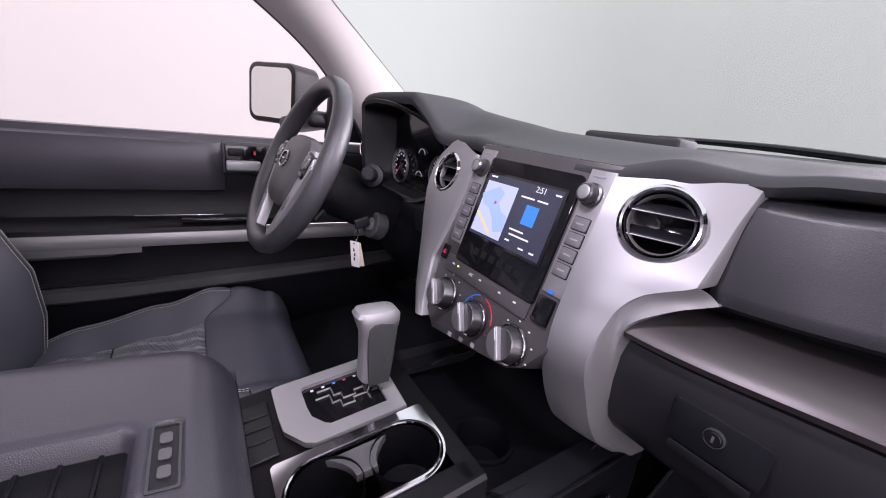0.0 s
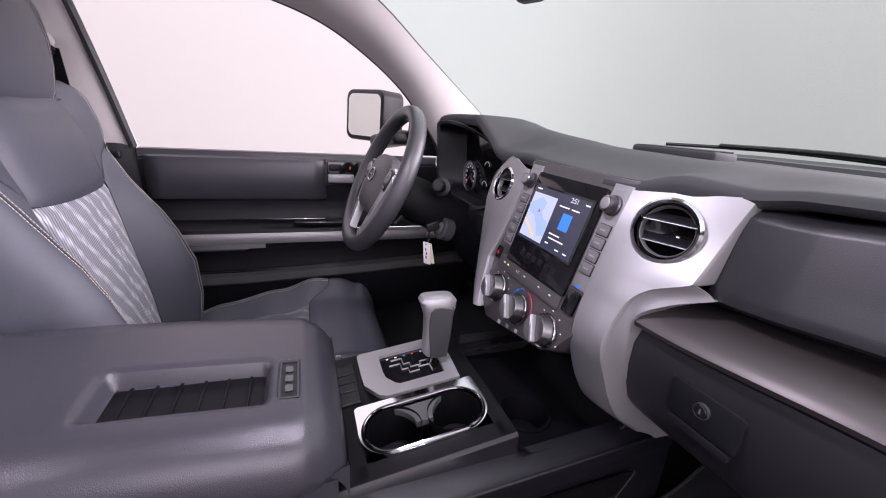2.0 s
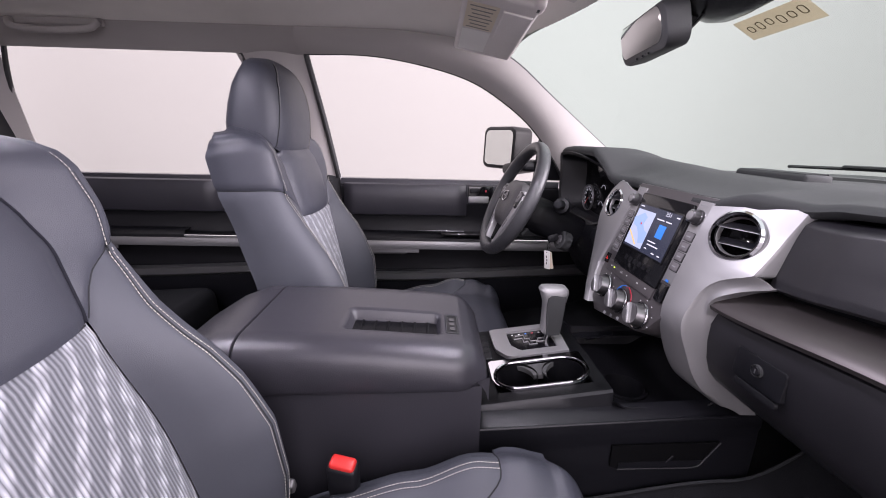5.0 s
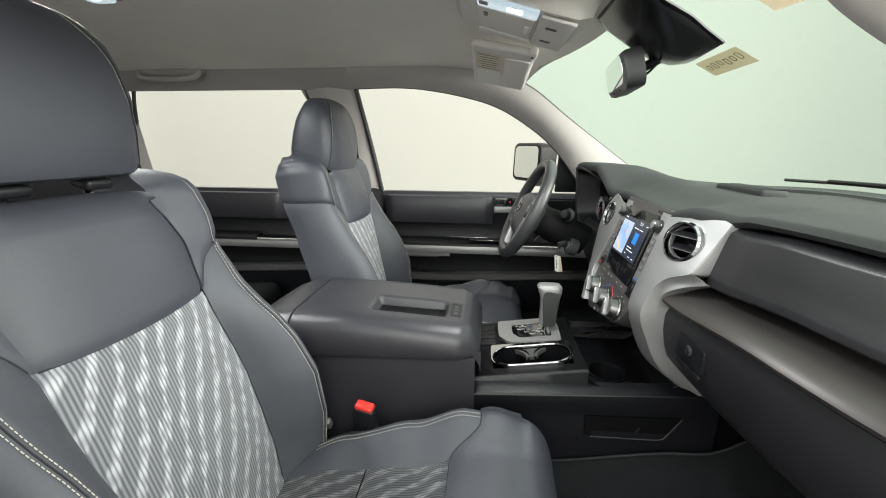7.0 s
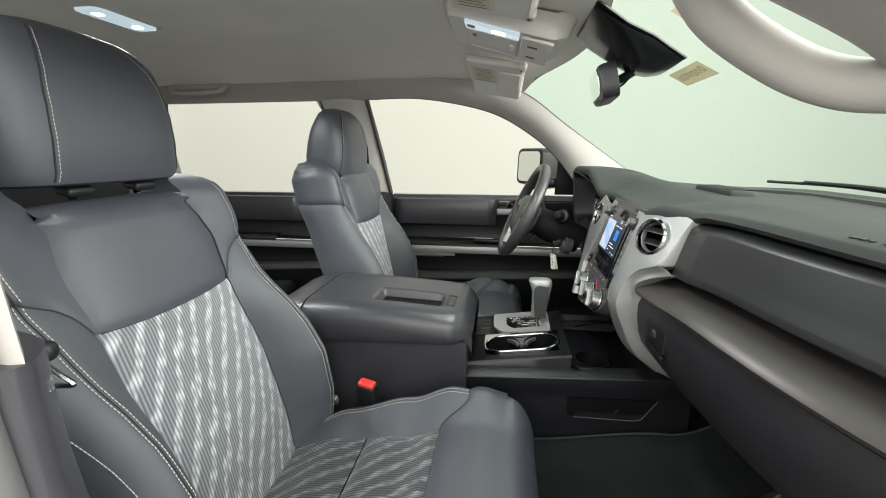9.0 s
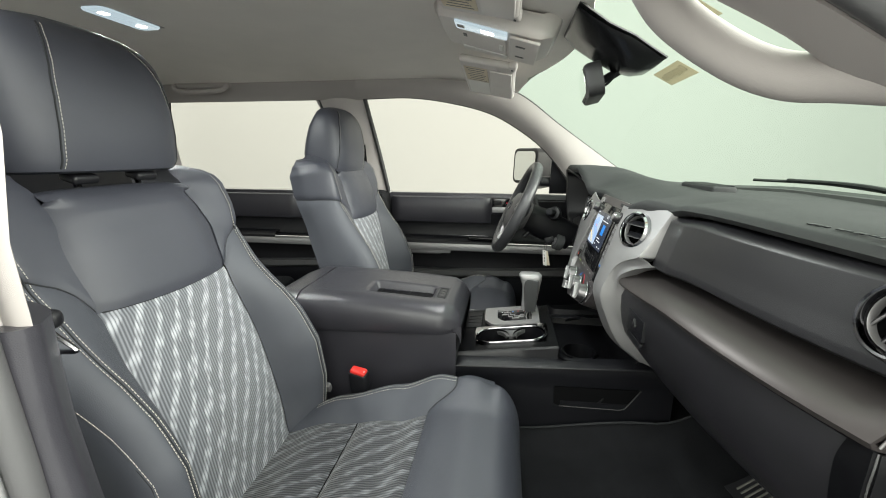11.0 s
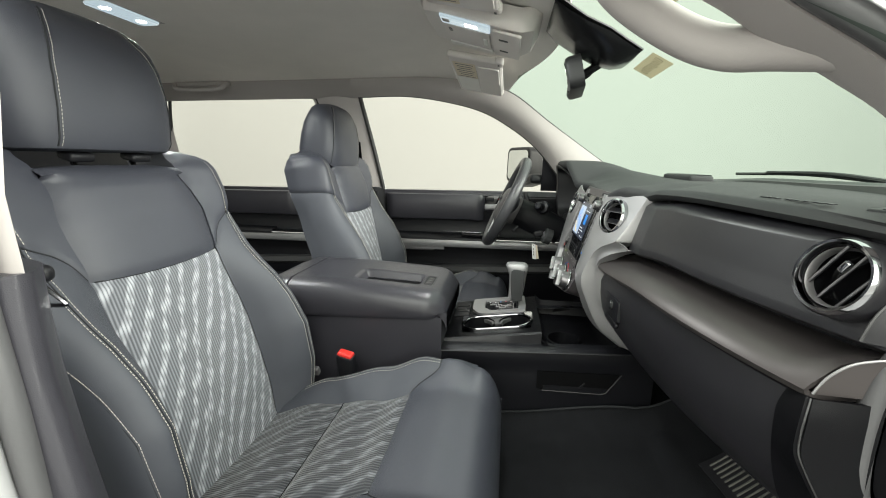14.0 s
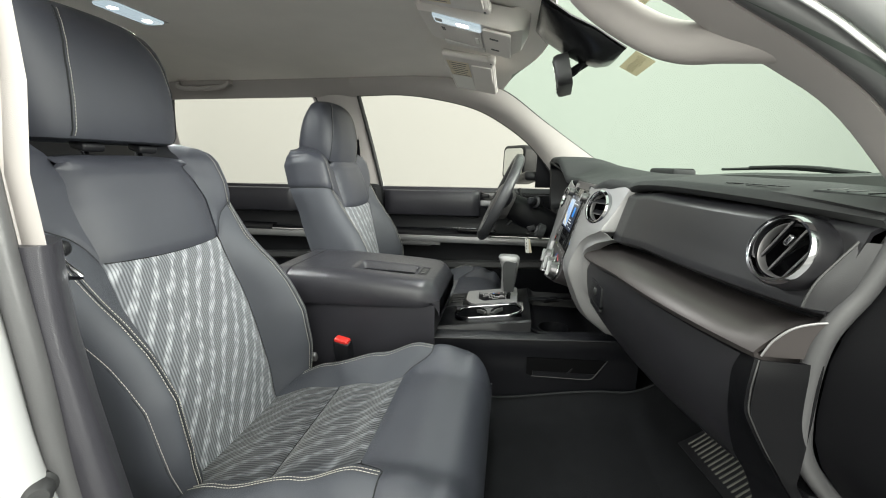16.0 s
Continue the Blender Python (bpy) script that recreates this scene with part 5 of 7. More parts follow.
    part("stalk_collar", turned([(0.012, 0.004), (0.024, 0.0), (0.026, -0.012), (0.02, -0.03)], st[-1] - (st[-1] - st[-3]).normalized() * 0.006, (st[-1] - st[-3]).normalized()), BLACK, col)
    part("left_stalk", tube(smooth_path([P(0.04, 160, -0.10), P(0.10, 158, -0.085), P(0.15, 156, -0.07)], 5), 0.009, 10), BLACK, col)
    part("tilt_lever", tube([P(0.06, -70, -0.09), P(0.095, -72, -0.075)], 0.007, 8), BLACK, col)
    k = Vector((-0.390, 0.552, 0.449))
    part("ignition_ring", turned([(0.031, -0.02), (0.031, 0.006), (0.027, 0.010), (0.018, 0.010), (0.016, 0.0)], k, (0.15, -0.93, 0.33)), PLASTIC_TOP, col, "round ignition lock bezel")
    part("ignition_barrel", turned([(0.016, 0.0), (0.016, 0.012), (0.012, 0.014), (0, 0.014)], k, (0.15, -0.93, 0.33)), SILVER_DARK, col)
    key = thing("ignition_key", "black key in the ignition with a pale paper tag hanging", "key", k)
    part("key_head", box(k + Vector((0.004, -0.030, 0.008)), (0.009, 0.036, 0.024), 0.004, (18, 0, 0)), BLACK, key)
    ring = [k + Vector((0.005, -0.042 + 0.004 * math.sin(a), -0.020 + 0.013 * math.cos(a))) for a in spread(0, 6.0, 14)]
    part("key_ring", tube(ring, 0.0012, 6, True), CHROME, key)
    t = plane_at(k + Vector((0.006, -0.044, -0.066)), (0.86, 0.50, 0.06), (0.04, -0.05, 1))
    part("paper_tag", slab(rounded(0.024, 0.062, 0.002), 0.0012, t), WHITE, key, "pale paper tag")
    part("paper_tag_back", slab(rounded(0.024, 0.058, 0.002), 0.0012, t @ pose(0.004, -0.002, -0.006, 4, 10, 6)), PAPER, key)
    part("tag_hole", turned([(0, 0.001), (0.0022, 0.001)], t @ Vector((0, 0.026, 0.0)), t.to_3x3() @ Vector((0, 0, 1))), INK, key)
    for i in range(3):
        part("tag_mark", slab(rounded(0.004, 0.008, 0.001), 0.0004, t @ pose(-0.002 + (i % 2) * 0.002, 0.010 - 0.011 * i, 0.0006)), INK, key)


steering()


# ---- centre console ----
def deck(y):
    """Height of the console deck at y."""
    return 0.236 + 0.145 * (y - 0.26)


def uneven(w, h, ra, rb, seg):
    """A rectangle whose corners are rounder on the right than on the left."""
    pts = []
    for sx, sy, a0, r in ((1, 1, 0, ra), (-1, 1, 90, rb), (-1, -1, 180, rb), (1, -1, 270, ra)):
        for k in range(seg + 1):
            a = radians(a0 + 90 * k / seg)
            pts.append((sx * (w / 2 - r) + r * math.cos(a), sy * (h / 2 - r) + r * math.sin(a)))
    return pts


def console():
    con = thing("center_console", "dark plastic centre console with padded armrest", "console", (0.04, 0.2, 0.0))
    # lower box under the armrest and the long side walls
    rows = []
    for y, xl, xr, zt in ((-0.42, -0.10, 0.200, 0.24), (-0.30, -0.115, 0.205, 0.29), (0.0, -0.118, 0.208, 0.300), (0.225, -0.118, 0.210, 0.312)):
        rows.append([(xl, y, -0.02), (xl, y, zt), (xr, y, zt), (xr + 0.002, y, 0.16), (xr, y, -0.02)])
    part("storage_box", capped(rows), VINYL, con)
    # forward side walls; the pocket on the passenger side is laid on as flat plates
    for side, xa, xb in ((1, 0.208, 0.196), (-1, -0.165, -0.17)):
        rows = []
        for y in spread(0.22, 0.80, 20):
            t = (y - 0.22) / 0.58
            x = xa + (xb - xa) * t
            top = 0.216 + 0.028 * t
            rows.append([(x - side * 0.045, y, top + 0.004), (x - side * 0.010, y, top + 0.001), (x, y, top - 0.006), (x + side * 0.002, y, top - 0.035), (x - side * 0.002, y, top - 0.045), (x, y, top - 0.07), (x, y, 0.10), (x - side * 0.004, y, 0.0), (x, y, -0.02)])
        w = part("side_wall", solid(grid(rows), 0.004), PLASTIC, con)
        if side > 0:
            pm = plane_at((0.2045, 0.60, 0.150), (0, 1, 0.02), (0, 0, 1))
            outl = [(-0.105, 0.026), (0.115, 0.030), (0.078, -0.026), (0.062, -0.030), (-0.09, -0.030), (-0.105, -0.024)]
            # uncut wall: this plate paints the shade inside the pocket
            part("pocket", slab(outl, 0.004, pm @ pose(0, 0, 0.003)), POCKET_SHADE, w, "flat near-black plate painted as the shaded side pocket")
            part("pocket_floor", slab([(-0.088, -0.029), (0.062, -0.029), (0.076, -0.024), (0.084, -0.012), (-0.088, -0.014)], 0.003, pm @ pose(0, 0, 0.0045)), PLASTIC, w)
            edge = [pm @ Vector((a, b, 0.004)) for a, b in outl[1:5]]
            part("pocket_edge", tube(edge, 0.0020, 6), PLASTIC, w)
            part("pocket_divider", box((0.2085, 0.615, 0.142), (0.004, 0.004, 0.022), 0.001, (-38, 0, 0)), PLASTIC, w)
            seam = [(0.2105 - 0.021 * (y - 0.22), y, 0.216 + 0.048 * (y - 0.22) - 0.002) for y in spread(0.225, 0.74, 20)]
            part("side_edge", tube(seam, 0.003, 6), PLASTIC, w)
    # deck: plates round the openings
    def plate(x0, x1, y0, y1, name, material=PLASTIC, drop=0.0, th=0.02):
        rows = [[(x, y, deck(y) - drop) for x in spread(x0, x1, 6)] for y in spread(y0, y1, 6)]
        bm = grid(rows)
        bmesh.ops.solidify(bm, geom=bm.faces[:], thickness=th)
        bmesh.ops.recalc_face_normals(bm, faces=bm.faces[:])
        return part(name, bm, material, con)
    plate(-0.165, 0.002, 0.225, 0.505, "deck_left", PLASTIC, 0.006)
    plate(0.002, 0.150, 0.225, 0.272, "deck_back", PLASTIC, 0.003)
    plate(0.002, 0.150, 0.478, 0.505, "deck_front", PLASTIC, 0.003)
    plate(0.124, 0.155, 0.225, 0.505, "deck_right", PLASTIC, 0.003)
    rows = [[(0.155, y, deck(y) - 0.003), (0.160, y, deck(y) - 0.008), (0.163, y, 0.216 + 0.05 * (y - 0.22))] for y in spread(0.225, 0.505, 8)]
    part("deck_flank", solid(grid(rows), 0.003), PLASTIC, con)
    # coin tray behind the shifter
    tray = part("coin_tray", box((-0.072, 0.258, deck(0.258) - 0.004), (0.118, 0.052, 0.006), 0.003, (8, 0, 0)), BLACK, con)
    for i in range(3):
        part("tray_rib", box((-0.098 + 0.026 * i, 0.258, deck(0.258) + 0.0), (0.003, 0.044, 0.003), 0.001, (8, 0, 0)), PLASTIC, tray)
    # shifter plate
    sm = plane_at((-0.073, 0.378, deck(0.378) + 0.006), (1, 0, 0), (0, 1, 0.145))
    outer = [(0.074, 0.088), (0.0, 0.092), (-0.070, 0.090), (-0.074, 0.084), (-0.074, 0.0), (-0.074, -0.080), (-0.070, -0.088), (0.0, -0.088), (0.030, -0.086), (0.066, -0.064), (0.074, -0.050), (0.074, 0.02)]
    inner = [(0.050, 0.066), (0.0, 0.068), (-0.046, 0.066), (-0.050, 0.060), (-0.050, 0.0), (-0.050, -0.040), (-0.046, -0.046), (0.0, -0.046), (0.022, -0.044), (0.044, -0.030), (0.050, -0.022), (0.050, 0.02)]
    sh = part("shifter_plate", ring_plate(outer, inner, 0.010, sm), SILVER, con, "satin silver shifter surround")
    part("gate_plate", slab(inner, 0.003, sm @ pose(0, 0, -0.006)), GLOSS, sh, "gloss black shift gate")
    path = [(-0.022, -0.030), (-0.022, -0.008), (-0.002, -0.008), (-0.002, 0.004), (0.012, 0.004), (0.012, 0.024), (0.002, 0.024), (0.002, 0.046)]
    part("gate_edge", tube([sm @ Vector((a + 0.008, b, -0.0045)) for a, b in path], 0.0018, 6), SILVER_DARK, sh, "bright gate edge")
    part("gate_edge", tube([sm @ Vector((a - 0.008, b + 0.006, -0.0045)) for a, b in path], 0.0018, 6), SILVER_DARK, sh)
    for i in range(5):
        part("gear_mark", slab(rounded(0.004, 0.005, 0.001), 0.0005, sm @ pose(-0.040, -0.030 + 0.018 * i, -0.0055)), (MARK, MARK, BLUE_MARK, RED_MARK, MARK)[i], sh)
    # gear lever
    lever = thing("gear_lever", "grey gear lever with silver front and chrome stem", "gear lever", (-0.065, 0.43, 0.25))
    stem = [Vector((-0.070, 0.424, 0.245)), Vector((-0.066, 0.432, 0.290))]
    part("stem", tube(stem, [0.0075, 0.0065], 12), CHROME, lever)
    rows, cap = [], []
    for z, y, w, d in ((0.284, 0.432, 0.014, 0.017), (0.290, 0.432, 0.0175, 0.022), (0.33, 0.436, 0.019, 0.025), (0.37, 0.438, 0.021, 0.028), (0.392, 0.436, 0.023, 0.034), (0.403, 0.434, 0.023, 0.036), (0.410, 0.433, 0.019, 0.031), (0.4125, 0.433, 0.011, 0.020)):
        ring = []
        for a in spread(0, 2 * math.pi * 27 / 28, 28):
            ring.append(Vector((-0.066 + w * math.copysign(abs(math.cos(a)) ** 0.55, math.cos(a)), y + d * math.copysign(abs(math.sin(a)) ** 0.55, math.sin(a)) + 0.10 * (z - 0.35) * 0, z)))
        rows.append(ring)
    lv = part("grip", capped(rows), SILVER, lever, "satin silver lever body")
    for s in (-1, 1):
        o = [(-0.021, 0.030), (0.017, 0.034), (0.023, 0.028), (0.018, -0.060), (0.012, -0.070), (-0.012, -0.070), (-0.017, -0.062)]
        m = plane_at((-0.066 + s * 0.0222, 0.437, 0.356), (0, s, 0), (s * 0.045, 0.0, 1))
        o = [(p.x, p.y) for p in smooth_path([(x, y, 0) for x, y in o], 4, True)]
        part("side_panel", slab(o[::-1], 0.004, m @ pose(0, 0, 0.0028), 0.0012), PLASTIC_TOP, lv, "dark grey side panel")
    # chrome cup holder frame
    cm = plane_at((0.0645, 0.376, deck(0.376) + 0.003), (1, 0, 0), (0, 1, 0.145))
    def stadium(w, h, r, sq=0.0):
        return rounded(w, h, r, 8)
    o = [(x + 0.002, y) for x, y in uneven(0.122, 0.220, 0.056, 0.008, 8)]
    i = [(x + 0.009, y) for x, y in rounded(0.0985, 0.206, 0.0490, 8)]
    cup = part("cup_holder_frame", ring_plate(o, i, 0.008, cm), CHROME, con, "bright chrome cup holder frame")
    lip = [cm @ Vector((x, y, 0.001)) for x, y in i]
    part("cup_holder_lip", tube(lip, 0.003, 8, True), CHROME, cup)
    for k, dy in enumerate((-0.052, 0.052)):
        c = cm @ Vector((0.008, dy, 0))
        part("cup_well", turned([(0.046, -0.002), (0.045, -0.02), (0.041, -0.075), (0.036, -0.080), (0, -0.080)], c, (0, -0.143, 0.99)), TRAY, con, "deep black cup well")
    arc = [(-0.043 + 0.044 * k, 0.044 - 0.029 * math.sin(math.pi / 2 * k) ** 0.8) for k in spread(0, 1, 10)]
    bridge = slab([(x, y) for x, y in arc[::-1]] + [(x, -y) for x, y in arc], 0.012, cm @ pose(0.006, 0, -0.007), 0.0015)
    part("cup_divider", bridge, SEAL, con, "dark grey cup divider")
    part("deck_floor", box((0.03, 0.37, 0.17), (0.26, 0.27, 0.006), 0.001), BLACK, con)
    # forward tray with a round cup well
    rows = []
    for y in spread(0.505, 0.80, 60):
        z = lerp([(0.50, 0.222), (0.53, 0.204), (0.68, 0.204), (0.76, 0.245), (0.80, 0.27)], y)
        rows.append([(-0.165, y, z + 0.05), (-0.155, y, z + 0.03), (-0.145, y, z + 0.004)] + [(x, y, z) for x in spread(-0.10, 0.12, 46)] + [(0.145, y, z + 0.002), (0.16, y, z + 0.02), (0.17, y, z + 0.032)])
    part("front_tray", solid(carve(grid(rows), (0.055, 0.582, 0.204), (0, 0, 1), 0.045), 0.003), TRAY, con, "black open front tray")
    part("tray_well", turned([(0.046, 0.0), (0.0465, 0.004), (0.052, 0.0035), (0.053, -0.001)], (0.055, 0.582, 0.2055), (0, 0, 1), 40), TRAY, con, "round cup well rim")
    part("tray_well_floor", turned([(0.0465, 0.003), (0.0455, -0.01), (0.040, -0.050), (0.0, -0.052)], (0.055, 0.582, 0.2052), (0, 0, 1), 40), TRAY, con)
    part("tray_flap", box((-0.135, 0.60, 0.235), (0.05, 0.06, 0.004), 0.002, (6, -35, 10)), PLASTIC, con)
    # padded armrest lid
    lid = part("armrest_lid", armrest(), VINYL, con, "padded dark vinyl armrest lid")
    rows = []
    for y, zt, dz in ((-0.2345, 0.392, 0.0), (-0.236, 0.398, 0.0), (-0.27, 0.398, 0.01), (-0.33, 0.375, 0.03), (-0.40, 0.330, 0.06), (-0.43, 0.29, 0.04)):
        rows.append(arm_ring(y, zt, 0.300 - dz, 0.0 if y > -0.4 else 0.012))
    part("armrest_back", capped(rows), VINYL, con, "padded rear part of the armrest")
    # pocket in the lid with a badge
    pm = plane_at((0.096, 0.050, 0.3690), (1, 0, 0), (0, 1, -0.045))
    part("lid_pocket_floor", slab(rounded(0.084, 0.184, 0.012, 6), 0.002, pm), TRAY, lid, "black ribbed pocket floor")
    for k in range(6):
        part("pocket_rib", box(pm @ Vector((0.0, -0.070 + 0.028 * k, 0.001)), (0.078, 0.004, 0.003), 0.001, (-2.6, 0, 0)), TRAY, lid)
    bm_ = plane_at((0.094, 0.171, 0.3830), (1, 0.0, 0), (0, 1, -0.085))
    bd = part("badge_plate", ring_plate(rounded(0.084, 0.025, 0.002, 4), rounded(0.078, 0.020, 0.002, 4), 0.004, bm_), PLASTIC_TOP, lid, "framed badge plate")
    part("badge_field", slab(rounded(0.079, 0.021, 0.002, 4), 0.002, bm_ @ pose(0, 0, -0.0015)), PLASTIC, bd)
    for k in range(3):
        part("badge_mark", slab(rounded(0.014, 0.010, 0.003), 0.001, bm_ @ pose(-0.021 + 0.021 * k, 0, 0.0)), SEAL, bd)
    seam = [(x, -0.232, 0.3995) for x in spread(-0.09, 0.19, 8)]
    return con


def arm_ring(y, zt, zb, inset=0.0):
    """Cross section of the armrest at y, rounded at the top, sunk where the pocket lies."""
    x0, x1 = -0.115 + inset, 0.226 - inset
    pts = [(x0 + 0.006, zb), (x0, zb + 0.012), (x0, zt - 0.045), (x0 + 0.003, zt - 0.030), (x0 + 0.010, zt - 0.016), (x0 + 0.024, zt - 0.005), (x0 + 0.045, zt)]
    pts += [(x, zt + 0.001) for x in spread(x0 + 0.06, x1 - 0.06, 56)]
    pts += [(x1 - 0.045, zt), (x1 - 0.026, zt - 0.006), (x1 - 0.010, zt - 0.018), (x1 - 0.003, zt - 0.033), (x1, zt - 0.05), (x1 + 0.001, zb + 0.012), (x1 - 0.006, zb)]
    out = []
    for x, z in pts:
        if z > zt - 0.001:
            dx, dy = abs(x - 0.096) - 0.047, abs(y - 0.050) - 0.098
            r = 0.014
            d = math.hypot(max(0, dx + r), max(0, dy + r)) - r + min(0, max(dx + r, dy + r))
            z -= 0.024 * lerp([(-0.010, 1.0), (-0.0005, 0.12), (0.008, 0.0)], d)
            bx, by = abs(x - 0.094) - 0.044, abs(y - 0.171) - 0.014
            z -= 0.003 * lerp([(-0.003, 1.0), (0.001, 0.0)], max(bx, by))
        out.append(Vector((x, y, z)))
    return out


def arm_top(y):
    return line([(-0.228, 0.398), (-0.10, 0.398), (0.02, 0.393), (0.13, 0.386), (0.19, 0.381), (0.212, 0.372), (0.226, 0.358), (0.236, 0.340), (0.239, 0.325)], y)


def armrest():
    rows = [arm_ring(-0.2335, 0.390, 0.304, 0.003), arm_ring(-0.232, 0.396, 0.298, 0.001)]
    for y in spread(-0.2295, 0.19, 112) + spread(0.195, 0.239, 10):
        rows.append(arm_ring(y, arm_top(y), line([(-0.22, 0.295), (0.20, 0.307), (0.239, 0.316)], y), lerp([(0.17, 0.0), (0.239, 0.020)], y)))
    return capped(rows)


console()


# ---- seats ----
BACK_UP, BACK_OUT = Vector((0, -0.262, 0.965)), Vector((0, 0.965, 0.262))
BACK_ROOT = Vector((0, -0.172, 0.085))
# half widths and depths of the backrest by height: valley beside the middle, crest of the bolster, outer side, rear edge
VALLEY_X = [(0.0, 0.138), (0.1, 0.150), (0.3, 0.153), (0.46, 0.148), (0.56, 0.156), (0.64, 0.142), (0.722, 0.150)]
CREST_X = [(0.0, 0.205), (0.10, 0.217), (0.30, 0.217), (0.45, 0.214), (0.53, 0.222), (0.60, 0.232), (0.66, 0.228), (0.722, 0.195)]
SIDE_X = [(0.0, 0.240), (0.12, 0.268), (0.40, 0.266), (0.56, 0.264), (0.66, 0.260), (0.69, 0.252), (0.71, 0.236), (0.722, 0.208)]
VALLEY_O = [(0.0, -0.004), (0.2, 0.004), (0.46, 0.002), (0.55, -0.003), (0.60, -0.010), (0.66, -0.028), (0.69, -0.05), (0.71, -0.085), (0.722, -0.115)]
CREST_O = [(-0.02, 0.030), (0.03, 0.070), (0.11, 0.094), (0.21, 0.107), (0.30, 0.090), (0.36, 0.070), (0.40, 0.050), (0.45, 0.028), (0.53, 0.002), (0.60, 0.004), (0.65, 0.0), (0.675, -0.012), (0.692, -0.032), (0.705, -0.058), (0.715, -0.086), (0.722, -0.112)]
REAR_O = [(0.0, -0.105), (0.27, -0.122), (0.45, -0.142), (0.60, -0.160), (0.66, -0.160), (0.70, -0.146), (0.722, -0.122)]
MIDDLE_O = [(0.0, 0.002), (0.2, 0.018), (0.46, 0.014), (0.56, 0.014), (0.62, 0.008), (0.645, -0.002)]


SWAY = [(0.0, -0.020), (0.25, -0.017), (0.46, 0.0)]


def on_back(x, v, o):
    return BACK_ROOT + BACK_UP * v + BACK_OUT * o + Vector((x + lerp(SWAY, v), 0, 0))


def flank(v):
    """Outline of one side of the backrest at height v as (x, depth): valley, face, crest, shoulder, side, rear edge."""
    xi, xc, xo = lerp(VALLEY_X, v), lerp(CREST_X, v), lerp(SIDE_X, v)
    oi, oc, ob = lerp(VALLEY_O, v), line(CREST_O, v), lerp(REAR_O, v)
    top = lerp([(0.66, 0.0), (0.722, 1.0)], v)
    return [Vector((xi, oi, 0)), Vector((xi + (xc - xi) * 0.46, oi + (oc - oi) * 0.60, 0)), Vector((xc, oc, 0)), Vector((xc + (xo - xc) * 0.62, oc - 0.013 * (1 - top), 0)),
            Vector((xo, oc - 0.050 * (1 - 0.8 * top), 0)), Vector((xo + 0.003, (oc - 0.050 + ob) / 2, 0)), Vector((xo - 0.010, ob, 0))]


def flank_point(side, k, v, lift=0.0):
    """A point of that outline: k from 0 at the valley over 2 at the crest to 6 at the rear edge."""
    pts = flank(v)
    i = min(5, int(k))
    t = k - i
    p1, p2 = pts[i], pts[i + 1]
    p0 = pts[i - 1] if i else p1 * 2 - p2
    p3 = pts[i + 2] if i < 5 else p2 * 2 - p1
    p = 0.5 * (2 * p1 + (p2 - p0) * t + (2 * p0 - 5 * p1 + 4 * p2 - p3) * t * t + (3 * p1 - p0 - 3 * p2 + p3) * t ** 3)
    if lift:
        d = (0.5 * ((p2 - p0) + (4 * p0 - 10 * p1 + 8 * p2 - 2 * p3) * t + 3 * (3 * p1 - p0 - 3 * p2 + p3) * t * t)).normalized()
        p = p + Vector((-d.y, d.x, 0)) * lift
    return on_back(side * p.x, v, p.y)


# height of the seam between bolster and shoulder wing along the outline
WING_SEAM = [(0.0, 0.465), (0.5, 0.500), (1.0, 0.520), (2.0, 0.543), (4.0, 0.560), (6.0, 0.578)]
ARCH = lambda s: 0.454 + 0.010 * (2 * s - 1) ** 2


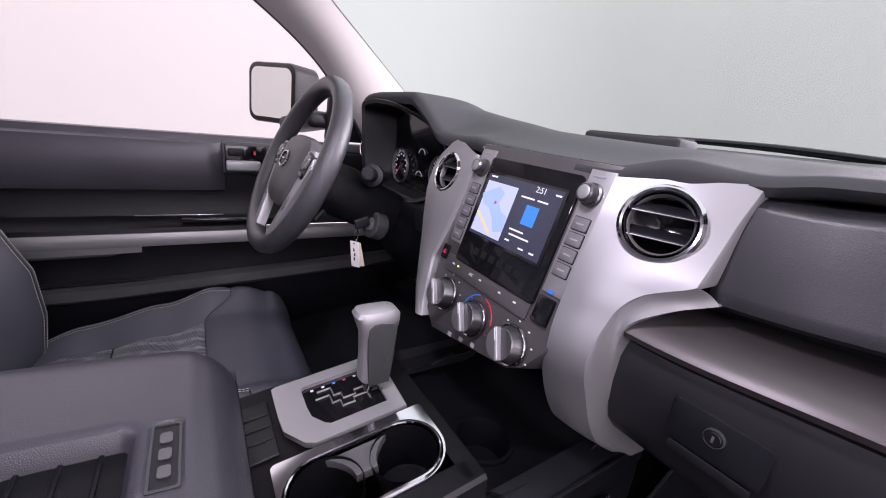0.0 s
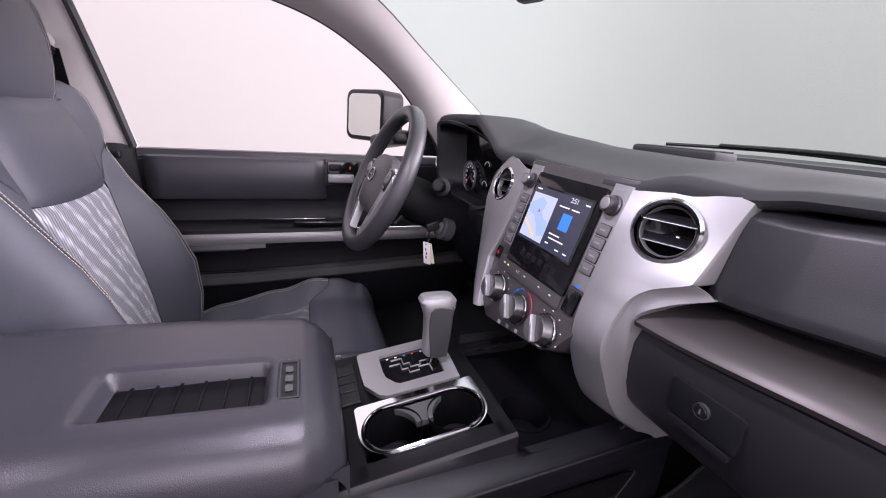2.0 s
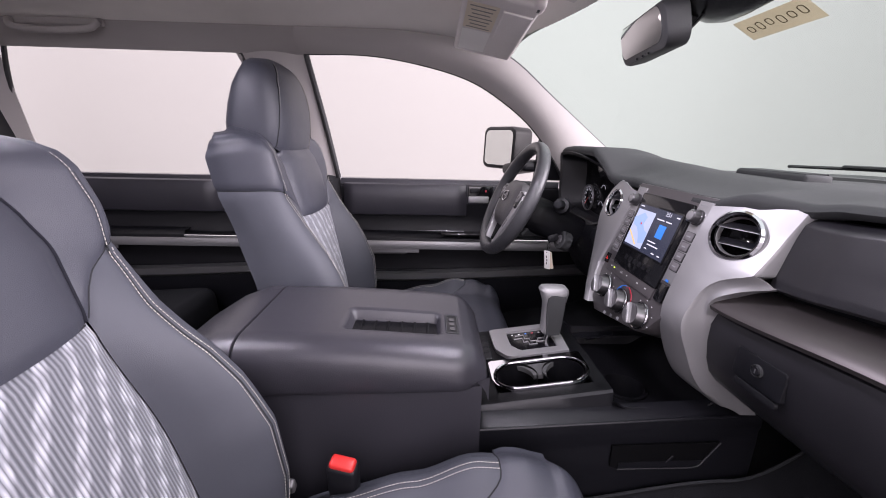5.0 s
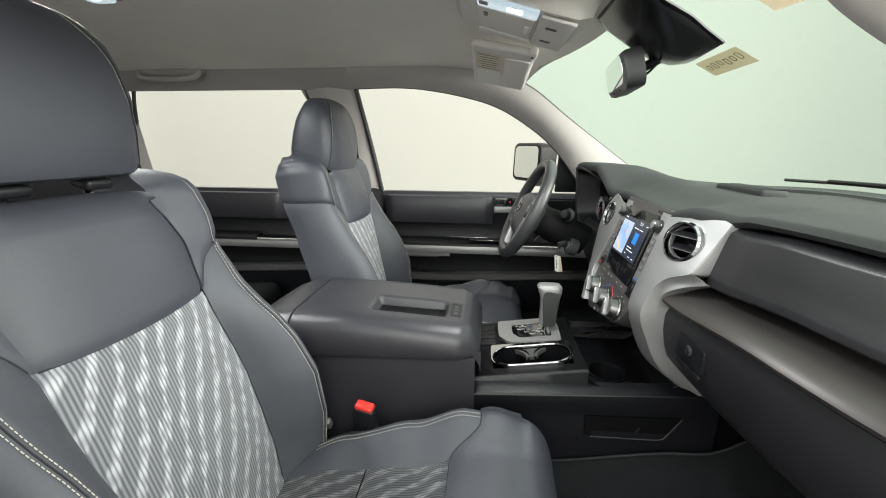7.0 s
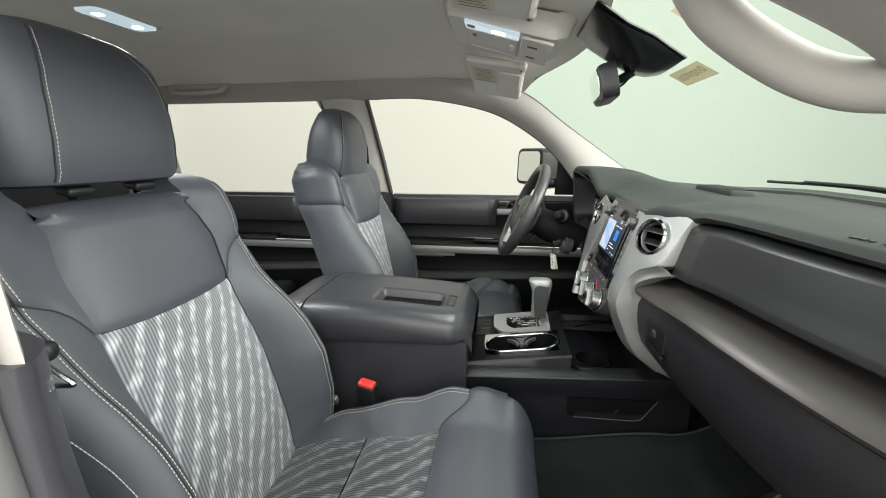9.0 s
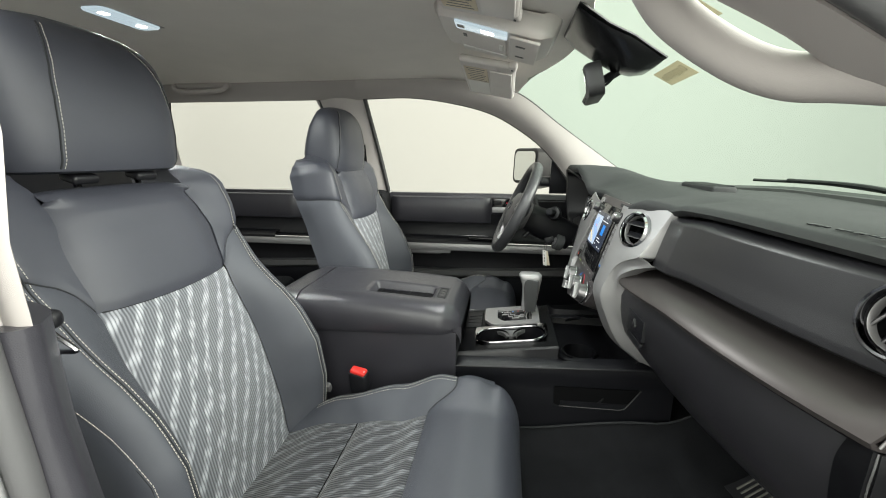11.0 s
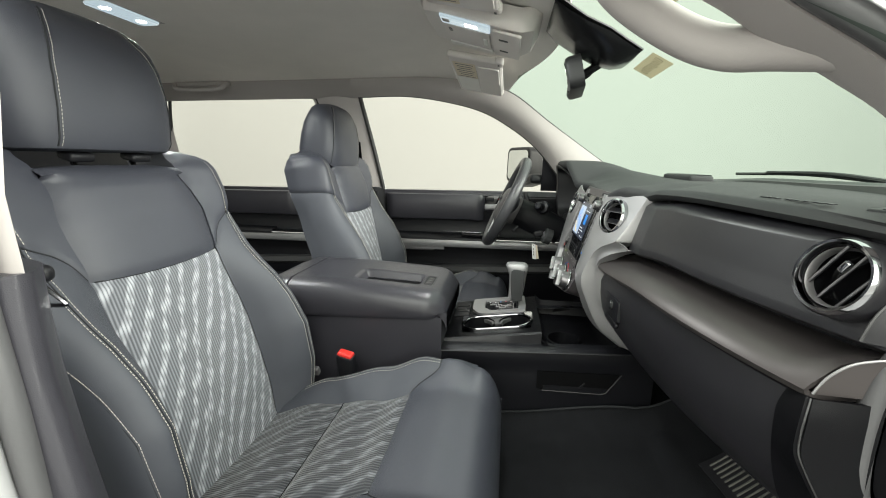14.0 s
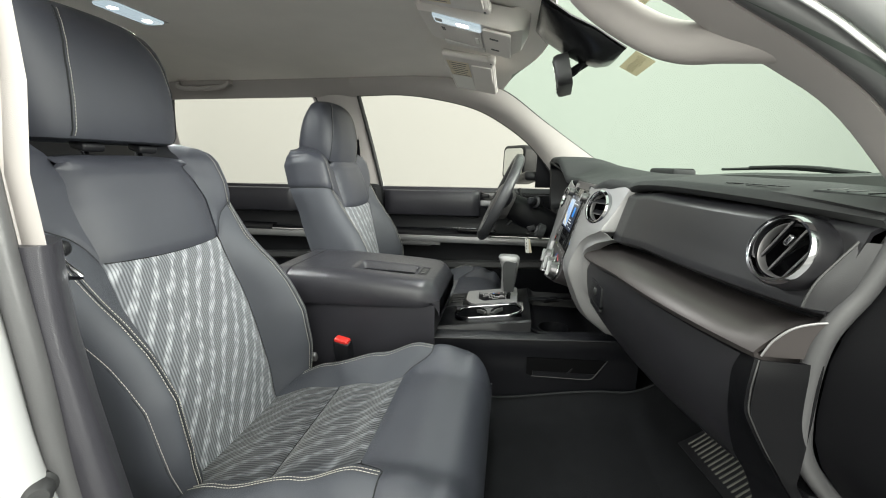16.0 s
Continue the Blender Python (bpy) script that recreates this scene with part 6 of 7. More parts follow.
def backrest(seat):
    tuck = lambda d, w=0.009, h=0.0045: -h * math.exp(-(d / w) ** 2)
    # woven middle and the plain panel above it
    rows = []
    for t in spread(0, 1, 30):
        row = []
        for s in spread(0, 1, 24):
            v = -0.02 + (ARCH(s) + 0.02) * t
            xi, oi, om = lerp(VALLEY_X, max(0, v)), lerp(VALLEY_O, max(0, v)), lerp(MIDDLE_O, v)
            x = (2 * s - 1) * (xi + 0.002)
            row.append(on_back(x, v, oi + (om - oi) * (1 - (x / xi) ** 4) + tuck(ARCH(s) - v) + tuck(xi - abs(x), 0.006, 0.003)))
        rows.append(row)
    uv = lambda i, j: (rows[i][j].x, rows[i][j].z)
    part("back_insert", grid(rows, uv=uv), WOVEN, seat, "pale woven cloth insert")
    rows = []
    roll = [(0.656, -0.008), (0.668, -0.020), (0.675, -0.040), (0.678, -0.09), (0.676, -0.15)]
    for t in spread(0, 1, 22):
        row = []
        for s in spread(0, 1, 24):
            v = ARCH(s) + (0.645 - ARCH(s)) * t
            xi, oi, om = lerp(VALLEY_X, v), lerp(VALLEY_O, v), lerp(MIDDLE_O, v)
            x = (2 * s - 1) * (xi + 0.002)
            row.append(on_back(x, v, oi + (om + 0.006 - oi) * (1 - (x / xi) ** 4) + tuck(v - ARCH(s)) + tuck(xi - abs(x), 0.008, 0.004)))
        rows.append(row)
    for v, o in roll:
        xi = lerp(VALLEY_X, v)
        rows.append([on_back((2 * s - 1) * (xi + 0.002), v - 0.006 * (2 * s - 1) ** 4, o - 0.004 * (2 * s - 1) ** 2) for s in spread(0, 1, 24)])
    part("back_top", grid(rows), CLOTH, seat, "dark blue-grey plain upper panel", 60)
    seam_line = [on_back((2 * s - 1) * lerp(VALLEY_X, ARCH(s)), ARCH(s), lerp(VALLEY_O, 0.46) + (lerp(MIDDLE_O, 0.46) - lerp(VALLEY_O, 0.46)) * (1 - (2 * s - 1) ** 4) - 0.0035) for s in spread(0.02, 0.98, 24)]
    part("seam", tube(seam_line, 0.0014, 6), SEAM, seat)
    ks = spread(0, 6, 40)
    for side in (-1, 1):
        rows = []
        for t in spread(0, 1, 40):
            row = []
            for k in ks:
                top = line(WING_SEAM, k)
                v = -0.02 + (top + 0.02) * t
                row.append(flank_point(side, k, v, tuck(top - v) + tuck(k - 2, 0.12, 0.002) + 0.0005))
            rows.append(row)
        part("back_bolster", grid(rows), CLOTH_SIDE, seat, "plain slate grey side bolster", 70)
        rows = []
        for t in spread(0, 1, 30):
            t = 1 - (1 - t) ** 1.5
            ring = []
            for k in ks:
                low = line(WING_SEAM, k)
                v = low + (0.722 - low) * t
                crown = BACK_UP * (line([(0.0, 0.017), (1.0, 0.013), (2.2, 0.004), (3.0, 0.0), (6.0, 0.0)], k) * max(0.0, (v - 0.60) / 0.122) ** 2)
                ring.append(crown + flank_point(side, k, v, tuck(v - low) + (tuck(k - 2, 0.12, 0.002) if v < 0.69 else 0) + 0.0015))
            v = 0.465 + (0.722 - 0.465) * t
            ring.append(on_back(side * (lerp(VALLEY_X, v) - 0.004), v + 0.014 * max(0.0, (v - 0.60) / 0.122) ** 2, lerp(REAR_O, v)))
            rows.append(ring)
        part("shoulder_wing", capped(rows), CLOTH, seat, "dark blue-grey shoulder wing", 60)
        # seams and their stitching
        part("seam", tube([flank_point(side, k, line(WING_SEAM, k), -0.0035) for k in spread(0.05, 5.95, 36)], 0.0014, 6), SEAM, seat)
        part("seam", tube([flank_point(side, 2, v, -0.0012) for v in spread(0.03, 0.69, 60)], 0.0012, 6), SEAM, seat)
        for k in (1.88, 2.16):
            part("stitching", dashes([flank_point(side, k, v, 0.0010) for v in spread(0.02, line(WING_SEAM, k) - 0.004, 70)], 0.0044, 0.0020, 0.0006), THREAD, seat, "pale double stitching")
        part("stitching", dashes([flank_point(side, 1.84, v, 0.0022) for v in spread(0.545, 0.672, 24)], 0.0044, 0.0020, 0.0006), THREAD, seat)
    trace = [(v, line([(0.0, 3.0), (0.22, 3.35), (0.33, 3.65), (0.43, 4.0)], v)) for v in spread(0.0, 0.43, 60)]
    part("side_stitching", dashes([flank_point(1, k, v, 0.0012) for v, k in trace], 0.0044, 0.0020, 0.0006), THREAD, seat, "pale single stitching")
    part("side_seam", tube([flank_point(1, k + 0.10, v, -0.0006) for v, k in trace], 0.0012, 6), SEAM, seat)
    # body behind the cloth panels
    rows = []
    for v, k in [(v, 1.0) for v in spread(-0.02, 0.62, 14)] + [(0.64, 0.99), (0.652, 0.97), (0.660, 0.93), (0.664, 0.85)]:
        w = (lerp(SIDE_X, max(0, v)) - 0.006) * k
        front, back = -0.03, lerp(REAR_O, v) - 0.028
        mid, dep = (front + back) / 2, (front - back) / 2 * k
        rows.append([on_back(w * math.copysign(abs(math.cos(a)) ** 0.45, math.cos(a)), v, mid + dep * math.copysign(abs(math.sin(a)) ** 0.6, math.sin(a))) for a in spread(0, 2 * math.pi * 43 / 44, 44)])
    part("back_shell", capped(rows), CLOTH, seat, "dark body of the backrest")


def front_seat():
    seat = thing("front_seat", "slate grey cloth front seat with woven insert and stitching", "seat", (0, 0, 0), "front seats")
    puffed = lambda s, t, h: h * (min(1, (1 - abs(2 * s - 1)) * 5) ** 0.5) * (min(1, (1 - abs(2 * t - 1)) * 5) ** 0.5) - 0.004
    backrest(seat)
    # cushion
    def cz(y):
        return lerp([(-0.20, 0.085), (-0.05, 0.128), (0.10, 0.166), (0.21, 0.202), (0.28, 0.207), (0.33, 0.200), (0.385, 0.165), (0.405, 0.115), (0.405, 0.05)], y)

    def cush(u, y, puff=0.0):
        w = lerp([(-0.2, 0.265), (0.0, 0.292), (0.25, 0.298), (0.40, 0.285)], y)
        a = abs(u)
        side = lerp([(0.50, 0.0), (0.78, 1.0), (1.0, 0.1)], a) * lerp([(-0.2, 0.025), (0.0, 0.040), (0.20, 0.044), (0.28, 0.034), (0.40, 0.008)], y)
        return Vector((u * w, y, cz(y) + side + puff))

    edge_u = lambda y: lerp([(-0.19, 0.60), (0.20, 0.50)], y)
    front_y = lambda u: 0.184 + 0.060 * lerp([(0.50, 0.0), (0.72, 1.0)], abs(u))
    nose = [(0.335 + 0.066 * math.sin(radians(a)), 0.096 + 0.104 * math.cos(radians(a))) for a in spread(8, 88, 11)] + [(0.400, 0.06), (0.394, 0.03)]
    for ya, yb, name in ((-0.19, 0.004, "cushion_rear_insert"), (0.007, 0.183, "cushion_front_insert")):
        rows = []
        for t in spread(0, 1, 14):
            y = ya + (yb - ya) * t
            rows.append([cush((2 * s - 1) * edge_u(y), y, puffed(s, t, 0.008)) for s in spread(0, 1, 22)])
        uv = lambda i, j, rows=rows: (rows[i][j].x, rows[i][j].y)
        part(name, grid(rows, uv=uv), WOVEN_SHADED, seat, "woven cloth cushion insert, its shade put into the colour")
    for s in (-1, 1):
        rows = []
        for t in spread(0, 1, 22):
            row = []
            for k in spread(0, 1, 14):
                u = edge_u(-0.19 + 0.39 * t) + (1 - edge_u(-0.19 + 0.39 * t)) * k
                row.append(cush(s * u, -0.19 + (front_y(u) + 0.19) * t, puffed(k, 0.5, 0.006) - 0.003 * math.exp(-((1 - t) / 0.03) ** 2)))
            e = row[-1]
            row += [e + Vector((s * 0.008, 0, -0.012)), e + Vector((s * 0.012, 0, -0.04)), e + Vector((s * 0.008, 0, -0.10)), e + Vector((s * -0.01, 0, -0.14))]
            rows.append(row)
        part("cushion_bolster", grid(rows), CLOTH_SIDE, seat)
        for off in (0.735, 0.765):
            part("stitching", dashes([cush(s * off, y, 0.0035) for y in spread(-0.12, 0.238, 44)], 0.0044, 0.0020, 0.0006), THREAD, seat)
        part("stitching", dashes([cush(s, y) + Vector((s * 0.0135, 0, -0.045)) for y in spread(-0.12, 0.25, 40)], 0.0044, 0.0020, 0.0006), THREAD, seat)
        part("seam", tube([cush(s * u, front_y(u), -0.001) for u in spread(0.50, 1.0, 16)], 0.0014, 6), SEAM, seat)
    rows = []
    for t in spread(0, 1, 12):
        rows.append([cush(u, front_y(u) + (0.335 - front_y(u)) * t, 0.005 - 0.006 * math.exp(-(t / 0.10) ** 2)) for u in spread(-1, 1, 50)])
    for y, z in nose:
        rows.append([Vector((cush(u, 0.335).x * (1 - 0.02 * (0.18 - z) * 5), y - 0.05 * max(0, abs(u) - 0.75) ** 2 * 8, z + 0.004 + (cush(u, 0.335).z - cz(0.335)) * max(0, (z - 0.05) / 0.12))) for u in spread(-1, 1, 50)])
    part("cushion_front", grid(rows), CLOTH, seat, "plain dark front of the cushion", 80)
    # side skirts and base
    for s in (-1, 1):
        rows = []
        for y in spread(-0.19, 0.40, 12):
            e = cush(s, min(y, 0.33))
            zt = e.z - 0.0 if y < 0.34 else 0.13
            rows.append([(e.x + s * 0.004 - s * 0.05 * max(0, y - 0.34), y, zt - 0.02), (e.x + s * 0.008 - s * 0.05 * max(0, y - 0.34), y, zt - 0.06), (e.x - s * 0.01, y, 0.03)])
        part("side_skirt", solid(grid(rows), 0.006), CLOTH, seat)
    part("base", box((0, 0.08, 0.03), (0.46, 0.50, 0.10), 0.02), BLACK, seat)
    # headrest and its posts
    hr = []
    head = ((0.750, -0.364, -0.500, 0.140), (0.754, -0.356, -0.512, 0.152), (0.770, -0.350, -0.520, 0.161), (0.82, -0.347, -0.522, 0.165), (0.87, -0.350, -0.514, 0.166), (0.92, -0.361, -0.500, 0.164), (0.955, -0.376, -0.482, 0.156), (0.978, -0.392, -0.472, 0.140), (0.992, -0.406, -0.462, 0.112), (1.000, -0.420, -0.450, 0.06))
    for z, f, b, w in head:
        ring = []
        for a in spread(0, 2 * math.pi * 39 / 40, 40):
            cx, sx = math.cos(a), math.sin(a)
            px = w * math.copysign(abs(cx) ** 0.42, cx)
            mid, dep = (f + b) / 2, (f - b) / 2
            py = mid + dep * math.copysign(abs(sx) ** 0.62, sx)
            ring.append(Vector((px, py + (0.012 * (1 - (px / 0.166) ** 2) - 0.008 if sx > 0 else 0), z)))
        hr.append(ring)
    part("headrest", capped(hr), CLOTH, seat, "dark blue-grey headrest")
    for s in (-1, 1):
        pts = []
        for z in spread(0.758, 0.985, 34):
            f = line([(a[0], a[1]) for a in head], z)
            w = line([(a[0], a[3]) for a in head], z)
            k = (curve([(0.755, 0.107), (0.87, 0.100), (0.955, 0.082), (0.99, 0.068)], z) + (0.0 if s > 0 else 0.034 * lerp([(0.93, 1.0), (0.99, 0.4)], z))) / w
            dep = (f - line([(a[0], a[2]) for a in head], z)) / 2
            sy = (1 - k ** (2 / 0.42)) ** 0.5
            pts.append(Vector((s * k * w, f - dep + dep * sy ** 0.62 + 0.012 * (1 - (k * w / 0.166) ** 2) - 0.0075, z)))
        if pts:
            part("headrest_stitching", dashes([p + Vector((-s * 0.005, 0.0015, 0)) for p in pts], 0.0044, 0.0020, 0.0006), THREAD, seat, "pale stitching")
            part("headrest_seam", tube(pts, 0.0014, 6), SEAM, seat)
        part("headrest_post", tube([(s * 0.06, -0.385, 0.70), (s * 0.06, -0.41, 0.78)], 0.006, 8), CHROME, seat)
        part("post_sleeve", box((s * 0.06, -0.385, 0.742), (0.046, 0.034, 0.016), 0.006, (-15, 0, 0)), BLACK, seat, "black headrest sleeve")
    part("recline_hinge", box((-0.268, -0.128, 0.158), (0.018, 0.036, 0.026), 0.006, (0, 20, 0)), SILVER_DARK, seat)
    return seat


PASSENGER, DRIVER = (0.553, 0.0, 0.0), (-0.43, 0.012, -0.005)
seat = front_seat()
seat.location = PASSENGER
seat["label"] = "slate grey cloth passenger seat with woven insert and stitching"
other = copy_thing(seat, Matrix.Translation(DRIVER) @ pose(0, -0.17, 0.09, -4, 0, 0) @ pose(0, 0.17, -0.09) @ Matrix.Diagonal((-1, 1, 1, 1)))
for piece in other.children:
    if piece.name.startswith("headrest"):
        piece.matrix_basis = Matrix.Translation((0, 0, -0.012)) @ piece.matrix_basis
for child in list(other.children):
    if child.name.startswith("headrest"):
        child.matrix_basis = Matrix.Translation((0, 0.008, -0.034)) @ child.matrix_basis
other["label"] = "slate grey cloth driver's seat behind the steering wheel"

# rear bench, half hidden; the dark of the rear cab is in its cloth colour
bench = thing("rear_bench", "grey cloth rear bench seat with shade put into its colour", "bench seat", (-0.1, -1.15, 0))
part("bench_cushion", box((-0.05, -1.02, 0.04), (1.45, 0.48, 0.16), 0.05, (4, 0, 0), 5), SHADED_CLOTH, bench)
part("bench_back", box((-0.05, -1.32, 0.18), (1.45, 0.14, 0.36), 0.05, (-10, 0, 0), 5), SHADED_CLOTH, bench)
part("bench_base", box((-0.05, -1.05, -0.01), (1.30, 0.40, 0.04), 0.02), BLACK, bench)


# ---- seat belts ----
def belts():
    b = thing("seat_belt_buckle", "black seat belt buckle with a red release button", "belt buckle", (0.29, -0.02, 0.12))
    m = (-6, 14, -12)
    part("buckle_body", box((0.300, -0.020, 0.190), (0.030, 0.052, 0.085), 0.008, m), BLACK, b)
    part("release_button", box((0.310, -0.018, 0.229), (0.024, 0.044, 0.018), 0.006, m), RED, b, "red release button")
    part("buckle_strap", box((0.285, -0.022, 0.11), (0.016, 0.040, 0.10), 0.004, m), BLACK, b)
    part("anchor_foot", box((0.278, -0.022, 0.05), (0.03, 0.05, 0.10), 0.004), BLACK, b)
    s = thing("seat_belt", "black seat belt latch tongue hanging at the passenger pillar", "seat belt", (0.88, -0.19, 0.5))
    part("belt_webbing", box((0.872, -0.255, 0.45), (0.004, 0.045, 0.75), 0.001, (8, 0, 0)), BLACK, s)
    part("tongue_body", box((0.868, -0.165, 0.602), (0.020, 0.045, 0.022), 0.010, (0, 0, 25), 4), BLACK, s)
    corners = [Vector((0.866, -0.160, 0.592)), Vector((0.858, -0.132, 0.562)), Vector((0.866, -0.168, 0.562))]
    part("tongue", tube(smooth_path([a.lerp(b, t) for a, b in zip(corners, corners[1:] + corners[:1]) for t in (0.12, 0.5, 0.88)], 3, True), 0.0028, 6, True), CHROME, s, "bright triangular latch loop")
    d = thing("seat_belt", "grey seat belt with upper guide at the driver's pillar", "seat belt", (-0.72, -0.38, 0.8))
    part("belt_webbing", solid(grid([[(-0.715 - 0.0 * t - 0.06 * t, -0.36 - 0.025, 0.83 - 0.75 * t), (-0.70 - 0.06 * t, -0.335 + 0.03 * t, 0.83 - 0.75 * t)] for t in spread(0, 1, 6)]), 0.002), PLASTIC, d)
    part("belt_guide", turned([(0.022, 0), (0.022, 0.012), (0.014, 0.016), (0, 0.016)], (-0.715, -0.37, 0.845), (1, 0.2, 0)), TRIM, d)
    part("belt_loop", tube([(-0.70, -0.37 + 0.024 * math.cos(a), 0.825 + 0.013 * math.sin(a)) for a in spread(0, 5.9, 16)], 0.004, 6, True), BLACK, d)
    part("tongue_body", box((-0.80, -0.30, 0.575), (0.02, 0.03, 0.02), 0.005), BLACK, d)


belts()


# ---- overhead ----
def overhead():
    oc = thing("overhead_console", "beige overhead console with lit map lamp and switches", "overhead console", (0.05, 0.28, 1.1))
    rows = []
    for y, x0, x1, z in ((0.155, -0.04, 0.16, 1.128), (0.168, -0.066, 0.184, 1.106), (0.20, -0.072, 0.190, 1.098), (0.28, -0.074, 0.192, 1.076), (0.36, -0.074, 0.192, 1.054), (0.41, -0.068, 0.186, 1.044), (0.440, -0.055, 0.172, 1.052), (0.46, -0.03, 0.15, 1.085)):
        rows.append([(x0, y, z + 0.05), (x0 + 0.004, y, z + 0.012), (x0 + 0.014, y, z), ((x0 + x1) / 2, y, z - 0.003), (x1 - 0.014, y, z), (x1 - 0.004, y, z + 0.012), (x1, y, z + 0.05)])
    part("housing", capped(rows), TRIM_LIT, oc, "beige moulded housing")
    om = plane_at((0.06, 0.28, 1.0735), (1, 0, 0), (0, -0.963, 0.268))
    def put(name, x, y, w, h, t, material, label="", parent=None, r=0.003):
        bm = box((x, -y, t / 2 - 0.002), (w, h, t), r)
        bmesh.ops.transform(bm, matrix=om, verts=bm.verts)
        return part(name, bm, material, parent or oc, label)
    lens = put("lamp_lens", 0.097, -0.010, 0.052, 0.130, 0.007, LENS, "lit white lamp lens")
    put("lamp_bulb", 0.097, 0.006, 0.022, 0.034, 0.0085, BULB, "", lens)
    put("lamp_switch", 0.097, -0.060, 0.022, 0.020, 0.0085, TRIM, "", lens)
    put("lamp_lens", -0.110, -0.010, 0.036, 0.130, 0.006, WHITE, "unlit lamp lens")
    put("glasses_box", 0.0, -0.010, 0.142, 0.125, 0.008, TRIM_LIT)
    put("box_latch", 0.0, 0.040, 0.052, 0.012, 0.011, WHITE)
    put("box_slot", 0.035, -0.055, 0.030, 0.012, 0.009, SEAL)
    put("switch_block", 0.0, 0.098, 0.215, 0.075, 0.008, TRIM_LIT)
    put("switch", 0.050, 0.090, 0.014, 0.026, 0.0095, SEAL)
    put("switch", -0.050, 0.090, 0.014, 0.026, 0.0095, SEAL)
    dl = thing("dome_lamp", "lit white rear dome lamp in the headliner", "ceiling lamp", (0.17, -0.70, 1.14))
    part("dome_bezel", box((0.17, -0.69, 1.143), (0.20, 0.085, 0.012), 0.006), TRIM, dl)
    part("dome_lens", slab(rounded(0.185, 0.070, 0.020, 6), 0.008, plane_at((0.17, -0.69, 1.131), (1, 0, 0), (0, -1, 0)), 0.004), LENS, dl, "lit white lens")
    for x in (0.115, 0.225):
        part("bulb", turned([(0, 0.002), (0.010, 0.0015), (0.014, 0.0)], (x, -0.69, 1.1312), (0, 0, -1), 20), BULB, dl)

    def visor(name, label, cx, side, z):
        v = thing(name, label, "sun visor", (cx, 0.27, 1.03), "sun visors")
        m = pose(cx, 0.272, z, -11, 5 * side, 0)
        def put(pname, bm, material, plabel=""):
            bmesh.ops.transform(bm, matrix=m, verts=bm.verts)
            return part(pname, bm, material, v, plabel)
        put("visor_panel", box((0, 0, 0), (0.395, 0.175, 0.022), 0.010, None, 4), TRIM_LIT, "beige visor panel")
        put("mirror_flap", box((side * -0.06, 0.045, -0.0125), (0.17, 0.07, 0.006), 0.003), TRIM_LIT)
        put("warning_label", box((side * -0.08, -0.036, -0.0122), (0.15, 0.075, 0.001), 0), PAPER, "yellowish printed label")
        put("white_label", box((side * 0.085, -0.036, -0.0122), (0.16, 0.075, 0.001), 0), WHITE, "white printed label")
        for i in range(7):
            put("label_line", box((side * (-0.14 + 0.021 * i), -0.036, -0.0128), (0.005, 0.060 - 0.008 * (i % 3), 0.0006), 0), SEAL)
        put("hinge_clip", box((side * -0.185, 0.080, 0.0), (0.045, 0.026, 0.022), 0.008), TRIM_LIT)
        put("hinge_mark", box((side * -0.185, 0.080, -0.012), (0.012, 0.006, 0.002), 0.001), SEAL)
        put("hinge_rod", tube([(-0.18, 0.084, 0), (0.18, 0.084, 0)], 0.006, 8), TRIM_LIT)
        return v

    visor("sun_visor", "beige driver's sun visor with warning labels, folded up", -0.285, -1, 1.040)
    visor("sun_visor", "beige passenger sun visor, folded up", 0.425, 1, 1.078)

    # inside mirror and camera box
    rm = thing("rear_view_mirror", "black inside mirror on a windshield stalk", "mirror", (0.0, 0.55, 0.97))
    mm = plane_at((-0.028, 0.545, 0.968), (0.993, -0.115, 0.0), (0.0, -0.24, 0.97))
    part("mirror_shell", slab(rounded(0.240, 0.085, 0.030, 7), 0.042, mm, 0.012), RUBBER, rm, "satin black shell")
    part("mirror_glass", slab(rounded(0.208, 0.062, 0.024, 7), 0.001, mm @ pose(0, 0.004, 0.0015)), MIRROR, rm, "mirror glass")
    for i in range(3):
        part("mirror_button", slab(rounded(0.014, 0.005, 0.002), 0.003, mm @ pose(-0.03 + 0.03 * i, -0.036, 0.002)), BLACK, rm)
    part("stalk", tube(smooth_path([(0.0, 0.565, 0.968), (0.02, 0.60, 0.985), (0.04, 0.635, 1.005)], 5), 0.011, 10), BLACK, rm)
    part("cable", tube(smooth_path([(0.03, 0.565, 0.955), (0.055, 0.59, 0.962), (0.06, 0.61, 0.985), (0.05, 0.63, 1.01)], 6), 0.003, 6), BLACK, rm)
    cb = thing("sensor_housing", "black driving camera housing behind the mirror on the windshield", "camera housing", (0.05, 0.6, 1.05))
    rows = []
    # a flat-topped wedge against the glass, broad under the headliner and narrow at its nose
    for y, z, w, h in ((0.478, 1.088, 0.185, 0.010), (0.505, 1.070, 0.180, 0.018), (0.555, 1.052, 0.152, 0.030), (0.605, 1.038, 0.128, 0.043), (0.618, 1.034, 0.120, 0.044), (0.650, 1.019, 0.106, 0.036), (0.680, 1.004, 0.093, 0.018), (0.691, 0.999, 0.088, 0.006)):
        half = [(1.0, 0.0), (0.985, -0.10), (0.93, -0.26), (0.66, -0.62), (0.46, -0.88), (0.32, -0.98), (0.12, -1.02)]
        rows.append([Vector((0.062 + w * u, y, z + h * v)) for u, v in half] + [Vector((0.062 - w * line([(0.478, 0.2), (0.60, 0.75), (0.66, 1.0)], y) * u, y, z + h * v)) for u, v in half[::-1]] + [Vector((0.062, y, z + 0.002))])
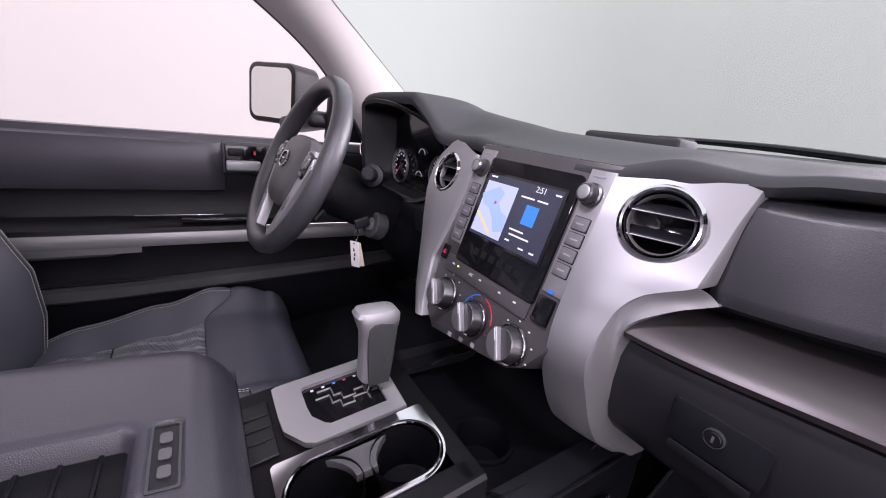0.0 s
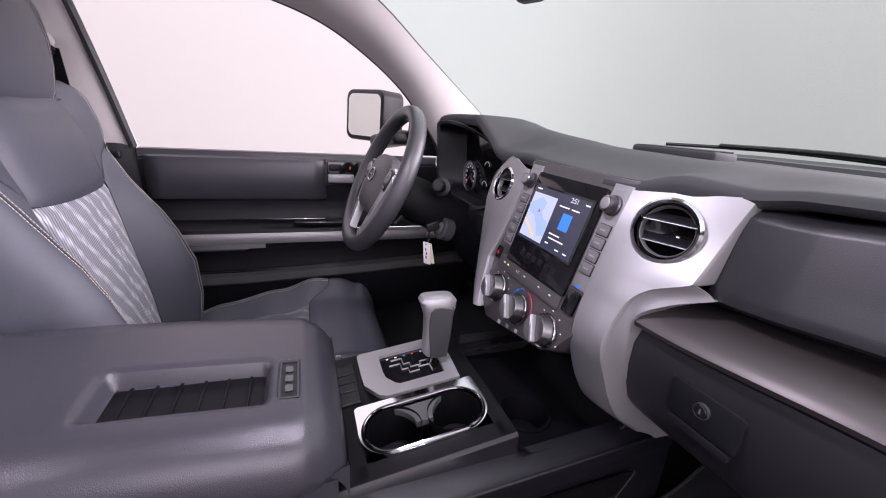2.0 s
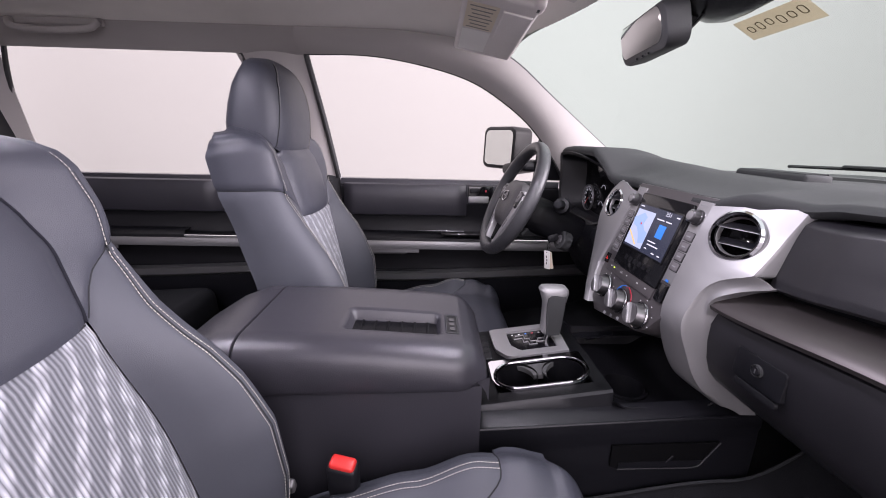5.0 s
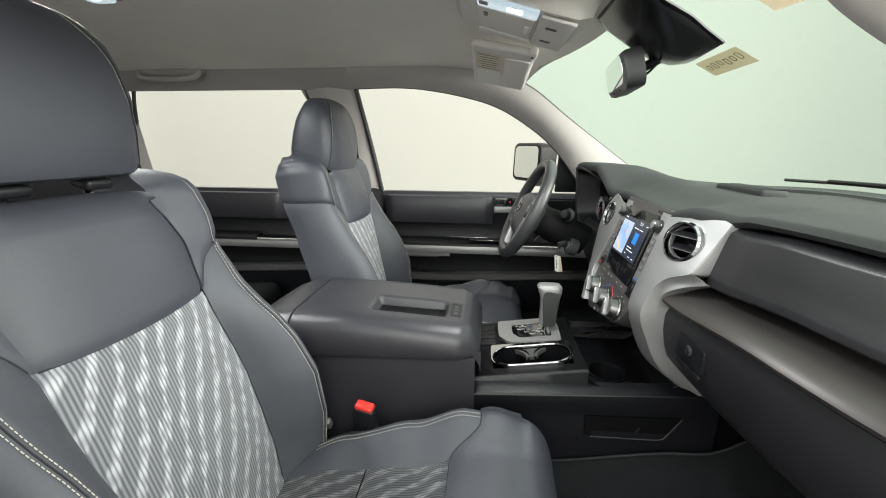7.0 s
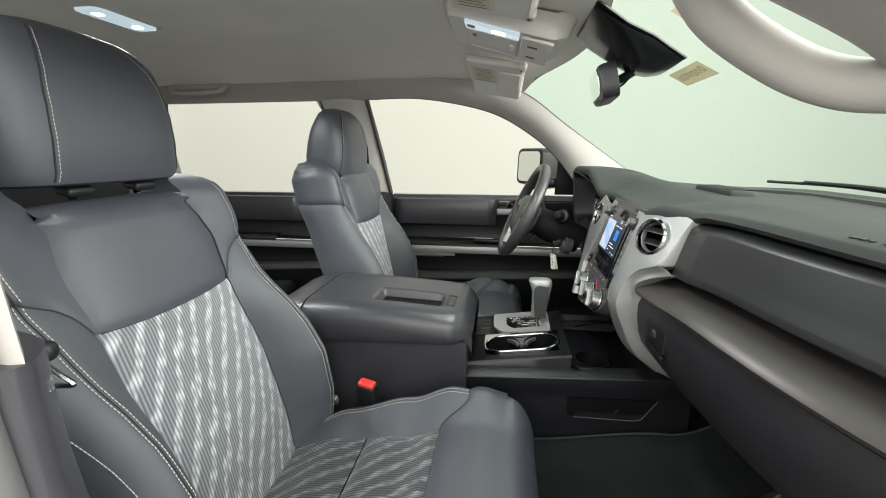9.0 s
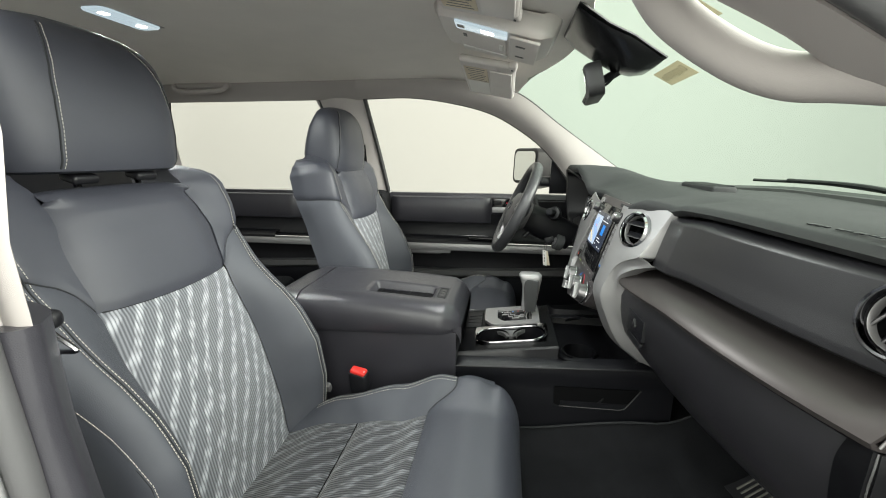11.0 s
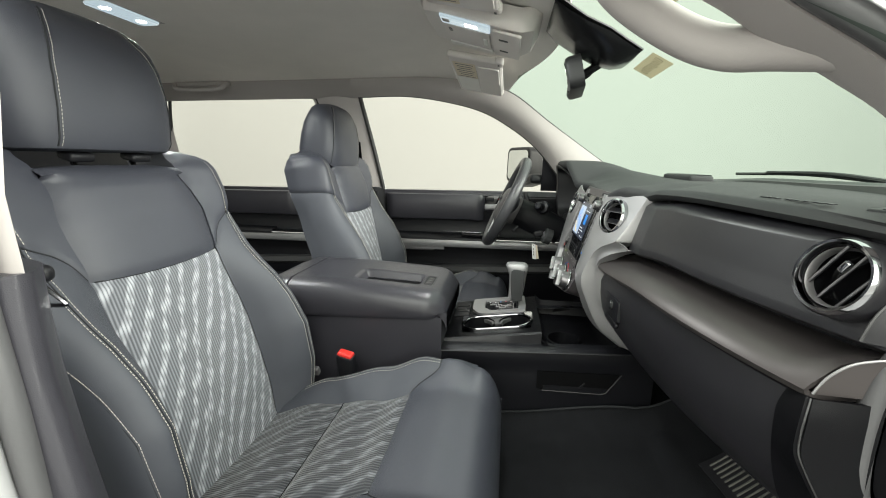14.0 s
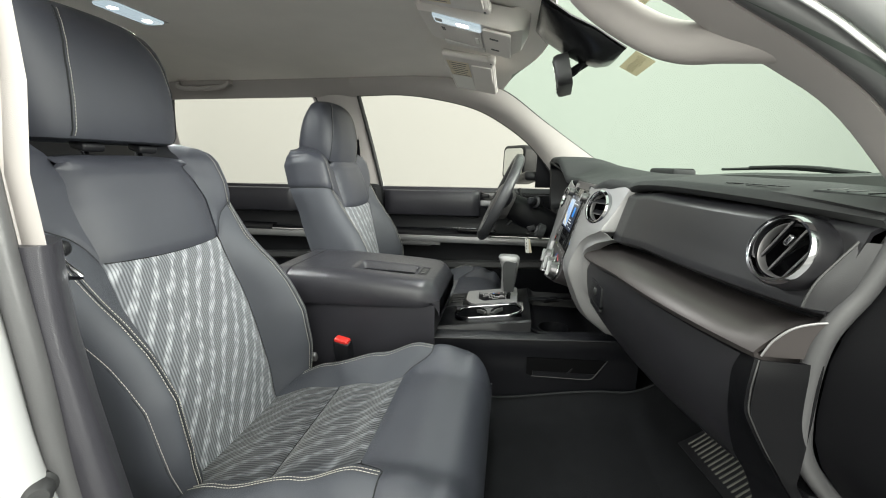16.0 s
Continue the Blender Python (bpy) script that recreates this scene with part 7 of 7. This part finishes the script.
    part("base_plate", solid(grid([[(0.062 + w * u, y, z + 0.004) for u in (-0.9 if y > 0.6 else -0.3, 0.0, 1.07)] for y, z, w in ((0.480, 1.090, 0.185), (0.55, 1.056, 0.154), (0.612, 1.038, 0.125), (0.65, 1.021, 0.106), (0.697, 0.999, 0.088))]), 0.003), RUBBER, cb, "thin black base plate against the glass")
    part("housing", capped(rows), mat("black_satin_plastic", (0.008, 0.008, 0.009), 0.24), cb)
    # papers on the glass
    for nm, c, s, rot, lab in (("paper_note", (0.070, 0.745, 0.981), (0.158, 0.056), 2, "tan paper note with handwriting on the windshield"), ("paper_note", (0.47, 0.600, 1.000), (0.13, 0.075), -8, "tan printed paper on the windshield")):
        pn = thing(nm, lab, "paper note", c, "papers on the glass")
        f = plane_at(c, (0.998, 0.03 if c[0] < 0.2 else -0.10, 0), (0.04, -0.87, 0.48)) @ pose(0, 0, 0, 0, 0, rot)
        part("sheet", slab([(-s[0] / 2, -s[1] / 2), (s[0] / 2, -s[1] / 2), (s[0] / 2, s[1] / 2), (-s[0] / 2, s[1] / 2)], 0.0006, f), NOTE, pn)
        for i in range(6):
            part("mark", ring_plate(rounded(0.014, 0.018 + 0.004 * (i % 2), 0.006), rounded(0.010, 0.014 + 0.004 * (i % 2), 0.004), 0.0003, f @ pose(-s[0] * 0.36 + i * s[0] * 0.145, 0.002 * (i % 3), 0.0008)), SCRAWL, pn)
    # grab handles
    gh = thing("grab_handle", "pale moulded grab handle on the passenger windshield pillar", "grab handle", (0.70, 0.55, 0.9))
    pts = smooth_path([(0.722, 0.455, 1.075), (0.708, 0.468, 1.030), (0.695, 0.483, 0.980), (0.690, 0.507, 0.943), (0.695, 0.540, 0.912), (0.706, 0.590, 0.878), (0.720, 0.628, 0.862), (0.742, 0.664, 0.858), (0.770, 0.706, 0.852)], 8)
    n = len(pts)
    part("grip", tube(pts, [0.0265 - 0.004 * math.sin(math.pi * i / (n - 1)) for i in range(n)], 20), TRIM, gh)
    joint = smooth_path([(0.752, 0.648, 0.881), (0.762, 0.668, 0.866), (0.760, 0.684, 0.853), (0.748, 0.690, 0.841)], 6)
    part("joint_line", tube(joint, 0.0012, 6), SEAM, gh, "thin dark joint at the handle's foot")
    rg = thing("grab_handle", "pale folded grab handle above the rear door", "grab handle", (-0.60, -1.1, 1.08))
    pts = smooth_path([(-0.60, -1.24, 1.098), (-0.585, -1.22, 1.075), (-0.578, -1.15, 1.066), (-0.578, -1.05, 1.066), (-0.585, -0.98, 1.075), (-0.60, -0.96, 1.098)], 6)
    part("grip", tube(pts, 0.011, 10), TRIM, rg)
    part("mount", box((-0.615, -1.1, 1.10), (0.02, 0.30, 0.03), 0.008), TRIM, rg)


overhead()


# ---- outside mirror and wipers ----
def outside():
    m = thing("side_mirror", "black outside mirror with square glass on the driver's door", "side mirror", (-0.9, 0.5, 0.6))
    f = plane_at((-1.095, 0.44, 0.725), (0.82, 0.57, 0), (0, 0.05, 1))
    part("mirror_shell", slab(rounded(0.215, 0.195, 0.035, 6), 0.11, f, 0.012), BLACK, m, "black shell")
    part("mirror_glass", slab(rounded(0.180, 0.160, 0.026, 6), 0.002, f @ pose(0.002, 0, 0.0015)), MIRROR, m, "mirror glass")
    part("mirror_arm", box((-0.93, 0.52, 0.645), (0.24, 0.09, 0.05), 0.018, (0, -8, 12)), BLACK, m)
    part("sail_panel", slab([(0.0, 0.0), (0.16, 0.0), (0.03, 0.20), (0.0, 0.19)][::-1], 0.02, plane_at((-0.826, 0.555, 0.60), (0, 1, 0), (0.27, 0, 0.96)).copy()), BLACK, m, "black triangular sail panel")
    w = thing("windshield_wiper", "black wiper arm resting at the windshield base", "wiper", (0.1, 1.16, 0.70))
    part("arm", tube(smooth_path([(0.35, 1.13, 0.703), (0.1, 1.175, 0.715), (-0.15, 1.18, 0.713)], 6), 0.006, 8), BLACK, w)
    part("blade", tube(smooth_path([(0.30, 1.16, 0.703), (0.0, 1.19, 0.712), (-0.30, 1.17, 0.706)], 6), 0.005, 6), RUBBER, w)
    rows = [[(x, 1.15 - 0.29 * (abs(x) / 0.855) ** 2.2 + d, lerp([(-0.5, 0.668), (0.0, 0.688)], x) + 0.030 * (max(0.0, x) / 0.855) ** 2 + z) for d, z in ((-0.045, -0.05), (-0.025, 0.0), (0.0, 0.006), (0.05, 0.0), (0.20, -0.02))] for x in spread(-0.86, 0.86, 40)]
    setting(link("trim_cowl", solid(grid(rows), 0.006), RUBBER), "black cowl strip below the windshield", "cowl")


outside()
